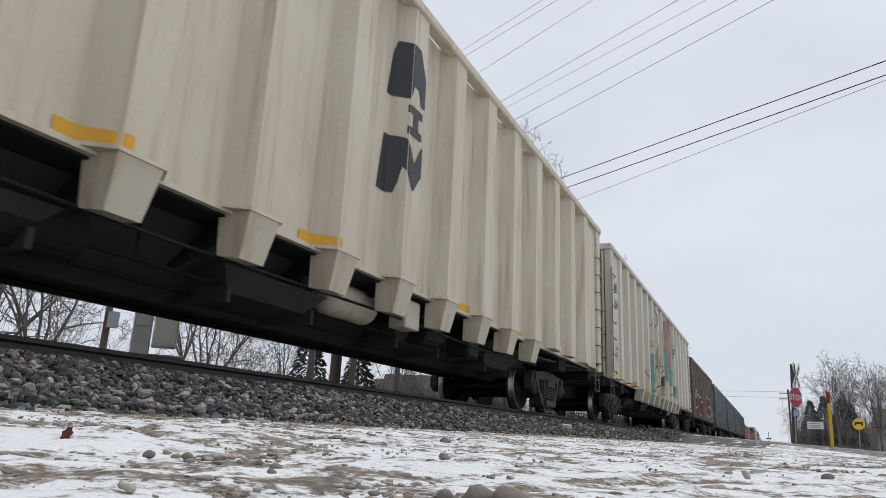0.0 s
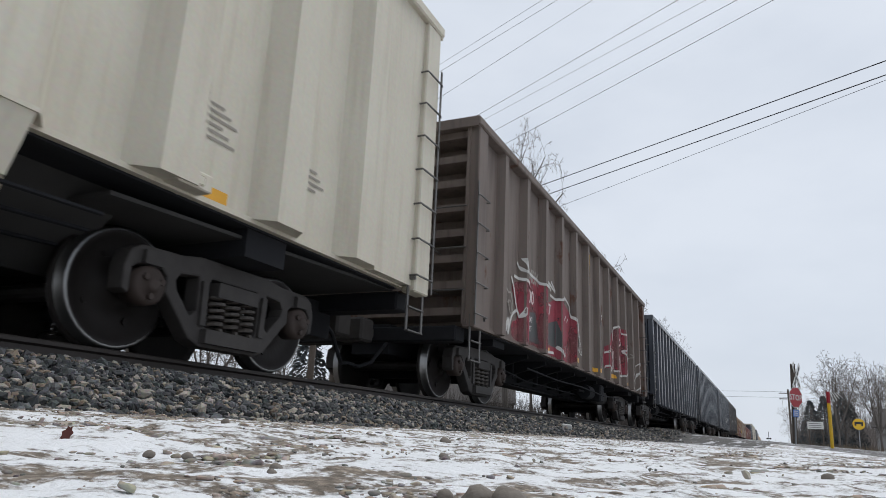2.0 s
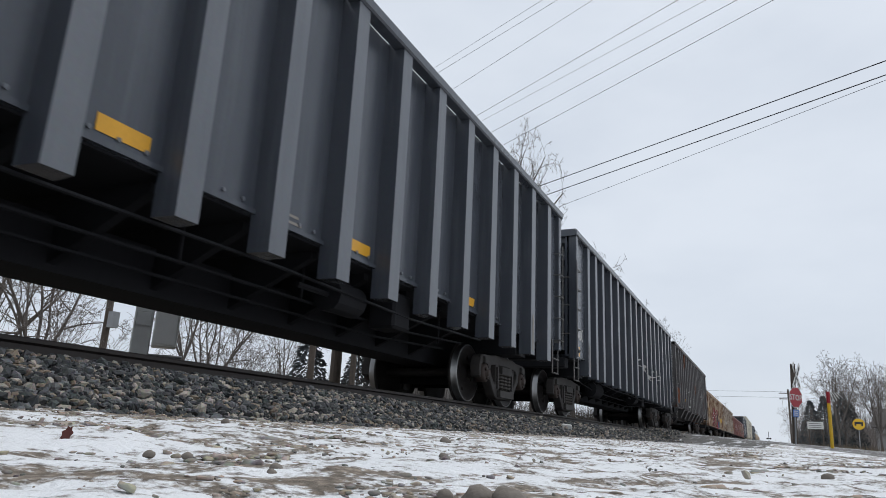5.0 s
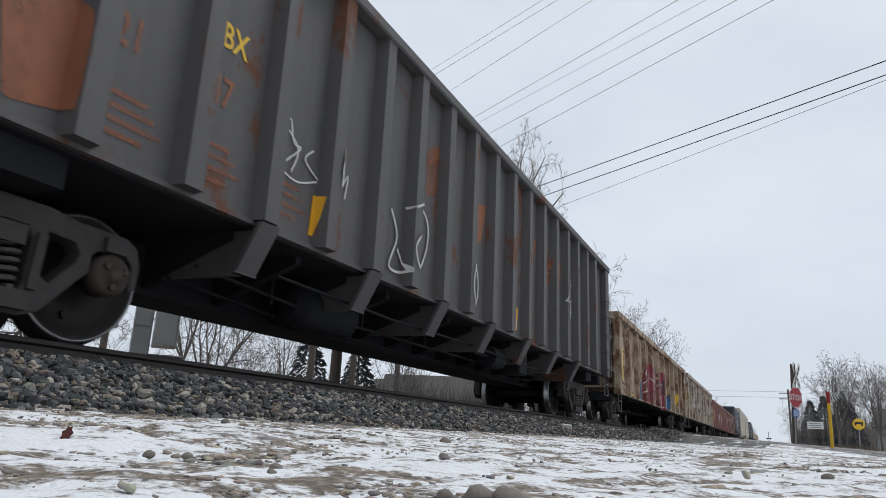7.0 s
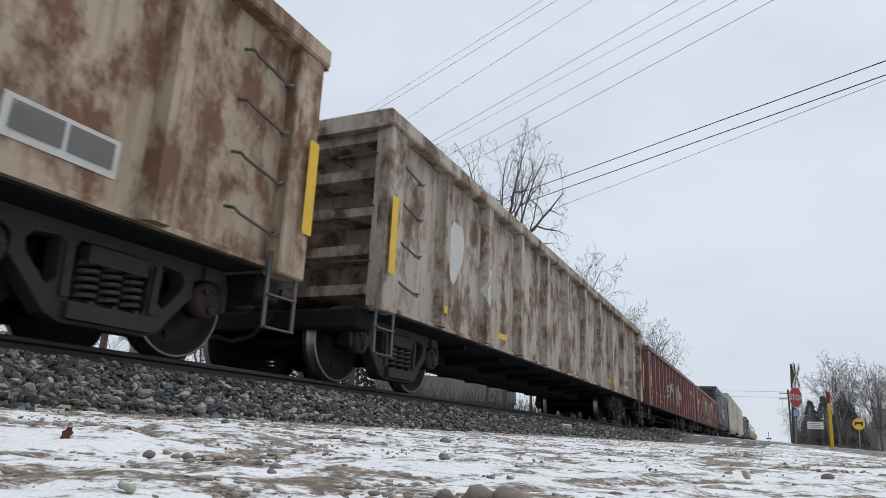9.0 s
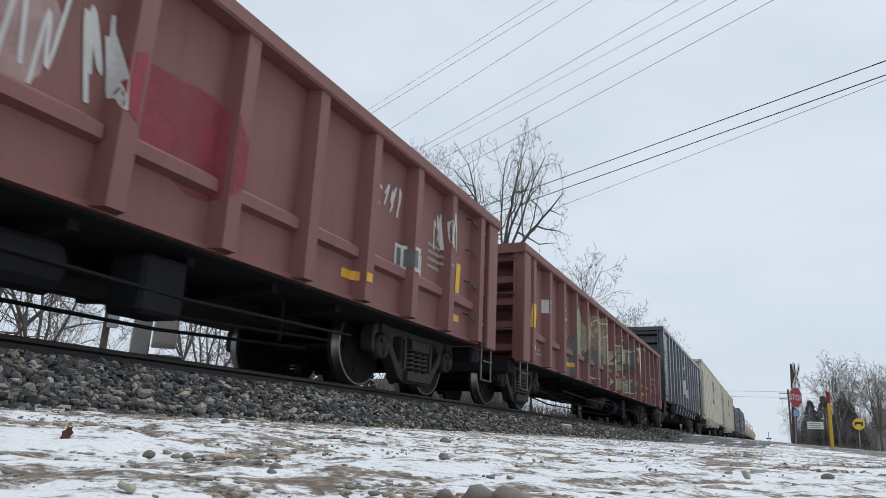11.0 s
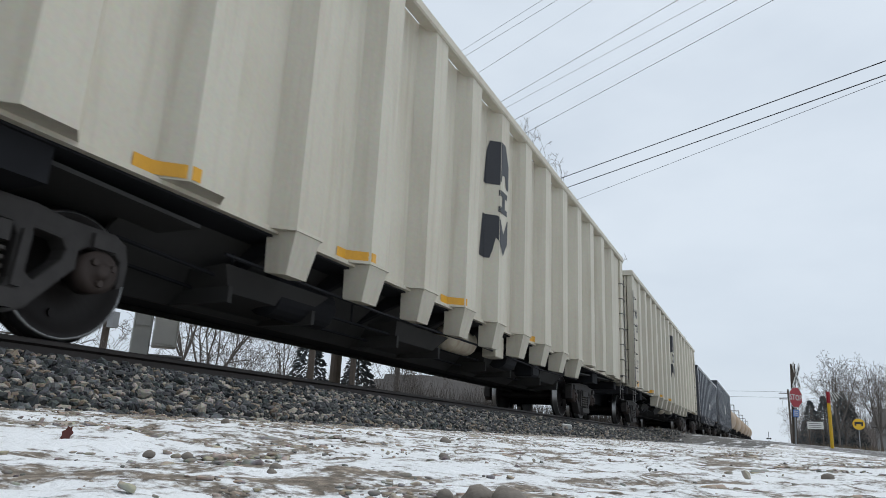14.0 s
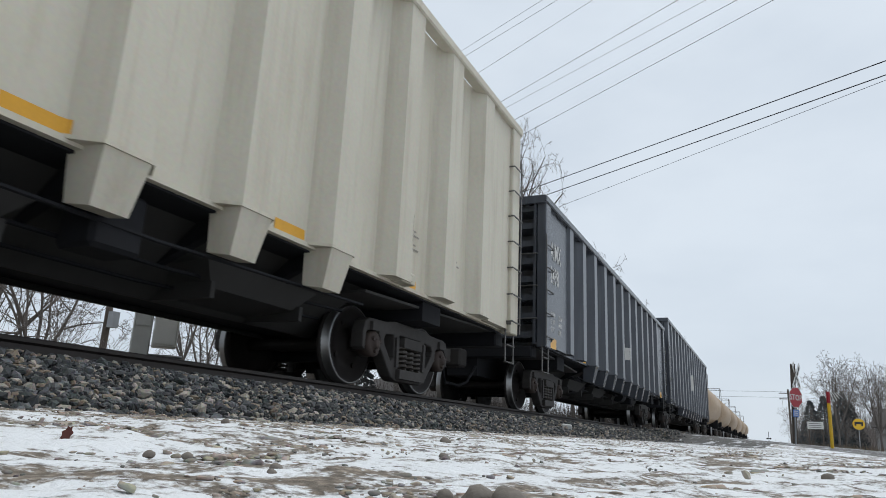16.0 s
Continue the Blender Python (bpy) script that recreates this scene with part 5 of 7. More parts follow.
    area(beige_b, TALL, M_TEAL, [(0.32, 2.91), (0.84, 3.06), (1.23, 2.91), (1.31, 2.27), (2.12, 2.36), (2.59, 2.45), (3.01, 1.67), (2.35, 1.72), (1.63, 1.85), (1.02, 1.84), (0.44, 2.12)], "sprayed colour field")
    area(beige_b, TALL, M_MAUVE, [(1.05, 4.23), (1.39, 4.15), (1.54, 2.50), (1.13, 2.27)], "sprayed colour field")
    area(beige_b, TALL, M_PINK, [(1.45, 4.26), (2.38, 4.34), (2.55, 2.74), (2.12, 2.36), (1.59, 2.65)], "sprayed colour field")
    area(beige_b, TALL, M_MAUVE, [(2.37, 4.42), (2.71, 4.53), (2.68, 3.11), (2.43, 3.08)], "sprayed colour field")
    area(beige_b, TALL, M_PINK, [(-0.47, 1.44), (0.41, 1.70), (0.48, 1.26), (-0.28, 1.20)], "sprayed colour field")
    area(beige_b, TALL, M_MAUVE, [(3.27, 1.77), (3.79, 1.88), (3.80, 1.72), (3.29, 1.62)], "sprayed colour field")
    area(beige_b, TALL, M_TEAL, [(3.29, 1.59), (4.08, 1.69), (4.11, 1.28), (3.41, 1.34)], "sprayed colour field")
    area(beige_b, TALL, M_TEAL, [(3.31, 3.33), (3.91, 3.67), (3.82, 3.41), (3.43, 3.12)], "sprayed colour field")
    strokes(beige_b, TALL, M_GREYLINE, 0.03, [[(-1.59, 2.49), (-1.47, 2.23), (-1.46, 2.12), (-1.56, 1.91), (-1.52, 1.84), (-1.63, 1.74), (-1.93, 1.57)], [(-1.97, 1.44), (-1.83, 1.53), (-1.70, 1.49), (-1.61, 1.40), (-1.47, 1.42), (-1.35, 1.52)], [(-2.71, 1.24), (-2.51, 1.19), (-2.39, 1.26)]], "sprayed line graffiti")
    strokes(beige_b, TALL, M_GREYLINE, 0.03, [[(-1.04, 2.69), (-1.02, 2.19), (-0.92, 2.00), (-1.08, 1.49), (-1.32, 1.22)], [(-0.77, 2.70), (-0.53, 2.68), (-0.43, 3.02), (-0.31, 3.33)], [(-0.77, 2.33), (-0.47, 2.32), (-0.13, 2.22), (-0.59, 1.70), (-0.85, 1.26)]], "sprayed line graffiti")
    strokes(beige_b, TALL, M_GREYLINE, 0.022, [[(0.37, 2.57), (0.94, 2.38), (1.56, 2.36), (2.45, 2.25), (3.07, 1.99)], [(0.32, 1.95), (0.91, 1.81)], [(1.47, 3.02), (1.78, 2.73)]], "sprayed line graffiti")
    strokes(beige_b, TALL, M_GREYLINE, 0.022, [[(1.53, 1.62), (1.94, 1.47), (2.24, 1.34)], [(3.02, 4.31), (3.26, 3.86), (2.88, 3.77), (3.06, 2.94), (2.95, 2.26), (2.72, 2.81)], [(3.29, 3.53), (4.02, 3.67), (3.43, 3.08), (2.94, 2.34)]], "sprayed line graffiti")
    strokes(beige_b, TALL, M_GREYLINE, 0.022, [[(4.11, 3.98), (4.21, 3.65), (3.62, 3.24)], [(0.34, 2.80), (0.77, 2.76)], [(1.16, 1.61), (1.66, 1.60), (2.24, 1.41), (3.03, 1.45)]], "sprayed line graffiti")

    area(brown, OLD, M_CRIMSON, [(-5.44, 1.87), (-5.01, 1.99), (-4.88, 1.84), (-4.90, 1.43), (-4.95, 1.02), (-5.20, 1.01), (-5.42, 1.06), (-5.40, 1.27), (-5.18, 1.35), (-5.27, 1.59)], "sprayed colour field")
    area(brown, OLD, M_CRIMSON, [(-4.83, 1.86), (-4.67, 2.09), (-4.35, 2.21), (-3.84, 2.16), (-3.60, 2.19), (-3.44, 1.96), (-2.95, 2.10), (-2.54, 2.17), (-1.93, 2.05), (-1.70, 1.79), (-1.71, 1.33), (-1.79, 1.00), (-2.58, 0.95), (-3.64, 1.00), (-4.33, 1.04), (-4.94, 1.00), (-4.95, 1.41)], "sprayed colour field")
    area(brown, OLD, M_PANEL, [(-4.74, 1.55), (-4.18, 1.63), (-3.98, 1.10), (-4.73, 1.08), (-4.82, 1.26)], "dark repainted data panel")
    area(brown, OLD, M_PANEL, [(-3.53, 1.54), (-2.89, 1.69), (-2.81, 1.17), (-3.59, 1.17)], "dark repainted data panel")
    area(brown, OLD, M_YELLOWED, [(-0.56, 3.60), (-0.00, 3.78), (-0.00, 2.51), (-0.44, 2.47)], "yellowed paint patch")
    area(brown, OLD, M_MAUVE, [(0.56, 2.36), (0.98, 2.44), (1.04, 1.67), (0.92, 1.19), (0.56, 1.17), (0.76, 1.78)], "sprayed colour field")
    strokes(brown, OLD, M_WHITE, 0.03, [[(0.56, 2.36), (0.98, 2.44), (1.04, 1.67), (0.92, 1.19), (0.56, 1.17), (0.76, 1.78), (0.56, 2.36)]], "sprayed line graffiti")
    strokes(brown, OLD, M_WHITE, 0.05, [[(-5.51, 1.99), (-5.38, 1.82), (-5.27, 1.59), (-5.12, 1.40), (-5.05, 1.56)], [(-5.38, 2.03), (-5.01, 2.01), (-4.83, 1.86), (-4.71, 1.97), (-4.72, 2.35), (-4.55, 2.25), (-4.14, 2.22), (-3.84, 2.16), (-3.57, 2.23)], [(-5.25, 2.29), (-5.02, 2.16), (-5.09, 2.39)]], "white sprayed outline")
    strokes(brown, OLD, M_WHITE, 0.05, [[(-3.63, 2.37), (-3.25, 2.21), (-3.54, 2.36), (-2.97, 2.24), (-3.24, 2.39)], [(-3.33, 2.12), (-2.85, 2.11), (-2.50, 2.28), (-1.95, 2.17), (-1.86, 2.01), (-1.71, 1.86), (-1.60, 1.49), (-1.48, 1.07)], [(-5.76, 1.06), (-5.66, 1.29), (-5.73, 1.08), (-5.59, 1.30), (-5.63, 1.05), (-5.48, 1.34), (-5.25, 1.48), (-5.13, 1.44)]], "white sprayed outline")
    strokes(brown, OLD, M_WHITE, 0.05, [[(-2.54, 2.15), (-2.46, 1.62), (-2.34, 1.54), (-2.36, 1.71)], [(-3.64, 1.00), (-3.33, 1.04), (-3.07, 1.05)], [(-2.91, 1.20), (-2.74, 1.02), (-2.72, 1.23)]], "white sprayed outline")
    strokes(brown, OLD, M_CHALK, 0.03, [[(-5.79, 1.81), (-5.73, 1.62), (-5.76, 1.42), (-5.82, 1.53)], [(-5.79, 1.81), (-5.64, 1.71), (-5.51, 1.71), (-5.42, 1.48), (-5.53, 1.39), (-5.65, 1.59)], [(-5.68, 1.54), (-5.53, 1.58), (-5.45, 1.39)]], "sprayed line graffiti")
    strokes(brown, OLD, M_WHITE, 0.025, [[(-1.42, 1.74), (-1.16, 1.33), (-1.34, 1.63), (-1.01, 1.30), (-1.13, 1.75), (-0.88, 1.26), (-1.39, 1.48)], [(-2.29, 1.80), (-2.18, 1.90)], [(-2.12, 1.79), (-2.01, 1.88)]], "sprayed line graffiti")
    area(brown, OLD, M_CRIMSON, [(1.40, 1.55), (1.54, 1.78), (1.83, 1.97), (1.92, 1.71), (1.86, 1.45), (1.83, 1.25), (1.66, 1.24), (1.46, 1.27)], "sprayed colour field")
    area(brown, OLD, M_CRIMSON, [(2.10, 1.74), (2.49, 2.27), (2.92, 2.39), (3.02, 2.21), (2.98, 1.76), (3.02, 1.55), (2.86, 1.30), (2.63, 1.26), (2.60, 1.58), (2.43, 1.30), (2.17, 1.26)], "sprayed colour field")
    area(brown, OLD, M_CRIMSON, [(3.17, 2.39), (3.65, 2.56), (3.96, 2.39), (3.91, 1.98), (4.02, 1.54), (3.94, 1.31), (3.38, 1.27), (3.17, 1.33)], "sprayed colour field")
    strokes(brown, OLD, M_WHITE, 0.045, [[(1.86, 1.99), (1.87, 1.76), (1.93, 1.66), (1.85, 1.49), (1.89, 1.32), (1.78, 1.23), (1.65, 1.27), (1.58, 1.30), (1.47, 1.23)], [(1.45, 1.68), (1.49, 1.61), (1.61, 1.68), (1.62, 1.80)], [(2.47, 2.35), (2.56, 2.04), (2.55, 2.22), (2.70, 2.45), (2.95, 2.41), (3.03, 2.31), (2.96, 2.03), (3.00, 1.81), (2.95, 1.61), (3.00, 1.49), (2.86, 1.30), (2.63, 1.26)]], "white sprayed outline")
    strokes(brown, OLD, M_WHITE, 0.045, [[(2.63, 1.26), (2.57, 1.61), (2.61, 1.78), (2.52, 1.59), (2.44, 1.82), (2.44, 1.51), (2.45, 1.34), (2.31, 1.24), (2.25, 1.32), (2.12, 1.24)], [(3.17, 2.39), (3.57, 2.57), (3.76, 2.40), (3.96, 2.39), (4.02, 2.28), (3.91, 1.98), (3.76, 1.91), (3.96, 1.68), (4.03, 1.50), (3.80, 1.24), (3.19, 1.23)], [(3.15, 1.30), (3.43, 1.36), (3.46, 1.74), (3.58, 1.44), (3.69, 1.23)]], "white sprayed outline")
    strokes(brown, OLD, M_WHITE, 0.045, [[(3.38, 2.18), (3.52, 2.20), (3.62, 2.09), (3.44, 2.05), (3.38, 2.18)]], "white sprayed outline")
    strokes(brown, OLD, M_CHALK, 0.025, [[(4.29, 2.26), (4.58, 2.27), (4.82, 2.37)], [(4.38, 2.33), (4.46, 2.10)], [(4.62, 2.35), (4.72, 2.03)]], "sprayed line graffiti")
    strokes(brown, OLD, M_CHALK, 0.025, [[(4.41, 2.14), (4.79, 2.21)], [(4.29, 1.72), (4.65, 1.80), (5.05, 1.91)], [(4.35, 1.89), (4.44, 1.64)]], "sprayed line graffiti")
    strokes(brown, OLD, M_CHALK, 0.025, [[(4.62, 1.99), (4.72, 1.68)], [(4.88, 1.97), (5.08, 1.74)], [(4.53, 1.36), (4.61, 1.41), (4.71, 1.39)]], "sprayed line graffiti")
    strokes(brown, OLD, M_WHITE, 0.025, [[(5.60, 1.27), (5.82, 1.52), (6.05, 1.82), (6.22, 1.63), (5.96, 0.98), (5.69, 1.11), (5.60, 1.27)], [(5.73, 1.24), (6.08, 1.59)], [(5.81, 1.13), (6.02, 1.51)]], "sprayed line graffiti")
    area(brown, OLD, M_YELLOW, [(2.21, 1.16), (2.66, 1.18), (2.68, 1.08), (2.23, 1.06)], "yellow reflective strip")
    area(brown, OLD, M_ORANGE, [(6.41, 3.82), (6.82, 3.87), (7.12, 0.97), (6.54, 0.95)], "rust-orange corner paint")

    area(soot, GUSSET, M_ORANGE, [(1.88, 2.71), (2.34, 3.01), (2.28, 2.70), (2.14, 2.56), (2.15, 2.29), (1.97, 2.21)], "faded orange paint remnant")
    area(soot, GUSSET, M_ORANGE, [(2.63, 2.69), (3.05, 2.99), (3.24, 2.80), (3.20, 2.30), (2.66, 2.27)], "faded orange paint remnant")
    area(soot, GUSSET, M_ORANGE, [(3.56, 2.78), (4.03, 2.98), (3.96, 2.27), (3.73, 2.36)], "faded orange paint remnant")
    area(soot, GUSSET, M_ORANGE, [(1.12, 2.20), (1.35, 2.36), (1.34, 2.26), (1.17, 2.17)], "faded orange paint remnant")
    area(soot, GUSSET, M_ORANGE, [(-7.23, 1.68), (-6.78, 1.98), (-6.76, 1.60), (-6.77, 1.23), (-7.12, 1.16)], "faded orange paint remnant")
    area(soot, GUSSET, M_ORANGE, [(-2.15, 2.90), (-1.79, 3.09), (-1.81, 2.38), (-2.13, 2.31)], "faded orange paint remnant")
    area(soot, GUSSET, M_ORANGE, [(-0.60, 2.71), (-0.12, 2.82), (-0.30, 2.20), (-0.64, 2.15)], "faded orange paint remnant")
    strokes(soot, GUSSET, M_WHITE, 0.03, [[(-2.94, 1.87), (-2.78, 1.59), (-2.92, 1.23), (-2.60, 1.24), (-2.76, 1.46)], [(-2.63, 1.97), (-2.29, 2.11), (-2.04, 1.94), (-2.07, 1.58), (-2.33, 1.24), (-2.57, 1.52), (-2.32, 1.79)], [(-0.79, 1.75), (-0.44, 1.75), (-0.40, 1.35), (-0.67, 1.15), (-0.85, 1.42), (-0.79, 1.75)]], "sprayed line graffiti")

    area(rusty, MILL, M_BLUE, [(-4.61, 0.80), (-4.51, 1.17), (-3.98, 1.55), (-3.87, 1.35), (-3.98, 0.79)], "sprayed colour field")
    strokes(rusty, MILL, M_LEMON, 0.03, [[(-4.66, 0.80), (-4.57, 1.11), (-4.26, 1.38), (-3.95, 1.58)]], "thin yellow outline")
    area(rusty, MILL, M_CRIMSON, [(-3.83, 1.39), (-3.63, 2.08), (-3.22, 2.00), (-2.99, 1.90), (-2.30, 2.08), (-2.13, 0.81), (-2.84, 0.82), (-3.94, 0.80)], "sprayed colour field")
    strokes(rusty, MILL, M_WHITE, 0.028, [[(-3.66, 2.00), (-3.73, 1.56), (-3.32, 1.67), (-3.42, 1.36), (-3.18, 1.37)], [(-3.82, 1.32), (-3.37, 1.68)], [(-3.81, 1.03), (-3.41, 1.30)], [(-3.63, 0.92), (-3.26, 0.90), (-3.38, 1.09)], [(-2.74, 1.31), (-2.51, 1.78), (-2.22, 1.45)], [(-3.56, 1.96), (-3.48, 1.85), (-3.42, 1.98), (-3.35, 1.84)]], "white sprayed scrawl")
    area(rusty, MILL, M_LEMON, [(-6.38, 0.84), (-6.12, 0.84), (-5.78, 0.85), (-5.37, 0.85), (-5.37, 0.81), (-6.15, 0.80), (-6.37, 0.81)], "worn yellow sill stripe")
    area(rusty, MILL, M_LEMON, [(-5.07, 1.59), (-4.94, 1.63), (-4.94, 1.07), (-5.04, 1.07)], "upright yellow stripe")
    area(rusty, MILL, M_CRIMSON, [(-2.10, 1.51), (-2.02, 1.61), (-1.87, 1.61), (-1.78, 1.09), (-1.61, 0.75), (-1.75, 0.77), (-1.93, 0.76)], "sprayed colour field")
    area(rusty, MILL, M_MAUVE, [(-1.92, 1.81), (-1.38, 2.16), (-1.22, 1.92), (-1.21, 1.51), (-1.79, 1.23)], "sprayed colour field")
    area(rusty, MILL, M_CRIMSON, [(-1.21, 1.51), (-1.00, 1.44), (-0.84, 1.65), (-0.80, 1.98), (-0.34, 2.08), (-0.01, 1.94), (0.19, 1.42), (0.23, 0.76), (-0.77, 0.76), (-1.57, 0.75), (-1.78, 1.09)], "sprayed colour field")
    area(rusty, MILL, M_CRIMSON, [(0.14, 1.93), (0.73, 2.06), (1.04, 1.84), (1.21, 2.02), (1.98, 2.06), (1.72, 1.42), (1.54, 0.85), (1.40, 0.76), (0.16, 0.77)], "sprayed colour field")
    area(rusty, MILL, M_CHARCOAL, [(-1.70, 1.38), (-1.57, 1.48), (-1.50, 1.30), (-1.71, 1.09)], "sprayed colour field")
    area(rusty, MILL, M_CHARCOAL, [(-0.48, 1.50), (-0.12, 1.60), (-0.21, 1.33), (-0.49, 1.23)], "sprayed colour field")
    area(rusty, MILL, M_CHARCOAL, [(0.30, 1.62), (0.78, 1.74), (0.69, 1.23), (0.35, 1.33)], "sprayed colour field")
    area(rusty, MILL, M_CHARCOAL, [(-1.55, 1.09), (-1.45, 1.17), (-1.23, 0.99), (-1.11, 0.79), (-1.33, 0.85), (-1.36, 1.02)], "sprayed colour field")
    area(rusty, MILL, M_BLUE, [(1.86, 1.24), (2.33, 1.33), (2.38, 0.96), (2.16, 0.79), (1.87, 0.77)], "sprayed colour field")
    area(rusty, MILL, M_TEAL, [(1.65, 1.16), (1.85, 1.33), (1.92, 0.81), (1.54, 0.79)], "sprayed colour field")
    area(rusty, MILL, M_GREY, [(2.39, 1.87), (2.95, 2.01), (2.92, 1.00), (2.44, 0.97)], "sprayed colour field")
    strokes(rusty, MILL, M_WHITE, 0.03, [[(-1.85, 1.57), (-1.78, 1.48), (-1.85, 1.24), (-1.65, 1.21), (-1.82, 1.09)], [(-1.84, 1.54), (-1.61, 1.65), (-1.40, 1.82), (-1.48, 1.61), (-1.67, 1.38), (-1.27, 1.60), (-1.52, 1.23), (-1.42, 1.33), (-1.28, 1.32), (-1.14, 1.32)], [(-1.54, 1.11), (-1.43, 1.18), (-1.28, 1.01), (-1.11, 0.81)]], "white sprayed scrawl")
    strokes(rusty, MILL, M_WHITE, 0.03, [[(-1.58, 0.79), (-1.34, 0.93)], [(-1.87, 0.98), (-1.73, 0.77)], [(-0.91, 1.45), (-0.61, 1.56), (-0.67, 1.29)]], "white sprayed scrawl")
    strokes(rusty, MILL, M_WHITE, 0.03, [[(-0.51, 1.35), (-0.16, 1.46)], [(-0.39, 1.51), (-0.29, 1.28)]], "white sprayed scrawl")
    strokes(rusty, MILL, M_WHITE, 0.026, [[(-0.73, 1.90), (-0.60, 1.67), (-0.57, 1.96), (-0.43, 1.73)], [(-0.45, 1.98), (-0.36, 1.64)], [(-0.39, 1.82), (-0.23, 1.84)]], "white sprayed scrawl")
    strokes(rusty, MILL, M_WHITE, 0.026, [[(-0.20, 2.03), (-0.20, 1.66)], [(-0.81, 1.09), (-0.61, 0.83), (-0.57, 1.07), (-0.44, 0.83), (-0.40, 1.08)], [(-0.37, 1.05), (-0.32, 0.80)]], "white sprayed scrawl")
    strokes(rusty, MILL, M_WHITE, 0.026, [[(-0.37, 0.87), (-0.19, 0.92)], [(-0.22, 1.07), (-0.20, 0.79)], [(0.20, 1.16), (0.37, 0.79), (0.24, 1.12), (0.54, 1.14), (0.42, 0.90), (0.68, 0.79), (0.78, 1.15)]], "white sprayed scrawl")
    strokes(rusty, MILL, M_WHITE, 0.026, [[(0.36, 1.74), (0.33, 1.47), (0.62, 1.63)], [(0.85, 1.83), (0.73, 1.24)], [(1.32, 1.30), (1.25, 1.06), (1.35, 1.72), (1.47, 1.64), (1.34, 1.14), (1.60, 1.50), (1.73, 1.72), (1.76, 1.92)]], "white sprayed scrawl")
    strokes(rusty, MILL, M_CHALK, 0.02, [[(2.47, 1.83), (2.71, 1.03), (2.75, 1.84), (2.93, 1.20)], [(1.76, 1.13), (1.75, 0.81)], [(2.45, 1.42), (2.97, 1.63)]], "sprayed line graffiti")
    area(rusty, MILL, M_LEMON, [(4.28, 1.81), (4.49, 1.87), (4.48, 1.11), (4.28, 1.11)], "upright yellow stripe")
    area(rusty, MILL, M_LEMON, [(4.86, 1.54), (5.08, 1.54), (5.03, 1.08), (4.81, 1.08)], "upright yellow stripe")
    area(rusty, MILL, M_LEMON, [(1.91, 1.53), (2.05, 1.60), (2.04, 1.32), (1.90, 1.25)], "upright yellow stripe")

    area(red_b, MILL_RED, M_PALEGREEN, [(-4.45, 2.13), (-3.94, 2.28), (-3.54, 2.00), (-3.56, 1.28), (-4.37, 1.20)], "sprayed colour field")
    area(red_b, MILL_RED, M_GREY, [(-4.81, 1.44), (-4.48, 1.59), (-4.45, 0.83), (-4.99, 0.85)], "sprayed colour field")
    area(red_b, MILL_RED, M_PALE, [(-3.30, 2.11), (-2.44, 2.29), (-2.34, 1.62), (-3.20, 1.43)], "sprayed colour field")
    area(red_b, MILL_RED, M_GREY, [(-3.45, 1.44), (-1.73, 1.59), (-1.70, 1.17), (-3.32, 1.04)], "sprayed colour field")
    area(red_b, MILL_RED, M_PALE, [(-2.06, 2.27), (-1.19, 2.33), (-1.25, 1.42), (-1.94, 1.38)], "sprayed colour field")
    strokes(red_b, MILL_RED, M_PALEST, 0.03, [[(-4.44, 2.10), (-4.02, 2.32), (-3.60, 2.06)], [(-4.26, 1.92), (-3.98, 1.39), (-3.74, 1.94), (-3.63, 1.40)], [(-3.27, 2.08), (-2.95, 1.63), (-2.53, 2.22), (-2.42, 1.60)], [(-2.01, 2.28), (-1.90, 1.39)], [(-1.90, 2.27), (-1.18, 2.24), (-1.75, 1.84)], [(-3.26, 1.20), (-2.88, 0.90), (-2.11, 0.87)], [(-5.36, 1.58), (-5.00, 1.75), (-5.18, 1.45), (-4.84, 1.49)]], "cream sprayed outline")
    area(red_b, MILL_RED, M_PALE, [(-0.99, 1.67), (-0.87, 1.70), (-0.31, 1.72), (-0.28, 1.46), (-0.91, 1.37)], "sprayed colour field")
    area(red_b, MILL_RED, M_GREY, [(-1.32, 1.37), (-0.99, 1.37), (-0.63, 1.02), (-0.69, 0.82), (-0.92, 1.05), (-1.25, 1.07)], "sprayed colour field")
    area(red_b, MILL_RED, M_PALEGREEN, [(-0.13, 2.00), (0.30, 2.04), (0.72, 1.90), (0.79, 1.52), (0.67, 1.38), (0.31, 1.30), (-0.05, 1.20), (0.03, 1.58)], "sprayed colour field")
    area(red_b, MILL_RED, M_OLIVE, [(-0.08, 1.19), (0.34, 1.17), (0.51, 0.87), (0.02, 0.82)], "sprayed colour field")
    area(red_b, MILL_RED, M_GREY, [(0.97, 2.17), (1.28, 2.26), (1.87, 2.05), (2.03, 1.64), (1.60, 1.34), (1.08, 1.53)], "sprayed colour field")
    area(red_b, MILL_RED, M_PALE, [(1.16, 1.99), (1.78, 1.96), (1.74, 1.66), (1.26, 1.65)], "sprayed colour field")
    area(red_b, MILL_RED, M_PALE, [(1.05, 1.02), (1.63, 1.19), (1.87, 0.82), (1.20, 0.82)], "sprayed colour field")
    area(red_b, MILL_RED, M_GREY, [(2.07, 2.07), (2.85, 2.25), (3.03, 1.91), (2.49, 1.43), (2.16, 1.45)], "sprayed colour field")
    area(red_b, MILL_RED, M_GREY, [(2.00, 1.18), (2.99, 1.25), (2.90, 0.98), (2.15, 0.88)], "sprayed colour field")
    area(red_b, MILL_RED, M_PALE, [(3.35, 2.08), (3.99, 2.22), (4.02, 1.50), (3.50, 1.44)], "sprayed colour field")
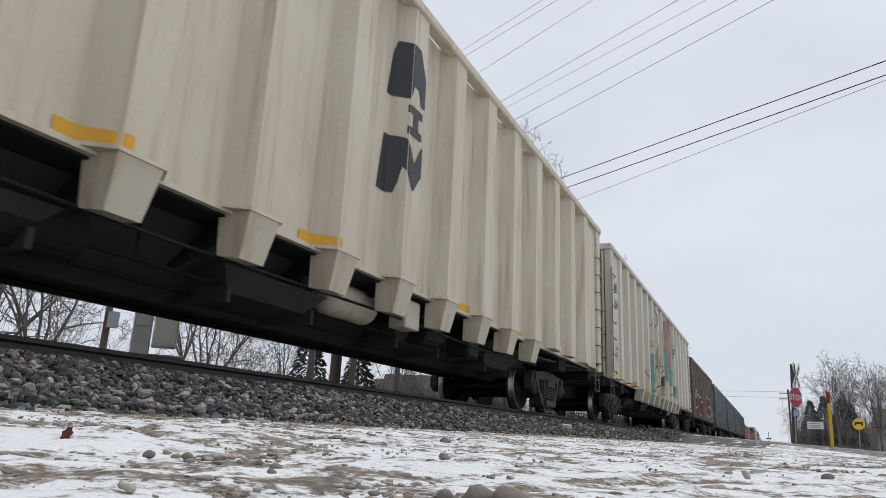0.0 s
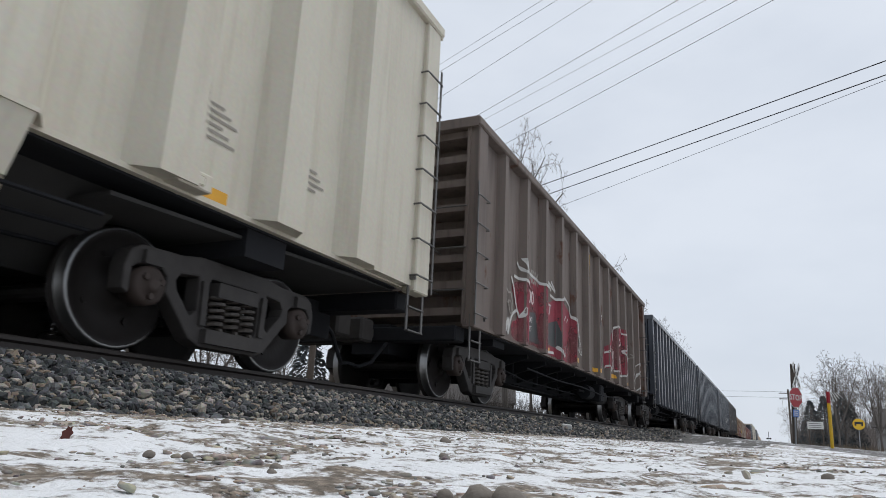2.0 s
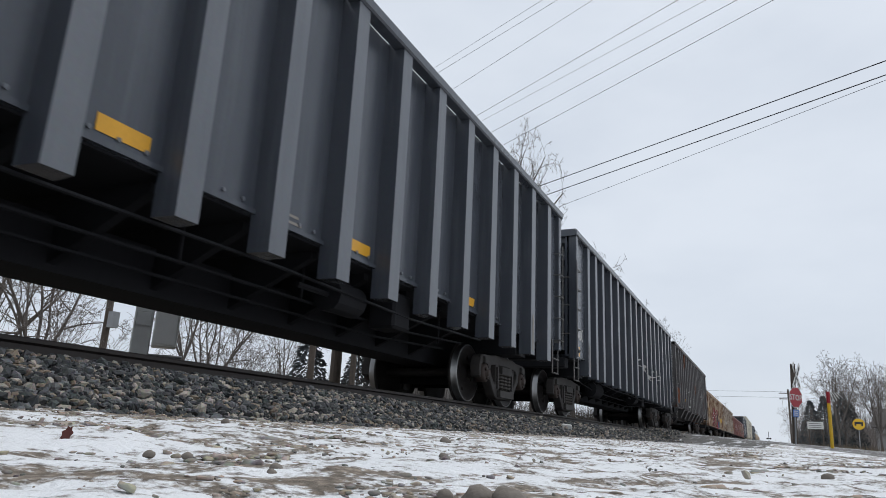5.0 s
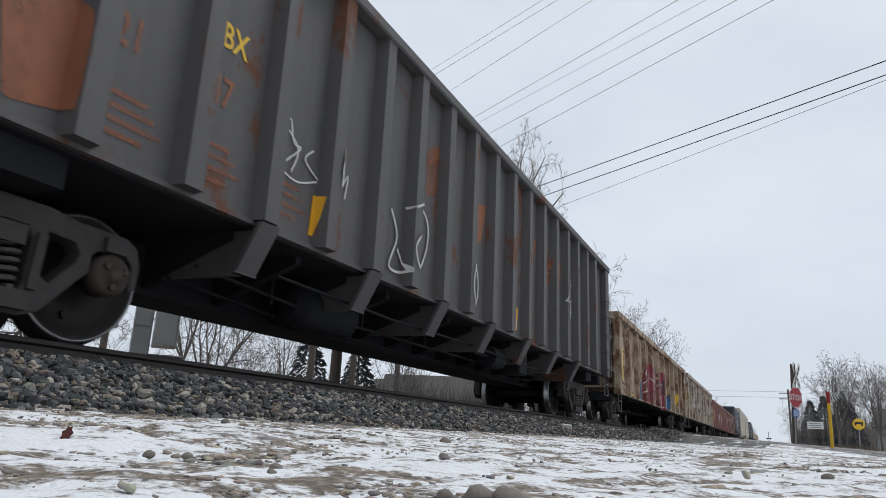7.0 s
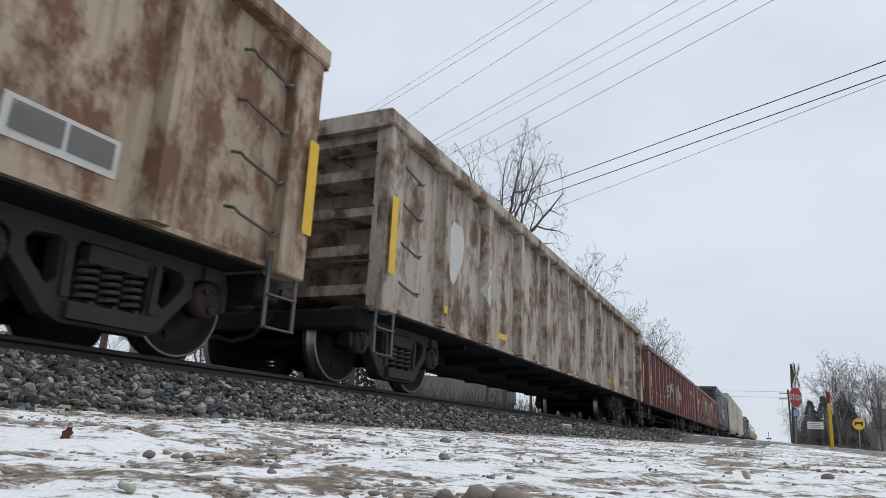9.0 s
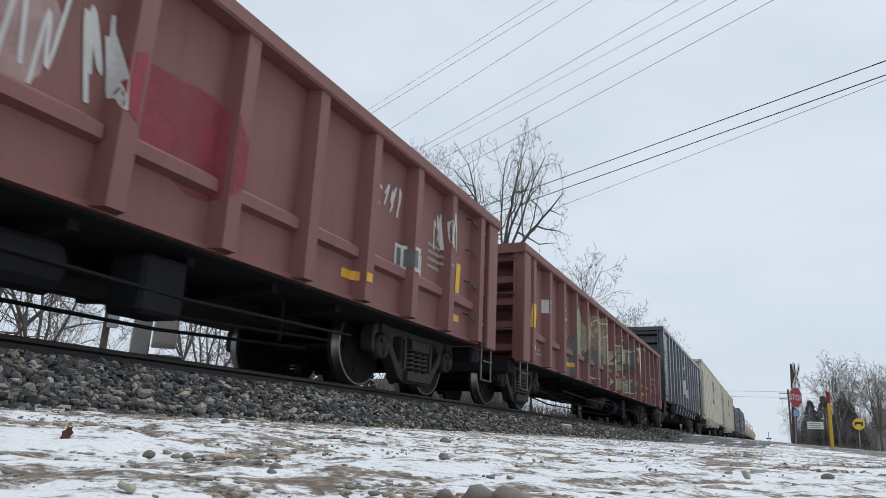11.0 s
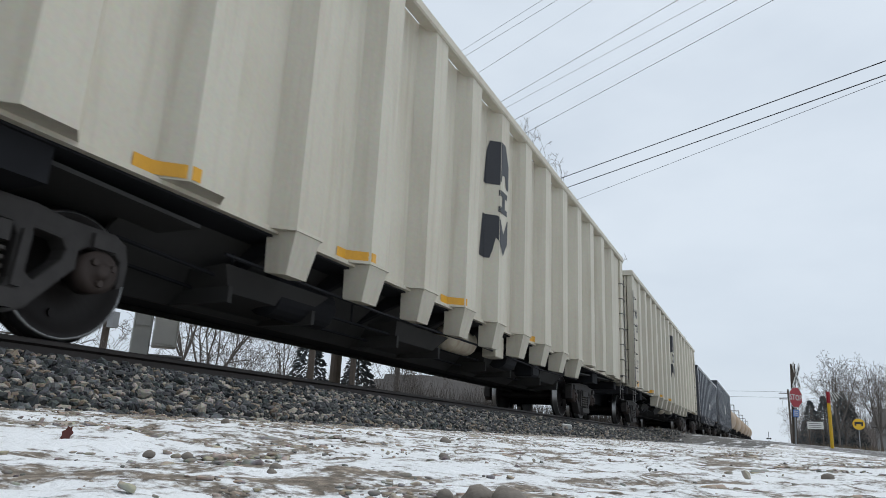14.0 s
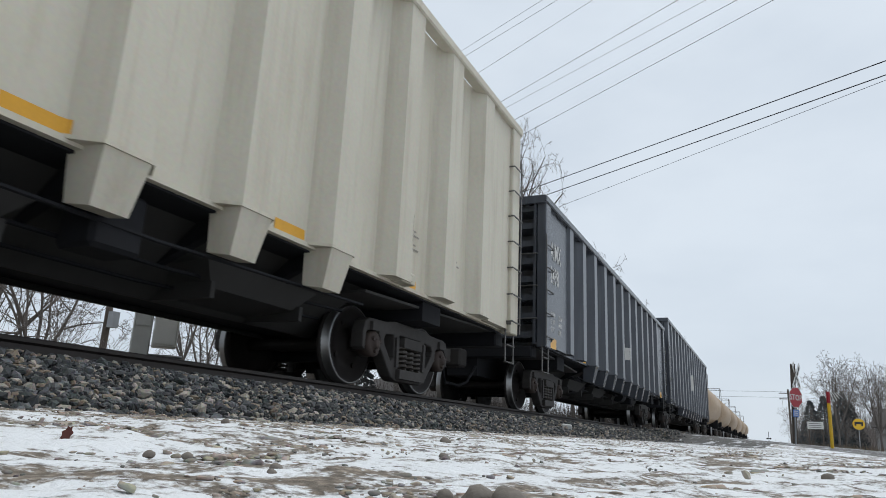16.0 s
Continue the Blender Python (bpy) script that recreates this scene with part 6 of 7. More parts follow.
    area(red_b, MILL_RED, M_WHITE, [(3.32, 2.31), (4.00, 2.44), (3.93, 2.27), (3.34, 2.11)], "white painted stroke")
    area(red_b, MILL_RED, M_WHITE, [(3.34, 2.11), (3.55, 2.18), (3.58, 1.39), (3.39, 1.38)], "white painted stroke")
    area(red_b, MILL_RED, M_WHITE, [(4.31, 2.40), (4.52, 2.45), (5.12, 1.76), (4.88, 1.68)], "white painted stroke")
    area(red_b, MILL_RED, M_WHITE, [(4.94, 2.40), (5.10, 2.42), (5.12, 1.76), (4.97, 1.72)], "white painted stroke")
    strokes(red_b, MILL_RED, M_PALEST, 0.03, [[(-0.14, 2.08), (-0.01, 1.97), (0.50, 1.99), (0.79, 1.90)], [(1.08, 2.22), (1.17, 1.93), (1.87, 2.05)], [(2.19, 2.00), (2.85, 2.25), (2.97, 1.89), (2.49, 1.43)]], "cream sprayed outline")
    strokes(red_b, MILL_RED, M_PALEST, 0.03, [[(1.20, 0.82), (1.69, 0.78)], [(2.11, 0.81), (2.78, 0.95)], [(-1.23, 1.56), (-0.97, 1.31), (-0.60, 0.99), (-0.72, 0.81)]], "cream sprayed outline")
    strokes(red_b, MILL_RED, M_PALEST, 0.03, [[(-1.00, 1.08), (-0.89, 0.99), (-1.01, 0.84)], [(-0.08, 1.19), (-0.02, 1.56), (-0.12, 1.95)], [(1.08, 1.53), (1.32, 1.05), (1.87, 0.82)]], "cream sprayed outline")
    strokes(red_b, MILL_RED, M_CHARLINE, 0.022, [[(0.36, 1.50), (0.43, 1.57), (0.51, 1.56), (0.45, 1.48), (0.36, 1.50)], [(0.08, 1.63), (0.40, 1.80)], [(-0.93, 1.63), (-0.82, 1.46), (-0.73, 1.62), (-0.61, 1.45), (-0.52, 1.62), (-0.36, 1.49)]], "dark sprayed line")
    strokes(red_b, MILL_RED, M_CHARLINE, 0.022, [[(1.33, 1.95), (1.73, 1.71)], [(0.53, 1.47), (0.67, 1.43)]], "dark sprayed line")
    strokes(red_b, MILL_RED, M_WHITE, 0.02, [[(-0.00, 2.21), (0.07, 2.13), (0.11, 2.24), (0.18, 2.17)], [(0.23, 2.24), (0.30, 2.18), (0.35, 2.28)], [(0.45, 2.29), (0.44, 2.16), (0.54, 2.16)]], "white sprayed scrawl")
    strokes(red_b, MILL_RED, M_WHITE, 0.02, [[(0.58, 2.29), (0.71, 2.17)]], "white sprayed scrawl")
    area(red_b, MILL_RED, M_LEMON, [(-1.17, 1.82), (-1.10, 1.86), (-1.09, 1.37), (-1.16, 1.36)], "upright yellow reflective strip")
    area(red_b, MILL_RED, M_LEMON, [(2.53, 1.93), (2.62, 1.95), (2.62, 1.43), (2.53, 1.44)], "upright yellow reflective strip")


car_marks()
sprayed_marks()


# ---------------------------------------------------------------- ground, track
def smooth(a, b, v):
    t = min(1.0, max(0.0, (v - a) / (b - a)))
    return t * t * (3 - 2 * t)


def terrain(x, y):
    z = -0.058 + 0.066 * smooth(0.3, 2.6, -x)
    z -= 0.11 * smooth(0.0, 2.2, x) * smooth(3, 14, y)
    bed = 0.29
    rise = smooth(2.85, 3.95, -x)
    fall = 1 - smooth(6.2, 7.4, -x)
    z = z + (bed - z) * rise * fall if -x < 6.2 else -0.15 + (bed + 0.15) * fall
    # the road comes up to the rails at a slant
    near, far = road_edges(x)
    on = smooth(near - 1.6, near + 0.2, y) * (1 - smooth(far, far + 4, y))
    u = max(0.0, x + 3.5)
    k = smooth(near, far, y)
    road = max(-0.25, 0.41 - 0.09 * u) * (1 - k) + max(0.02, 0.42 - 0.055 * u) * k if x > -6.6 else 0.42 - 0.5 * smooth(7, 14, -x)
    return z + (road - z) * on


def road_edges(x):
    u = max(0.0, x + 3.5)
    return max(10.0, 26 - 1.2 * u), max(22.0, 36 - 0.6 * u)


def grid_lines(stops):
    out = [stops[0][0]]
    for (a, step), (b, _) in zip(stops, stops[1:]):
        n = max(1, round((b - a) / step))
        out += [a + (b - a) * (i + 1) / n for i in range(n)]
    return out


def build_ground():
    xs = grid_lines([(-900, 150), (-150, 25), (-30, 3), (-9, 0.25), (-4.2, 0.1), (-2.8, 0.03), (0.8, 0.05), (2.5, 0.25), (8, 2), (30, 20), (150, 150), (900, 1)])
    ys = grid_lines([(-200, 60), (-20, 4), (-1, 0.2), (0.1, 0.03), (4.5, 0.1), (12, 0.4), (24, 0.6), (42, 3), (90, 20), (300, 150), (1500, 1)])
    verts, faces = [], []
    for y in ys:
        for x in xs:
            near = max(0.0, 1 - math.hypot(x, y) / 14)
            bump = 0.012 * noise.noise((x * 3, y * 3, 0)) * near + 0.011 * noise.noise((x * 9, y * 9, 3)) * near + 0.007 * noise.noise((x * 23, y * 23, 7)) * near
            far = smooth(20, 120, abs(x + 5)) * 0.35
            if math.hypot(x, y) < 0.45:
                bump = min(bump, -0.01)
            verts.append((x, y, terrain(x, y) + bump - far))
    w = len(xs)
    for j in range(len(ys) - 1):
        for i in range(w - 1):
            a = j * w + i
            faces.append((a, a + 1, a + w + 1, a + w))
    me = bpy.data.meshes.new("ground")
    me.from_pydata(verts, [], faces)
    me.polygons.foreach_set("use_smooth", [True] * len(me.polygons))
    me.materials.append(M_GROUND)
    me.materials.append(M_SHADED_GRIT)
    me.materials.append(M_ASPHALT)
    for p in me.polygons:
        c = p.center
        near, far = road_edges(c.x)
        if (near + 0.3 < c.y < far - 0.3 and -60 < c.x < 12) or (9 < c.y < far - 0.3 and -7 < c.x < -2.95 + 0.24 * (c.y - 9) + 0.5 * noise.noise((c.x * 1.5, c.y * 0.7, 4))):
            p.material_index = 2
        # ground under the stones, near-black so their gaps look shaded
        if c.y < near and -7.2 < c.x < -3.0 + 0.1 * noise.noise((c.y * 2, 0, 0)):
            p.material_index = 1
    tagged(new("ground", me), "gravel ground under thin patchy snow", "ground", "", "structure")


build_ground()


def build_track():
    track = thing("railway_track", "single railway track of worn steel rails on dark ties", "railway track", "", "structure")
    z1 = RAIL_Z
    prof = [(-0.07, 0), (0.07, 0), (0.07, 0.012), (0.012, 0.03), (0.012, 0.125), (0.036, 0.14), (0.036, 0.165), (0.028, 0.172), (-0.028, 0.172), (-0.036, 0.165), (-0.036, 0.14), (-0.012, 0.125), (-0.012, 0.03), (-0.07, 0.012)]
    for s in (1, -1):
        bm = bmesh.new()
        hull(bm, [(TRACK + s * 0.755 + a, -30, z1 - 0.172 + b) for a, b in prof], [(TRACK + s * 0.755 + a, 620, z1 - 0.172 + b) for a, b in prof])
        for f in bm.faces:
            f.material_index = 1 if f.calc_center_median().z > z1 - 0.003 else 0
        part("rail", bm, [M_RAIL, M_RAILTOP], track, "dark steel rail with polished head")
    bm = bmesh.new()
    box(bm, -1.3, -0.115, 0, 1.3, 0.115, 0.17)
    soften(bm, 0.01)
    me = mesh_of("tie", bm, M_TIE)
    for k in range(110):
        part("tie", me, None, track, "", pose(TRACK + 0.02 * math.sin(k * 3.1), -3 + 0.52 * k, z1 - 0.172 - 0.175))
    bm = bmesh.new()
    for s in (1, -1):
        box(bm, s * 0.755 - 0.17, -0.09, 0, s * 0.755 + 0.17, 0.09, 0.018)
        for q in (0.1, -0.1):
            box(bm, s * 0.755 + q - 0.018, -0.05, 0.01, s * 0.755 + q + 0.018, -0.015, 0.05)
    me = mesh_of("tie_plate", bm, M_RAIL)
    for k in range(70):
        part("tie_plate", me, None, track, "", pose(TRACK, -3 + 0.52 * k, z1 - 0.172 - 0.012))
    # the joint bar that the near rail shows
    bm = bmesh.new()
    box(bm, 0, -0.45, 0, 0.02, 0.45, 0.09)
    for y in (-0.36, -0.22, -0.08, 0.08, 0.22, 0.36):
        bar(bm, (0.02, y, 0.045), (0.05, y, 0.045), 0.018, 6)
    part("joint_bar", bm, M_RAIL, track, "bolted joint bar", pose(TRACK + 0.755 + 0.014, 9.3, z1 - 0.145))


build_track()


def rock_heap(name, label, category, places, material, flat=0.75, jag=0.28, level=1, soft=False, lean=1.2):
    """Many angular stones as one heap. places: x, y, z, radius."""
    bm = bmesh.new()
    bmesh.ops.create_icosphere(bm, subdivisions=level, radius=1.0)
    base = np.array([v.co for v in bm.verts])
    tris = np.array([[v.index for v in f.verts] for f in bm.faces])
    bm.free()
    r = np.random.RandomState(len(places))
    n = len(places)
    P = np.array(places)
    shape = base[None] * (1 + r.uniform(-jag, jag, (n, len(base), 1)))
    shape = np.clip(shape, -0.82, 0.82)
    shape *= r.uniform(0.65, 1.3, (n, 1, 3)) * np.array([1, 1, flat])
    ang = r.uniform(0, 6.28, n)
    tilt = r.uniform(-lean, lean, n)
    c, s = np.cos(ang), np.sin(ang)
    ct, st = np.cos(tilt), np.sin(tilt)
    y2 = shape[:, :, 1] * ct[:, None] - shape[:, :, 2] * st[:, None]
    z2 = shape[:, :, 1] * st[:, None] + shape[:, :, 2] * ct[:, None]
    x2 = shape[:, :, 0]
    V = np.stack([x2 * c[:, None] - y2 * s[:, None], x2 * s[:, None] + y2 * c[:, None], z2], 2) * P[:, None, 3:4] + P[:, None, :3]
    F = (tris[None] + (np.arange(n) * len(base))[:, None, None]).reshape(-1, 3)
    me = bpy.data.meshes.new(name)
    me.from_pydata(V.reshape(-1, 3).tolist(), [], F.tolist())
    me.materials.append(material)
    if soft:
        me.polygons.foreach_set("use_smooth", [True] * len(me.polygons))
    return me


def scatter_ballast():
    r = random.Random(11)
    near = []
    for y0, y1, per in ((1.0, 6, 3300), (6, 12, 2000), (12, 27, 800)):
        for x0, x1, k in ((-4.25, -2.95, 1.0), (-5.9, -4.25, 0.3)):
            for _ in range(int((x1 - x0) * (y1 - y0) * per * k)):
                x, y = r.uniform(x0, x1), r.uniform(y0, y1)
                if -4.6 < x < -4.2 and r.random() < 0.3:
                    continue
                rad = min(0.05, max(0.012, r.lognormvariate(-3.86, 0.33)))
                if per < 900:
                    rad *= 1.25
                near.append((x, y, terrain(x, y) + r.uniform(-0.03, 0.045), rad))
    for y0, y1 in ((1.2, 27),):
        for _ in range(5200):
            y = r.uniform(y0, y1)
            x = -2.97 + abs(r.gauss(0, 0.24)) * (1 + 0.7 * noise.noise((0, y * 0.9, 8)))
            near.append((x, y, terrain(x, y) + 0.002, min(0.04, max(0.008, r.lognormvariate(-4.0, 0.4)))))
    bed = tagged(new("ballast_bed", rock_heap("ballast_bed", "", "", near, M_BALLAST)), "dark angular crushed-stone ballast along the track", "ballast", "", "stuff")
    near_bits, far_bits = [], []
    for _ in range(15000):
        y = 0.3 + 14 * r.random() ** 1.8
        x = r.uniform(-2.95, 1.2 + 0.3 * y)
        clump = noise.noise((x * 1.1, y * 1.1, 5)) + 0.7 * noise.noise((x * 5, y * 5, 9)) + 0.35 * smooth(1.6, 2.9, -x)
        if clump < r.uniform(0.05, 0.5):
            continue
        d = math.hypot(x, y)
        if d < 0.42:
            continue
        rad = min(0.015, max(0.0022, r.lognormvariate(-5.5, 0.42))) * (0.6 + 0.4 * smooth(0.5, 1.5, d))
        (near_bits if d < 1.3 else far_bits).append((x, y, terrain(x, y) + 0.008 * noise.noise((x * 11, y * 11, 3)) + 0.05 * rad, rad))
    lumps = ([], [])
    for _ in range(42000):
        y = 0.45 + 11 * r.random() ** 1.7
        x = r.uniform(-2.95, 1.0 + 0.35 * y)
        d = math.hypot(x, y)
        if noise.noise((x * 2.4, y * 2.4, 15)) + 0.6 * noise.noise((x * 9, y * 9, 2)) + 0.45 * smooth(1.3, 2.9, -x) < r.uniform(0.08, 0.45) or d < 0.5:
            continue
        rad = min(0.024, max(0.004, r.lognormvariate(-4.75, 0.45))) * (0.45 + 0.55 * smooth(0.5, 1.6, d))
        lumps[d > 1.8].append((x, y, terrain(x, y) + 0.009 * noise.noise((x * 9, y * 9, 3)) - 0.05 * rad, rad))
    for k in (0, 1):
        tagged(new("soil_lumps", rock_heap("soil_lumps", "", "", lumps[k], M_LUMP, 0.34, 0.4, 2 - k, k == 0, 0.3)), "brown frozen soil lumps half sunk in the snow", "soil", "", "stuff")
    tagged(new("gravel_patch", rock_heap("gravel_patch", "", "", near_bits, M_GRAVEL, 0.4, 0.36, 2, True, 0.4)), "loose brown gravel poking through the snow", "gravel", "", "stuff")
    tagged(new("gravel_patch", rock_heap("gravel_patch", "", "", far_bits, M_GRAVEL, 0.6, 0.3)), "loose brown gravel poking through the snow", "gravel", "", "stuff")


scatter_ballast()


# ---------------------------------------------------------------- trees
def grow_tree(seed, height, trunk_r, fork=0.3, limbs=6, flare=0.55, crown_r=4.0, levels=4, thin=0.008, crook=0.13, rise=0.05):
    """A bare broadleaf tree that forks into rising limbs: trunk and limbs in one mesh, twigs in the other."""
    r = random.Random(seed)
    wood, twig = ([], []), ([], [])

    def seg(store, p, q, ra, rb, sides):
        vs, fs = store
        d = (q - p).normalized()
        u = d.orthogonal().normalized()
        w = d.cross(u)
        n0 = len(vs)
        for c, rad in ((p, ra), (q, rb)):
            for k in range(sides):
                a = 2 * math.pi * k / sides
                vs.append(tuple(c + rad * (math.cos(a) * u + math.sin(a) * w)))
        for k in range(sides):
            j = (k + 1) % sides
            fs.append((n0 + k, n0 + j, n0 + sides + j, n0 + sides + k))

    def branch(p, d, length, rad, level):
        store = wood if level < 2 else twig
        sides = (6, 5, 4, 3, 3)[level]
        steps = (9, 7, 5, 4, 3)[level]
        kids = []
        turn = r.uniform(0, 6.28)
        for i in range(steps):
            d = (d + Vector((r.gauss(0, 1), r.gauss(0, 1), r.gauss(0, 1))) * crook * (1 + 0.18 * level) + Vector((0, 0, rise * (1 - 0.4 * level)))).normalized()
            q = p + d * (length / steps)
            ra, rb = max(thin, rad * (1 - 0.8 * i / steps)), max(thin, rad * (1 - 0.8 * (i + 1) / steps))
            seg(store, p, q, ra, rb, sides)
            p = q
            if level < levels and i >= (2 if level == 0 else 1) and r.random() < (1.0, 0.9, 0.75, 0.6)[level]:
                turn += 2.4 + r.uniform(-0.4, 0.4)
                u = d.orthogonal().normalized()
                w = d.cross(u)
                side = u * math.cos(turn) + w * math.sin(turn)
                a = r.uniform(0.6, 1.15)
                kids.append((Vector(p), d * math.cos(a) + side * math.sin(a), length * (1 - 0.6 * (i + 1) / steps) * r.uniform(0.5, 0.75), rb * 0.6))
        for kp, kd, kl, kr in kids:
            branch(kp, kd, kl, max(thin, kr), level + 1)

    p, d = Vector((0, 0, -0.3)), Vector((0, 0, 1))
    top = height * fork
    for i in range(5):
        d = (d + Vector((r.gauss(0, 0.04), r.gauss(0, 0.04), 0.1))).normalized()
        q = p + d * ((top + 0.3) / 5)
        seg(wood, p, q, trunk_r * (1 - 0.06 * i), trunk_r * (1 - 0.06 * (i + 1)), 8)
        p = q
    for k in range(limbs):
        az = 2 * math.pi * k / limbs + r.uniform(-0.4, 0.4)
        lean = flare * r.uniform(0.45, 1.25) if k else 0.06
        branch(Vector(p), Vector((math.sin(lean) * math.cos(az), math.sin(lean) * math.sin(az), math.cos(lean))), (height - top) * r.uniform(0.75, 1.0), trunk_r * r.uniform(0.42, 0.6), 0)
    grown = max(v[2] for v in twig[0]) / height
    reach = sorted(math.hypot(v[0], v[1]) for v in twig[0])[int(0.97 * len(twig[0]))] / crown_r
    meshes = []
    for name, (vs, fs), m in (("trunk", wood, M_BARK), ("crown", twig, M_TWIG)):
        me = bpy.data.meshes.new(name)
        me.from_pydata([(x / reach, y / reach, z / grown) for x, y, z in vs], [], fs)
        me.materials.append(m)
        meshes.append(me)
    return meshes


def bare_tree(meshes, label, at):
    t = thing("bare_tree", label, "tree", "bare winter trees", "", at)
    part("trunk", meshes[0], None, t)
    part("crown", meshes[1], None, t, "leafless twigs")
    return t


def grow_conifer(seed, height):
    r = random.Random(seed)
    bm = bmesh.new()
    bar(bm, (0, 0, -0.2), (0, 0, height), 0.16, 7, 0.02)
    trunk = mesh_of("trunk", bm, M_BARK)
    vs, fs = [], []
    for _ in range(1700):
        h = height * (0.06 + 0.94 * r.random() ** 1.1)
        reach = (1 - h / height) * height * 0.36 + 0.12
        a = r.uniform(0, 6.283)
        d = reach * r.uniform(0.25, 1.05) ** 0.7
        c = Vector((d * math.cos(a), d * math.sin(a), h - 0.25 * d + r.uniform(-0.1, 0.1)))
        out = Vector((math.cos(a), math.sin(a), -0.35)).normalized()
        side = out.cross(Vector((0, 0, 1))).normalized()
        s = r.uniform(0.10, 0.24) * (0.6 + height / 12)
        for tilt in (0.0, 0.9):
            w = (side * math.cos(tilt) + Vector((0, 0, 1)) * math.sin(tilt)) * s * 0.35
            n = len(vs)
            vs += [tuple(c - out * s * 0.4), tuple(c + w + out * s * 0.1), tuple(c + out * s), tuple(c - w + out * s * 0.1)]
            fs.append((n, n + 1, n + 2, n + 3))
    me = bpy.data.meshes.new("crown")
    me.from_pydata(vs, [], fs)
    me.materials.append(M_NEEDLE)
    return trunk, me


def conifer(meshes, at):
    t = thing("conifer", "hazy blue-grey conifer behind the track", "tree", "conifers", "", at)
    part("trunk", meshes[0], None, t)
    part("crown", meshes[1], None, t, "hazy blue-grey needle boughs")


TREE_BIG = grow_tree(3, 21.0, 0.36, 0.5, 8, 0.95, 4.9, 4, 0.011, 0.13, 0.05)
TREE_MID = grow_tree(8, 13.0, 0.22, 0.34, 8, 0.8, 4.2, 4, 0.011, 0.09, 0.05)
TREE_SMALL = grow_tree(15, 9.5, 0.17, 0.13, 7, 0.7, 4.0, 4, 0.008)
TREE_VASE = grow_tree(27, 9.0, 0.14, 0.22, 9, 0.5, 2.9, 4, 0.009, 0.06, 0.06)
TREE_SHRUB = grow_tree(23, 4.6, 0.05, 0.06, 8, 0.75, 2.3, 3, 0.007)
for meshes, x, y, turn, size, label in (
        (TREE_BIG, -13.9, 38.7, 110, 0.94, "tall leafless tree beyond the track"), (TREE_BIG, -21.4, 38.8, 200, 0.97, "tall leafless tree beyond the track"), (TREE_MID, -13.6, 53.4, 60, 1.2, "leafless tree beyond the track"),
        (TREE_MID, -9.9, 61.3, 200, 0.96, "leafless tree beside the track"), (TREE_MID, -10.2, 70.0, 300, 0.85, "leafless tree beside the track"), (TREE_BIG, -21.0, 66.0, 75, 0.8, "tall leafless tree beyond the track"),
        (TREE_SMALL, -24.0, 16.2, 0, 1.0, "leafless many-stemmed tree beyond the track"), (TREE_SMALL, -24.96, 25.94, 90, 1.0, "leafless many-stemmed tree beyond the track"), (TREE_MID, -36.0, 34.6, 30, 1.0, "leafless tree beyond the track"),
        (TREE_SMALL, -33.0, 42.2, 210, 1.0, "leafless many-stemmed tree beyond the track"), (TREE_SMALL, -30.0, 18.0, 130, 1.1, "leafless many-stemmed tree beyond the track"), (TREE_SHRUB, -18.0, 13.0, 40, 1.0, "leafless shrub beyond the track"),
        (TREE_SHRUB, -19.0, 20.0, 140, 1.0, "leafless shrub beyond the track"), (TREE_SHRUB, -21.0, 24.0, 70, 1.1, "leafless shrub beyond the track"), (TREE_SHRUB, -24.0, 38.0, 250, 1.0, "leafless shrub beyond the track"), (TREE_SHRUB, -17.0, 33.0, 10, 1.0, "leafless shrub beyond the track"),
        (TREE_SHRUB, -15.5, 40.0, 75, 1.0, "leafless shrub beyond the track"), (TREE_SHRUB, -29.0, 47.0, 160, 1.0, "leafless shrub beyond the track"), (TREE_SMALL, -30.0, 55.0, 20, 1.0, "leafless many-stemmed tree beyond the track"),
        (TREE_VASE, 5.5, 69.8, 15, 1.0, "leafless vase-shaped tree across the road"), (TREE_VASE, 8.8, 71.5, 105, 0.97, "leafless vase-shaped tree across the road"), (TREE_VASE, 12.0, 74.0, 200, 1.05, "leafless vase-shaped tree across the road"),
        (TREE_VASE, 7.4, 86.0, 290, 0.95, "leafless vase-shaped tree across the road"), (TREE_VASE, 11.6, 92.0, 50, 1.0, "leafless vase-shaped tree across the road"), (TREE_SHRUB, 3.6, 76.0, 60, 1.0, "leafless shrub across the road"),
        (TREE_SHRUB, 6.4, 74.0, 160, 0.9, "leafless shrub across the road"), (TREE_SHRUB, 9.0, 78.0, 260, 0.9, "leafless shrub across the road"), (TREE_SHRUB, 3.0, 95.0, 20, 1.1, "leafless shrub across the road"), (TREE_SHRUB, 11.4, 82.0, 90, 1.0, "leafless shrub across the road"),
        (TREE_MID, 9.0, 165.0, 20, 0.8, "distant leafless tree along the line"), (TREE_MID, -14.0, 190.0, 120, 1.0, "distant leafless tree along the line"), (TREE_MID, -13.0, 230.0, 20, 1.0, "distant leafless tree along the line"), (TREE_SMALL, 5.0, 130.0, 200, 0.9, "distant leafless tree along the line")):
    bare_tree(meshes, label, pose(x, y, -0.15, 0, 0, turn) @ Matrix.Scale(size, 4))
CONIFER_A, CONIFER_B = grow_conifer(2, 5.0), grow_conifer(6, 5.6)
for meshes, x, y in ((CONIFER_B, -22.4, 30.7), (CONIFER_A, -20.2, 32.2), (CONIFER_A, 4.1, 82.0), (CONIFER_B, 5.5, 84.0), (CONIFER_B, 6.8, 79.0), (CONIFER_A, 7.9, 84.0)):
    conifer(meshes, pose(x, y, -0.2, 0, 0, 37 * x))


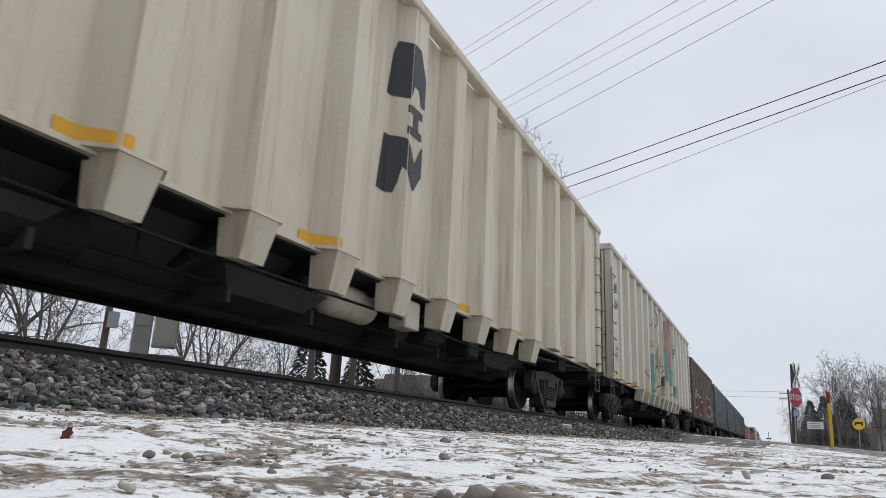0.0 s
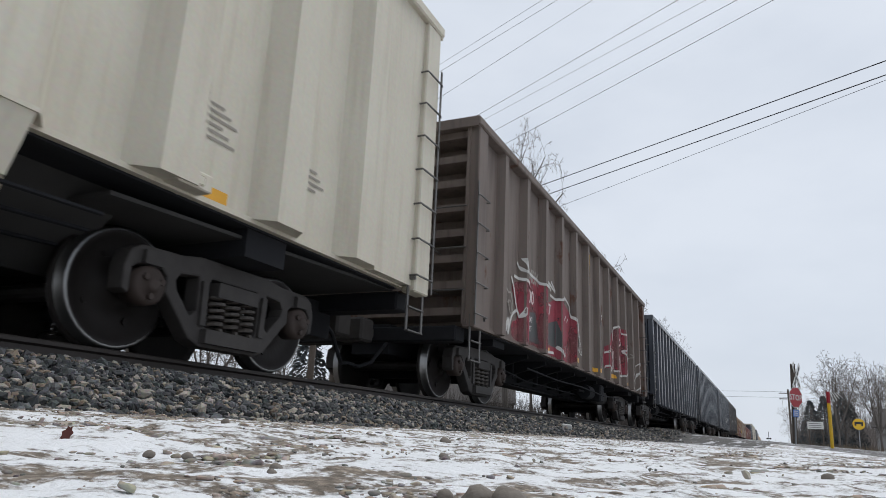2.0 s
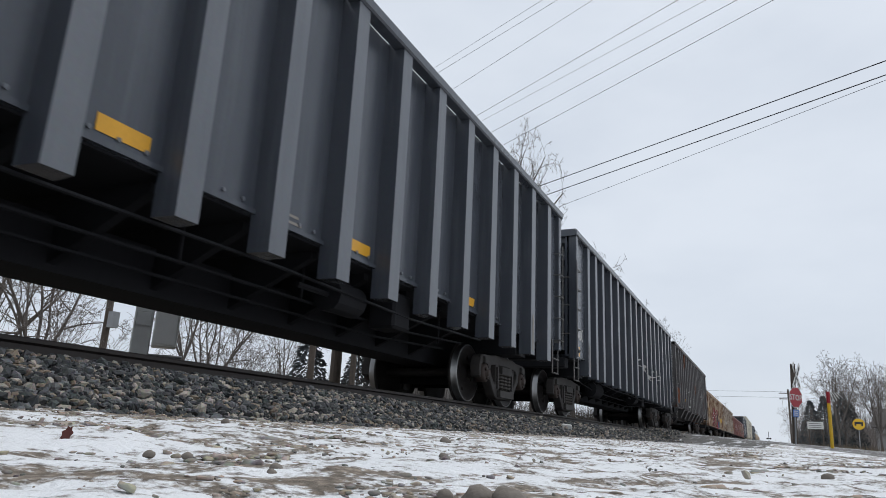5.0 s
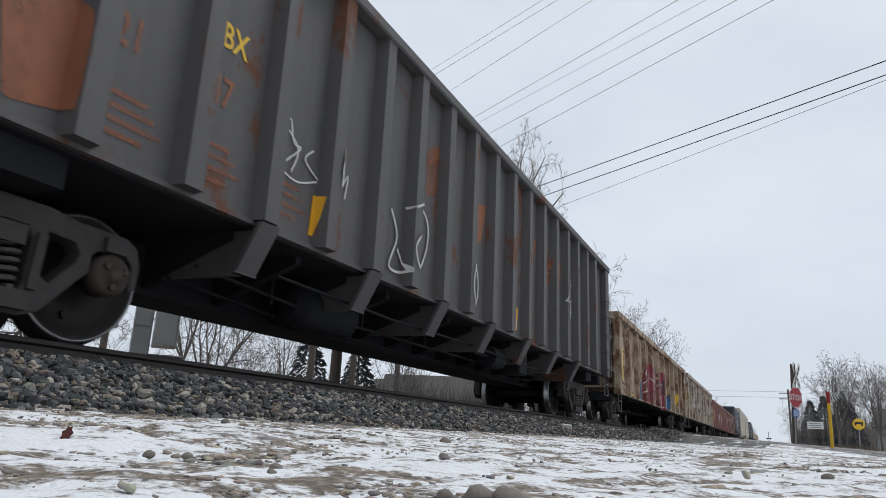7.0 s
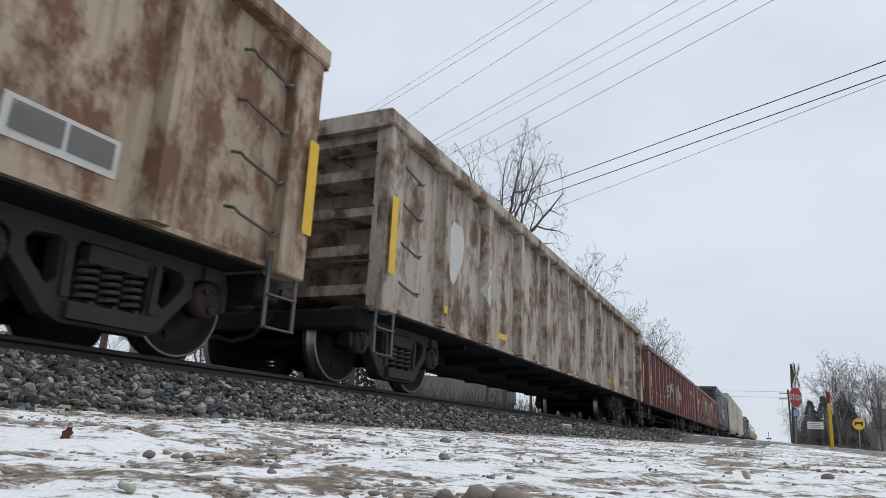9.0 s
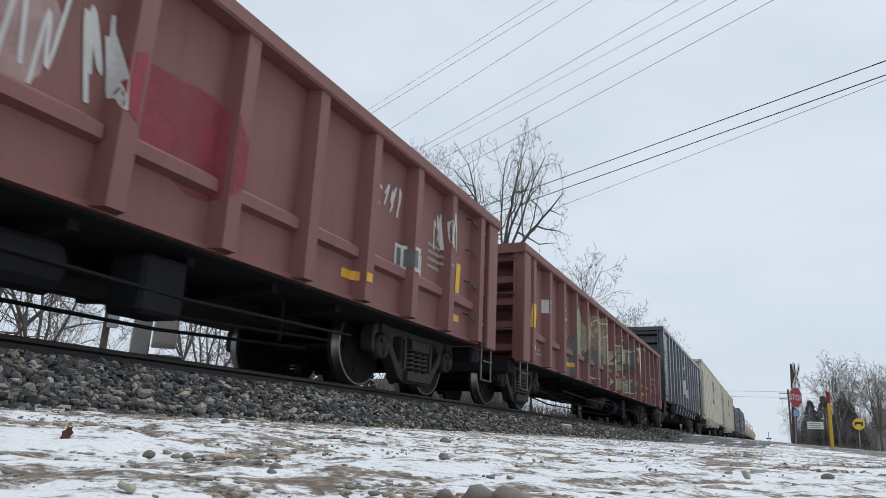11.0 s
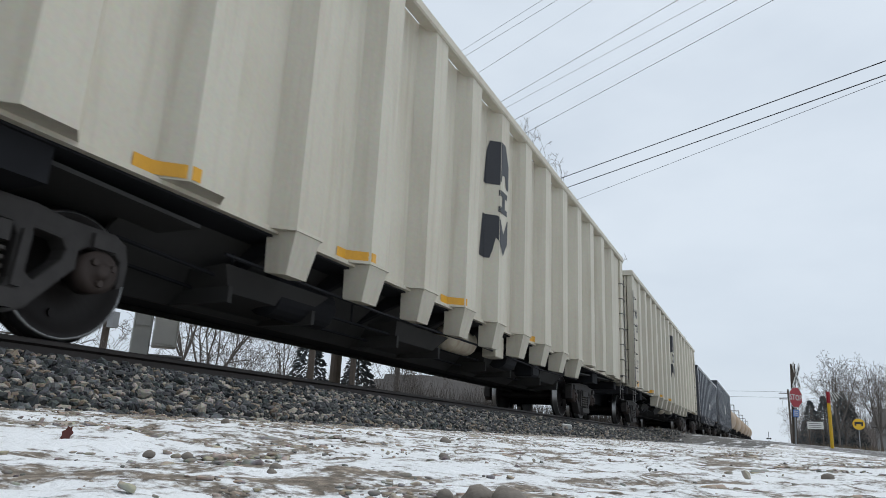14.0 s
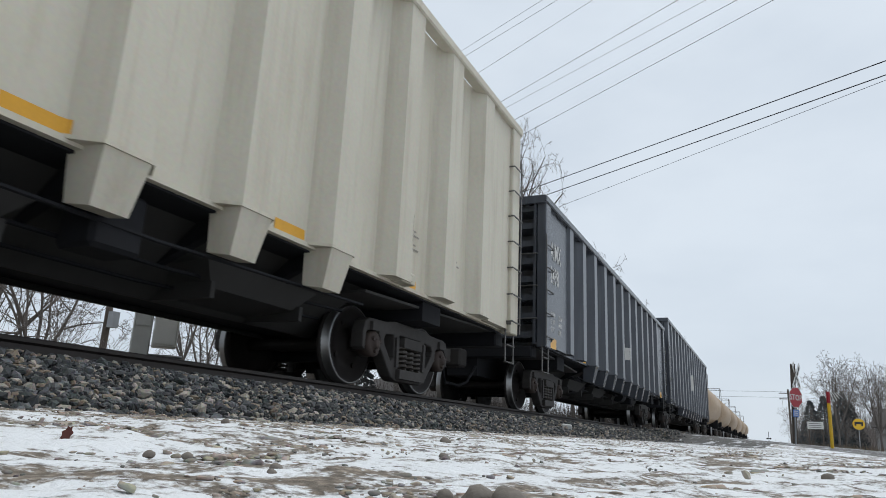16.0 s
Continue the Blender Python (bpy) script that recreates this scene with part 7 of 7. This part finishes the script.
def distant_woods():
    """A far belt of bare woods on both sides of the line."""
    r = random.Random(5)
    vs, fs = [], []
    for _ in range(5200):
        side = r.choice((1, -1))
        y = r.uniform(120, 420)
        x = -5 + side * (13 + r.random() ** 1.6 * 70) + (3 if side > 0 else 0)
        h = r.uniform(4, 11)
        lean = r.gauss(0, 0.12)
        w = 0.05 + 0.00035 * y
        for k in range(4):
            a = r.uniform(0, 3.14)
            dx, dy = math.cos(a) * w, math.sin(a) * w
            sx, sz = r.gauss(lean, 0.3) * h * 0.35, h * r.uniform(0.5, 1.0)
            b = h * r.uniform(0, 0.4) * (k > 0)
            n = len(vs)
            vs += [(x - dx, y - dy, b - 0.5), (x + dx, y + dy, b - 0.5), (x + sx, y + r.gauss(0, 1), sz)]
            fs.append((n, n + 1, n + 2))
    me = bpy.data.meshes.new("distant_woods")
    me.from_pydata(vs, [], fs)
    me.materials.append(M_TWIG)
    tagged(new("distant_woods", me), "distant grey-brown bare woods along the line", "woods", "", "stuff")


distant_woods()


def brush_belt():
    """Dense bare brush along the far side of the track."""
    r = random.Random(14)
    vs, fs = [], []
    for _ in range(9500):
        y = 16 + 130 * r.random() ** 1.6
        x = -12.5 - 0.03 * y + r.gauss(0, 1.1)
        if y < 24 and r.random() < 0.7:
            continue
        h = r.uniform(0.5, 1.0) * (1.5 + 0.022 * y)
        w = 0.006 + 0.0004 * y
        a = r.uniform(0, 3.14)
        dx, dy = math.cos(a) * w, math.sin(a) * w
        z = r.uniform(-0.2, 0.5)
        n = len(vs)
        vs += [(x - dx, y - dy, z - 0.3), (x + dx, y + dy, z - 0.3), (x + r.gauss(0, 0.5), y + r.gauss(0, 0.5), z + h)]
        fs.append((n, n + 1, n + 2))
    me = bpy.data.meshes.new("brush_belt")
    me.from_pydata(vs, [], fs)
    me.materials.append(M_BRUSH)
    tagged(new("brush_belt", me), "dense bare brush along the far side of the track", "brush", "", "stuff")


brush_belt()


def dry_grass():
    r = random.Random(9)
    vs, fs = [], []
    for _ in range(2600):
        if r.random() < 0.6:
            x, y = r.gauss(3.6, 1.3), r.gauss(47, 5)
        else:
            x, y = r.gauss(-10, 1.2), r.uniform(8, 40)
        z = terrain(x, y) - 0.1
        h = r.uniform(0.2, 0.65)
        a = r.uniform(0, 3.14)
        dx, dy = 0.025 * math.cos(a), 0.025 * math.sin(a)
        n = len(vs)
        vs += [(x - dx, y - dy, z), (x + dx, y + dy, z), (x + r.gauss(0, 0.15), y + r.gauss(0, 0.15), z + h)]
        fs.append((n, n + 1, n + 2))
    me = bpy.data.meshes.new("dry_grass")
    me.from_pydata(vs, [], fs)
    me.materials.append(M_GRASS)
    tagged(new("dry_grass", me), "tall dry straw-coloured weeds beside the road", "grass", "", "stuff")


dry_grass()


# ---------------------------------------------------------------- crossing signs and posts
def octagon(bm, r, y0, y1, x=0, z=0):
    ring = [(x + r * math.cos(math.pi / 8 + k * math.pi / 4), z + r * math.sin(math.pi / 8 + k * math.pi / 4)) for k in range(8)]
    hull(bm, [(a, y1, b) for a, b in ring], [(a, y0, b) for a, b in ring])


def flat_words(parent, words, size, material, at, name="lettering"):
    vs, fs = WORDS[words]
    wide = max(v[0] for v in vs)
    me = bpy.data.meshes.new(name)
    me.from_pydata([((v[0] - wide / 2) * size, (v[1] - 0.35) * size, 0) for v in vs], [], fs)
    me.materials.append(material)
    part(name, me, None, parent, "white sign lettering", at)


def crossing_signs():
    post = thing("crossbuck_post", "weathered wooden post with edge-on white crossing boards", "sign", "", "", pose(0.87, 29.4, 0.05, 0, 2.6, 0))
    bm = bmesh.new()
    box(bm, -0.085, -0.085, -0.3, 0.085, 0.085, 3.05)
    soften(bm, 0.012)
    part("post", bm, M_WOOD, post)
    for s in (1, -1):
        bm = bmesh.new()
        box(bm, -0.6, -0.012, -0.11, 0.6, 0.012, 0.11)
        for k in range(4):
            box(bm, -0.45 + 0.25 * k, -0.017, -0.05, -0.28 + 0.25 * k, -0.011, 0.05, 1)
        part("crossing_board", bm, [M_WHITESIGN, M_INK], post, "white crossing board", pose(0.12, 0.115 + 0.028 * s, 2.60, 0, 0, 71) @ pose(0, 0, 0, 0, s * 50, 0))
    stop = thing("stop_sign", "red octagonal stop sign on a thin steel post", "sign", "", "", pose(0.88, 29.26, 0.1, 0, 3.5, 0) @ pose(0, 0, 0, 0, 0, 54))
    bm = bmesh.new()
    box(bm, -0.025, -0.02, -0.3, 0.025, 0.02, 2.1)
    part("post", bm, M_GALV, stop)
    bm = bmesh.new()
    octagon(bm, 0.41, -0.034, -0.026, 0, 1.74)
    rim = part("sign_border", bm, M_WHITESIGN, stop)
    bm = bmesh.new()
    octagon(bm, 0.385, -0.040, -0.030, 0, 1.74)
    part("sign_face", bm, M_REDSIGN, stop)
    flat_words(stop, "STOP", 0.30, M_WHITESIGN, pose(0, -0.045, 1.74, 90, 0, 0))
    bm = bmesh.new()
    box(bm, -0.17, -0.034, 1.02, 0.17, -0.026, 1.28)
    for k in range(3):
        box(bm, -0.12, -0.038, 1.07 + 0.07 * k, 0.12, -0.033, 1.10 + 0.07 * k, 1)
    part("notice_plate", bm, [M_BLUESIGN, M_WHITESIGN], stop, "small blue notice plate")

    yel = thing("marker_post", "yellow marker post with red top and striped flag plate", "post", "", "", pose(1.90, 26.94, 0.1, 0, 0.8, 0))
    bm = bmesh.new()
    bar(bm, (0, 0, -0.4), (0, 0, 1.42), 0.055, 14)
    part("post", bm, M_LEMON, yel)
    bm = bmesh.new()
    bar(bm, (0, 0, 1.42), (0, 0, 1.8), 0.058, 14)
    part("top_sleeve", bm, M_REDSIGN, yel, "red top sleeve")
    bm = bmesh.new()
    for k in range(5):
        hull(bm, [(0.08 + 0.08 * k, 0.02, 1.42 + 0.05 * k), (0.11 + 0.08 * k, 0.02, 1.42 + 0.05 * k), (0.11 + 0.08 * k, 0.03, 1.42 + 0.05 * k), (0.08 + 0.08 * k, 0.03, 1.42 + 0.05 * k)],
             [(0.0 + 0.06 * k, 0.02, 1.78), (0.03 + 0.06 * k, 0.02, 1.78), (0.03 + 0.06 * k, 0.03, 1.78), (0.0 + 0.06 * k, 0.03, 1.78)])
    part("striped_flag", bm, M_WHITESIGN, yel, "pale striped flag")
    board = thing("notice_board", "white notice board with dark illegible lines on posts", "sign", "", "", pose(2.43, 44.93, 0.13))
    bm = bmesh.new()
    box(bm, -0.4, -0.02, 0.95, 0.4, 0.02, 1.35)
    for k in range(3):
        box(bm, -0.32, -0.026, 1.03 + 0.1 * k, 0.3, -0.019, 1.06 + 0.1 * k, 1)
    part("board", bm, [M_WHITESIGN, M_GREY], board)
    for x in (-0.34, 0.34):
        bm = bmesh.new()
        box(bm, x - 0.03, 0.02, -0.6, x + 0.03, 0.06, 1.35)
        part("post", bm, M_WOOD, board)
    warn = thing("round_warning_sign", "round yellow warning sign with black band on a post", "sign", "", "", pose(6.3, 62.7, 0.14, 0, 2.0, 0))
    bm = bmesh.new()
    box(bm, -0.03, 0.02, -0.8, 0.03, 0.06, 2.0)
    part("post", bm, M_GALV, warn)
    bm = bmesh.new()
    ring = [(0.42 * math.cos(2 * math.pi * k / 24), 0.42 * math.sin(2 * math.pi * k / 24)) for k in range(24)]
    hull(bm, [(a, 0.015, 1.85 + b) for a, b in ring], [(a, -0.005, 1.85 + b) for a, b in ring])
    part("disc", bm, M_LEMON, warn)
    bm = bmesh.new()
    box(bm, -0.28, -0.012, 1.85, 0.28, -0.006, 2.02)
    for x in (-0.28, 0.16):
        box(bm, x, -0.012, 1.72, x + 0.12, -0.006, 1.85)
    part("symbol", bm, M_INK, warn, "black symbol")
    # signals at the next crossing
    for x in (-0.1,):
        sig = thing("crossing_signal", "distant dark crossing signal mast with red lamps", "signal", "far crossing signals", "", pose(x, 300, 0))
        bm = bmesh.new()
        bar(bm, (0, 0, -1), (0, 0, 5.6), 0.09, 8)
        box(bm, -0.7, -0.06, 2.9, 0.7, 0.06, 3.1)
        part("mast", bm, M_UNDER, sig)
        for q in (-0.6, 0.6):
            bm = bmesh.new()
            bar(bm, (q, -0.1, 3.0), (q, 0.1, 3.0), 0.32, 12)
            part("lamp_hood", bm, M_UNDER, sig)
    # whistle-height marker stone in the ballast
    stone = thing("marker_block", "small white concrete block in the ballast shoulder", "marker", "", "", pose(-3.35, 12.6, 0.13, 6, 4, 20))
    bm = bmesh.new()
    box(bm, -0.09, -0.09, -0.12, 0.09, 0.09, 0.10)
    soften(bm, 0.02, 2)
    part("block", bm, M_WHITESIGN, stone)


crossing_signs()


def trackside():
    cab = thing("signal_cabinet", "grey steel signal cabinets on a post behind the track", "cabinet", "", "", pose(-7.82, 7.0, -0.15, 0, 0, 48))
    bm = bmesh.new()
    bar(bm, (0.08, 0, -0.2), (0.08, 0, 1.0), 0.06, 12)
    part("post", bm, M_GALV, cab)
    bm = bmesh.new()
    box(bm, -0.3, -0.1, 0.95, -0.05, 0.15, 1.72)
    box(bm, -0.28, -0.115, 1.40, -0.07, -0.1, 1.6)
    soften(bm, 0.015)
    part("cabinet", bm, M_METER, cab, "dull grey meter box")
    bm = bmesh.new()
    box(bm, -0.03, -0.16, 1.12, 0.30, 0.12, 1.75)
    soften(bm, 0.015)
    door = part("cabinet", bm, M_CABINET, cab, "pale cabinet with a door")
    bm = bmesh.new()
    box(bm, 0.0, -0.175, 1.16, 0.27, -0.163, 1.71)
    part("cabinet_door", bm, M_CABINET, door)
    bm = bmesh.new()
    bar(bm, (-0.5, 0, 1.0), (0.4, 0, 1.0), 0.025, 6)
    part("bracket", bm, M_GALV, cab)
    stub = thing("wooden_post", "brown wooden post behind the track", "post", "", "", pose(-7.82, 11.61, -0.15))
    bm = bmesh.new()
    bar(bm, (0, 0, -0.2), (0, 0, 1.75), 0.12, 12, 0.11)
    part("post", bm, M_WOOD, stub)
    for x, y, h in ((-18.82, 14.9, 7.5), (-17.2, 44.0, 8.5)):
        pole = thing("utility_pole", "weathered wooden utility pole with crossarm", "pole", "utility poles", "", pose(x, y, -0.2))
        bm = bmesh.new()
        bar(bm, (0, 0, -0.3), (0, 0, h), 0.12, 12, 0.09)
        part("shaft", bm, M_WOOD, pole)
        bm = bmesh.new()
        box(bm, -1.1, -0.06, h - 0.6, 1.1, 0.06, h - 0.48)
        part("crossarm", bm, M_WOOD, pole)
        bm = bmesh.new()
        box(bm, 0.14, -0.12, 2.9, 0.38, 0.12, 3.4)
        part("meter_box", bm, M_GALV, pole)
    far_pole = thing("utility_pole", "distant wooden utility pole with crossarms", "pole", "utility poles", "", pose(2.9, 110, -0.2))
    bm = bmesh.new()
    bar(bm, (0, 0, -0.3), (0, 0, 8.2), 0.16, 10, 0.12)
    part("shaft", bm, M_WOOD, far_pole)
    for z in (7.6, 6.8):
        bm = bmesh.new()
        box(bm, -1.2, -0.06, z, 1.2, 0.06, z + 0.12)
        part("crossarm", bm, M_WOOD, far_pole)


trackside()


def house(x, y, turn, w, d, h, label):
    hs = thing("house", label, "house", "houses", "", pose(x, y, -0.2, 0, 0, turn))
    bm = bmesh.new()
    box(bm, -w / 2, -d / 2, -0.3, w / 2, d / 2, h)
    hull(bm, [(-w / 2, -d / 2, h), (-w / 2, d / 2, h), (-w / 2, 0, h + d * 0.3)], [(w / 2, -d / 2, h), (w / 2, d / 2, h), (w / 2, 0, h + d * 0.3)])
    part("wall", bm, M_SIDING, hs)
    for s in (1, -1):
        bm = bmesh.new()
        e, t = 0.35, 0.14
        a = [(-w / 2 - e, s * (d / 2 + e), h - 0.12), (w / 2 + e, s * (d / 2 + e), h - 0.12), (w / 2 + e, 0, h + d * 0.3 + 0.06), (-w / 2 - e, 0, h + d * 0.3 + 0.06)]
        hull(bm, a, [(p[0], p[1], p[2] + t) for p in a])
        part("roof", bm, M_ROOF, hs)
    for k in range(3):
        bm = bmesh.new()
        xx = -w / 2 + w * (k + 0.5) / 3
        box(bm, xx - 0.55, -d / 2 - 0.05, 1.0, xx + 0.55, -d / 2 + 0.02, 2.3)
        win = part("window", bm, M_WHITESIGN, hs)
        bm = bmesh.new()
        box(bm, xx - 0.45, -d / 2 - 0.065, 1.08, xx + 0.45, -d / 2 - 0.052, 2.22)
        part("pane", bm, M_GLASS, win)


house(-25.5, 56.0, 20, 11, 7, 2.7, "single-storey grey house with shingle roof beyond the track")
house(-34.0, 66.0, 5, 9, 7, 3.2, "pale house with shingle roof beyond the track")
house(15.0, 85.0, -15, 9, 6, 2.6, "grey house among bare trees across the road")


# ---------------------------------------------------------------- overhead wires
def wires():
    group = "overhead wires"
    thin = "thin dark power line strung across the sky"
    thick = "thick dark cable strung across the sky"
    lines = [((-17.57, 29.11, 17.66), (-4.69, 15.3, 11.31), 12.2, 0.005, thin), ((-17.17, 29.35, 17.64), (-4.32, 15.41, 11.28), 12.2, 0.006, thin), ((-16.7, 29.62, 16.4), (-3.41, 15.63, 11.2), 11.8, 0.006, thin),
             ((-15.16, 30.43, 15.35), (-1.32, 15.95, 10.87), 11.0, 0.007, thin), ((-14.74, 30.64, 15.27), (-0.66, 15.99, 10.73), 11.0, 0.005, thin), ((-13.07, 31.39, 15.44), (0.05, 16.0, 10.56), 10.6, 0.007, thin), ((-12.48, 31.63, 14.7), (0.84, 15.98, 10.34), 10.6, 0.007, thin),
             ((-10.47, 32.35, 12.56), (2.86, 15.74, 8.15), 8.6, 0.014, thick), ((-9.9, 32.53, 12.15), (2.82, 15.75, 7.82), 8.3, 0.014, thick), ((-9.2, 32.73, 11.52), (2.81, 15.75, 7.7), 8.1, 0.006, thin)]
    arms = {}
    for a, b, level, radius, label in lines:
        a, b = Vector(a), Vector(b)
        p, q = a * (level / a.z), b * (level / b.z)
        d = q - p
        ends = [p + d * ((x - p.x) / d.x) for x in (-19.0, 17.0)]
        bm = bmesh.new()
        bar(bm, ends[0], ends[1], radius, 5)
        tagged(new("overhead_wire", mesh_of("overhead_wire", bm, M_WIRE)), label, "wire", group)
        for e in ends:
            arms.setdefault((e.x, level > 10), []).append(e)
    for (x, high), tips in arms.items():
        ys = [t.y for t in tips]
        mid = sum(ys) / len(ys)
        pole = thing("utility_pole", "wooden utility pole that carries the overhead wires", "pole", "utility poles", "", pose(x, mid, -0.3))
        bm = bmesh.new()
        bar(bm, (0, 0, -0.3), (0, 0, max(t.z for t in tips) + 0.8), 0.17, 12, 0.12)
        part("shaft", bm, M_WOOD, pole)
        for z in sorted({round(t.z, 2) for t in tips}):
            yy = [t.y - mid for t in tips if abs(t.z - z) < 0.02] + [0]
            bm = bmesh.new()
            box(bm, -0.06, min(yy) - 0.15, z + 0.2, 0.06, max(yy) + 0.15, z + 0.31)
            part("crossarm", bm, M_WOOD, pole)
    for k in range(2):
        bm = bmesh.new()
        bar(bm, (-60, 110, 7.66 - 0.8 * k), (2.9, 110, 7.66 - 0.8 * k), 0.02, 4)
        tagged(new("overhead_wire", mesh_of("overhead_wire", bm, M_WIRE)), "distant power line crossing the railway", "wire", group)


wires()


# ---------------------------------------------------------------- small things on the ground
def leaf():
    bm = bmesh.new()
    out = [(a * 0.26, b * 0.5) for a, b in ((0, 0), (0.010, 0.008), (0.022, 0.006), (0.018, 0.018), (0.026, 0.03), (0.014, 0.03), (0.010, 0.048), (0.0, 0.036), (-0.010, 0.046), (-0.013, 0.03), (-0.026, 0.028), (-0.017, 0.017), (-0.021, 0.005), (-0.009, 0.007))]
    a = [bm.verts.new((x, 0.012 * math.sin(60 * x) + 0.2 * z, z)) for x, z in out]
    b = [bm.verts.new((x, 0.0012 + 0.012 * math.sin(60 * x) + 0.2 * z, z)) for x, z in out]
    c0, c1 = bm.verts.new((0, 0.006, 0.022)), bm.verts.new((0, 0.0072, 0.022))
    n = len(out)
    for i in range(n):
        j = (i + 1) % n
        bm.faces.new((a[i], a[j], c0))
        bm.faces.new((b[j], b[i], c1))
        bm.faces.new((a[i], b[i], b[j], a[j]))
    ob = thing("fallen_leaf", "curled dry red-brown leaf standing on the snow", "leaf", "", "", pose(-1.0, 0.75, terrain(-1.0, 0.75) + 0.002, 0, 12, 25))
    part("blade", bm, M_LEAF, ob)
    bm = bmesh.new()
    tube(bm, [(0, 0, 0), (0.004, 0.004, -0.012), (0.012, 0.006, -0.014)], 0.0012, 5)
    part("stalk", bm, M_LEAF, ob)


leaf()


def cobbles():
    """The few larger stones close by."""
    r = random.Random(31)
    for x, y, s in ((-0.225, 0.565, 0.016), (-0.195, 0.555, 0.017), (-0.262, 0.575, 0.009), (0.055, 0.6, 0.013), (-0.62, 1.35, 0.011), (-1.1, 2.4, 0.02), (-0.52, 0.66, 0.007), (-1.75, 1.6, 0.016), (-1.9, 2.1, 0.018), (-0.78, 0.72, 0.008), (-0.74, 0.75, 0.008), (-0.56, 0.72, 0.009), (0.2, 1.1, 0.01), (0.1, 1.6, 0.012)):
        bm = bmesh.new()
        bmesh.ops.create_icosphere(bm, subdivisions=2, radius=s)
        for v in bm.verts:
            v.co *= 1 + 0.35 * noise.noise(v.co * (0.9 / s) + Vector((x * 50, y * 50, 0)))
            v.co.z *= 0.75
        for f in bm.faces:
            f.smooth = True
        tagged(new("stone", mesh_of("stone", bm, M_PEBBLE)), "rounded grey-brown stone lying on the snow", "stone", "stones on the snow").matrix_basis = pose(x, y, terrain(x, y) + s * 0.25, 0, 0, r.uniform(0, 360))


cobbles()


# ---------------------------------------------------------------- motion of the train
def motions():
    for car, y_mid in CARS:
        walk(car, [(float(t), pose(TRACK, y_mid - SPEED * t, RAIL_Z)) for t in range(17)])
    turn = math.degrees(SPEED / FPS / WHEEL_R)
    for i, (wheels, y) in enumerate(ROLLING):
        walk(wheels, [(f / FPS, pose(0, y, WHEEL_R, turn * f + 40 * i)) for f in range(int(16 * FPS) + 1)])


motions()
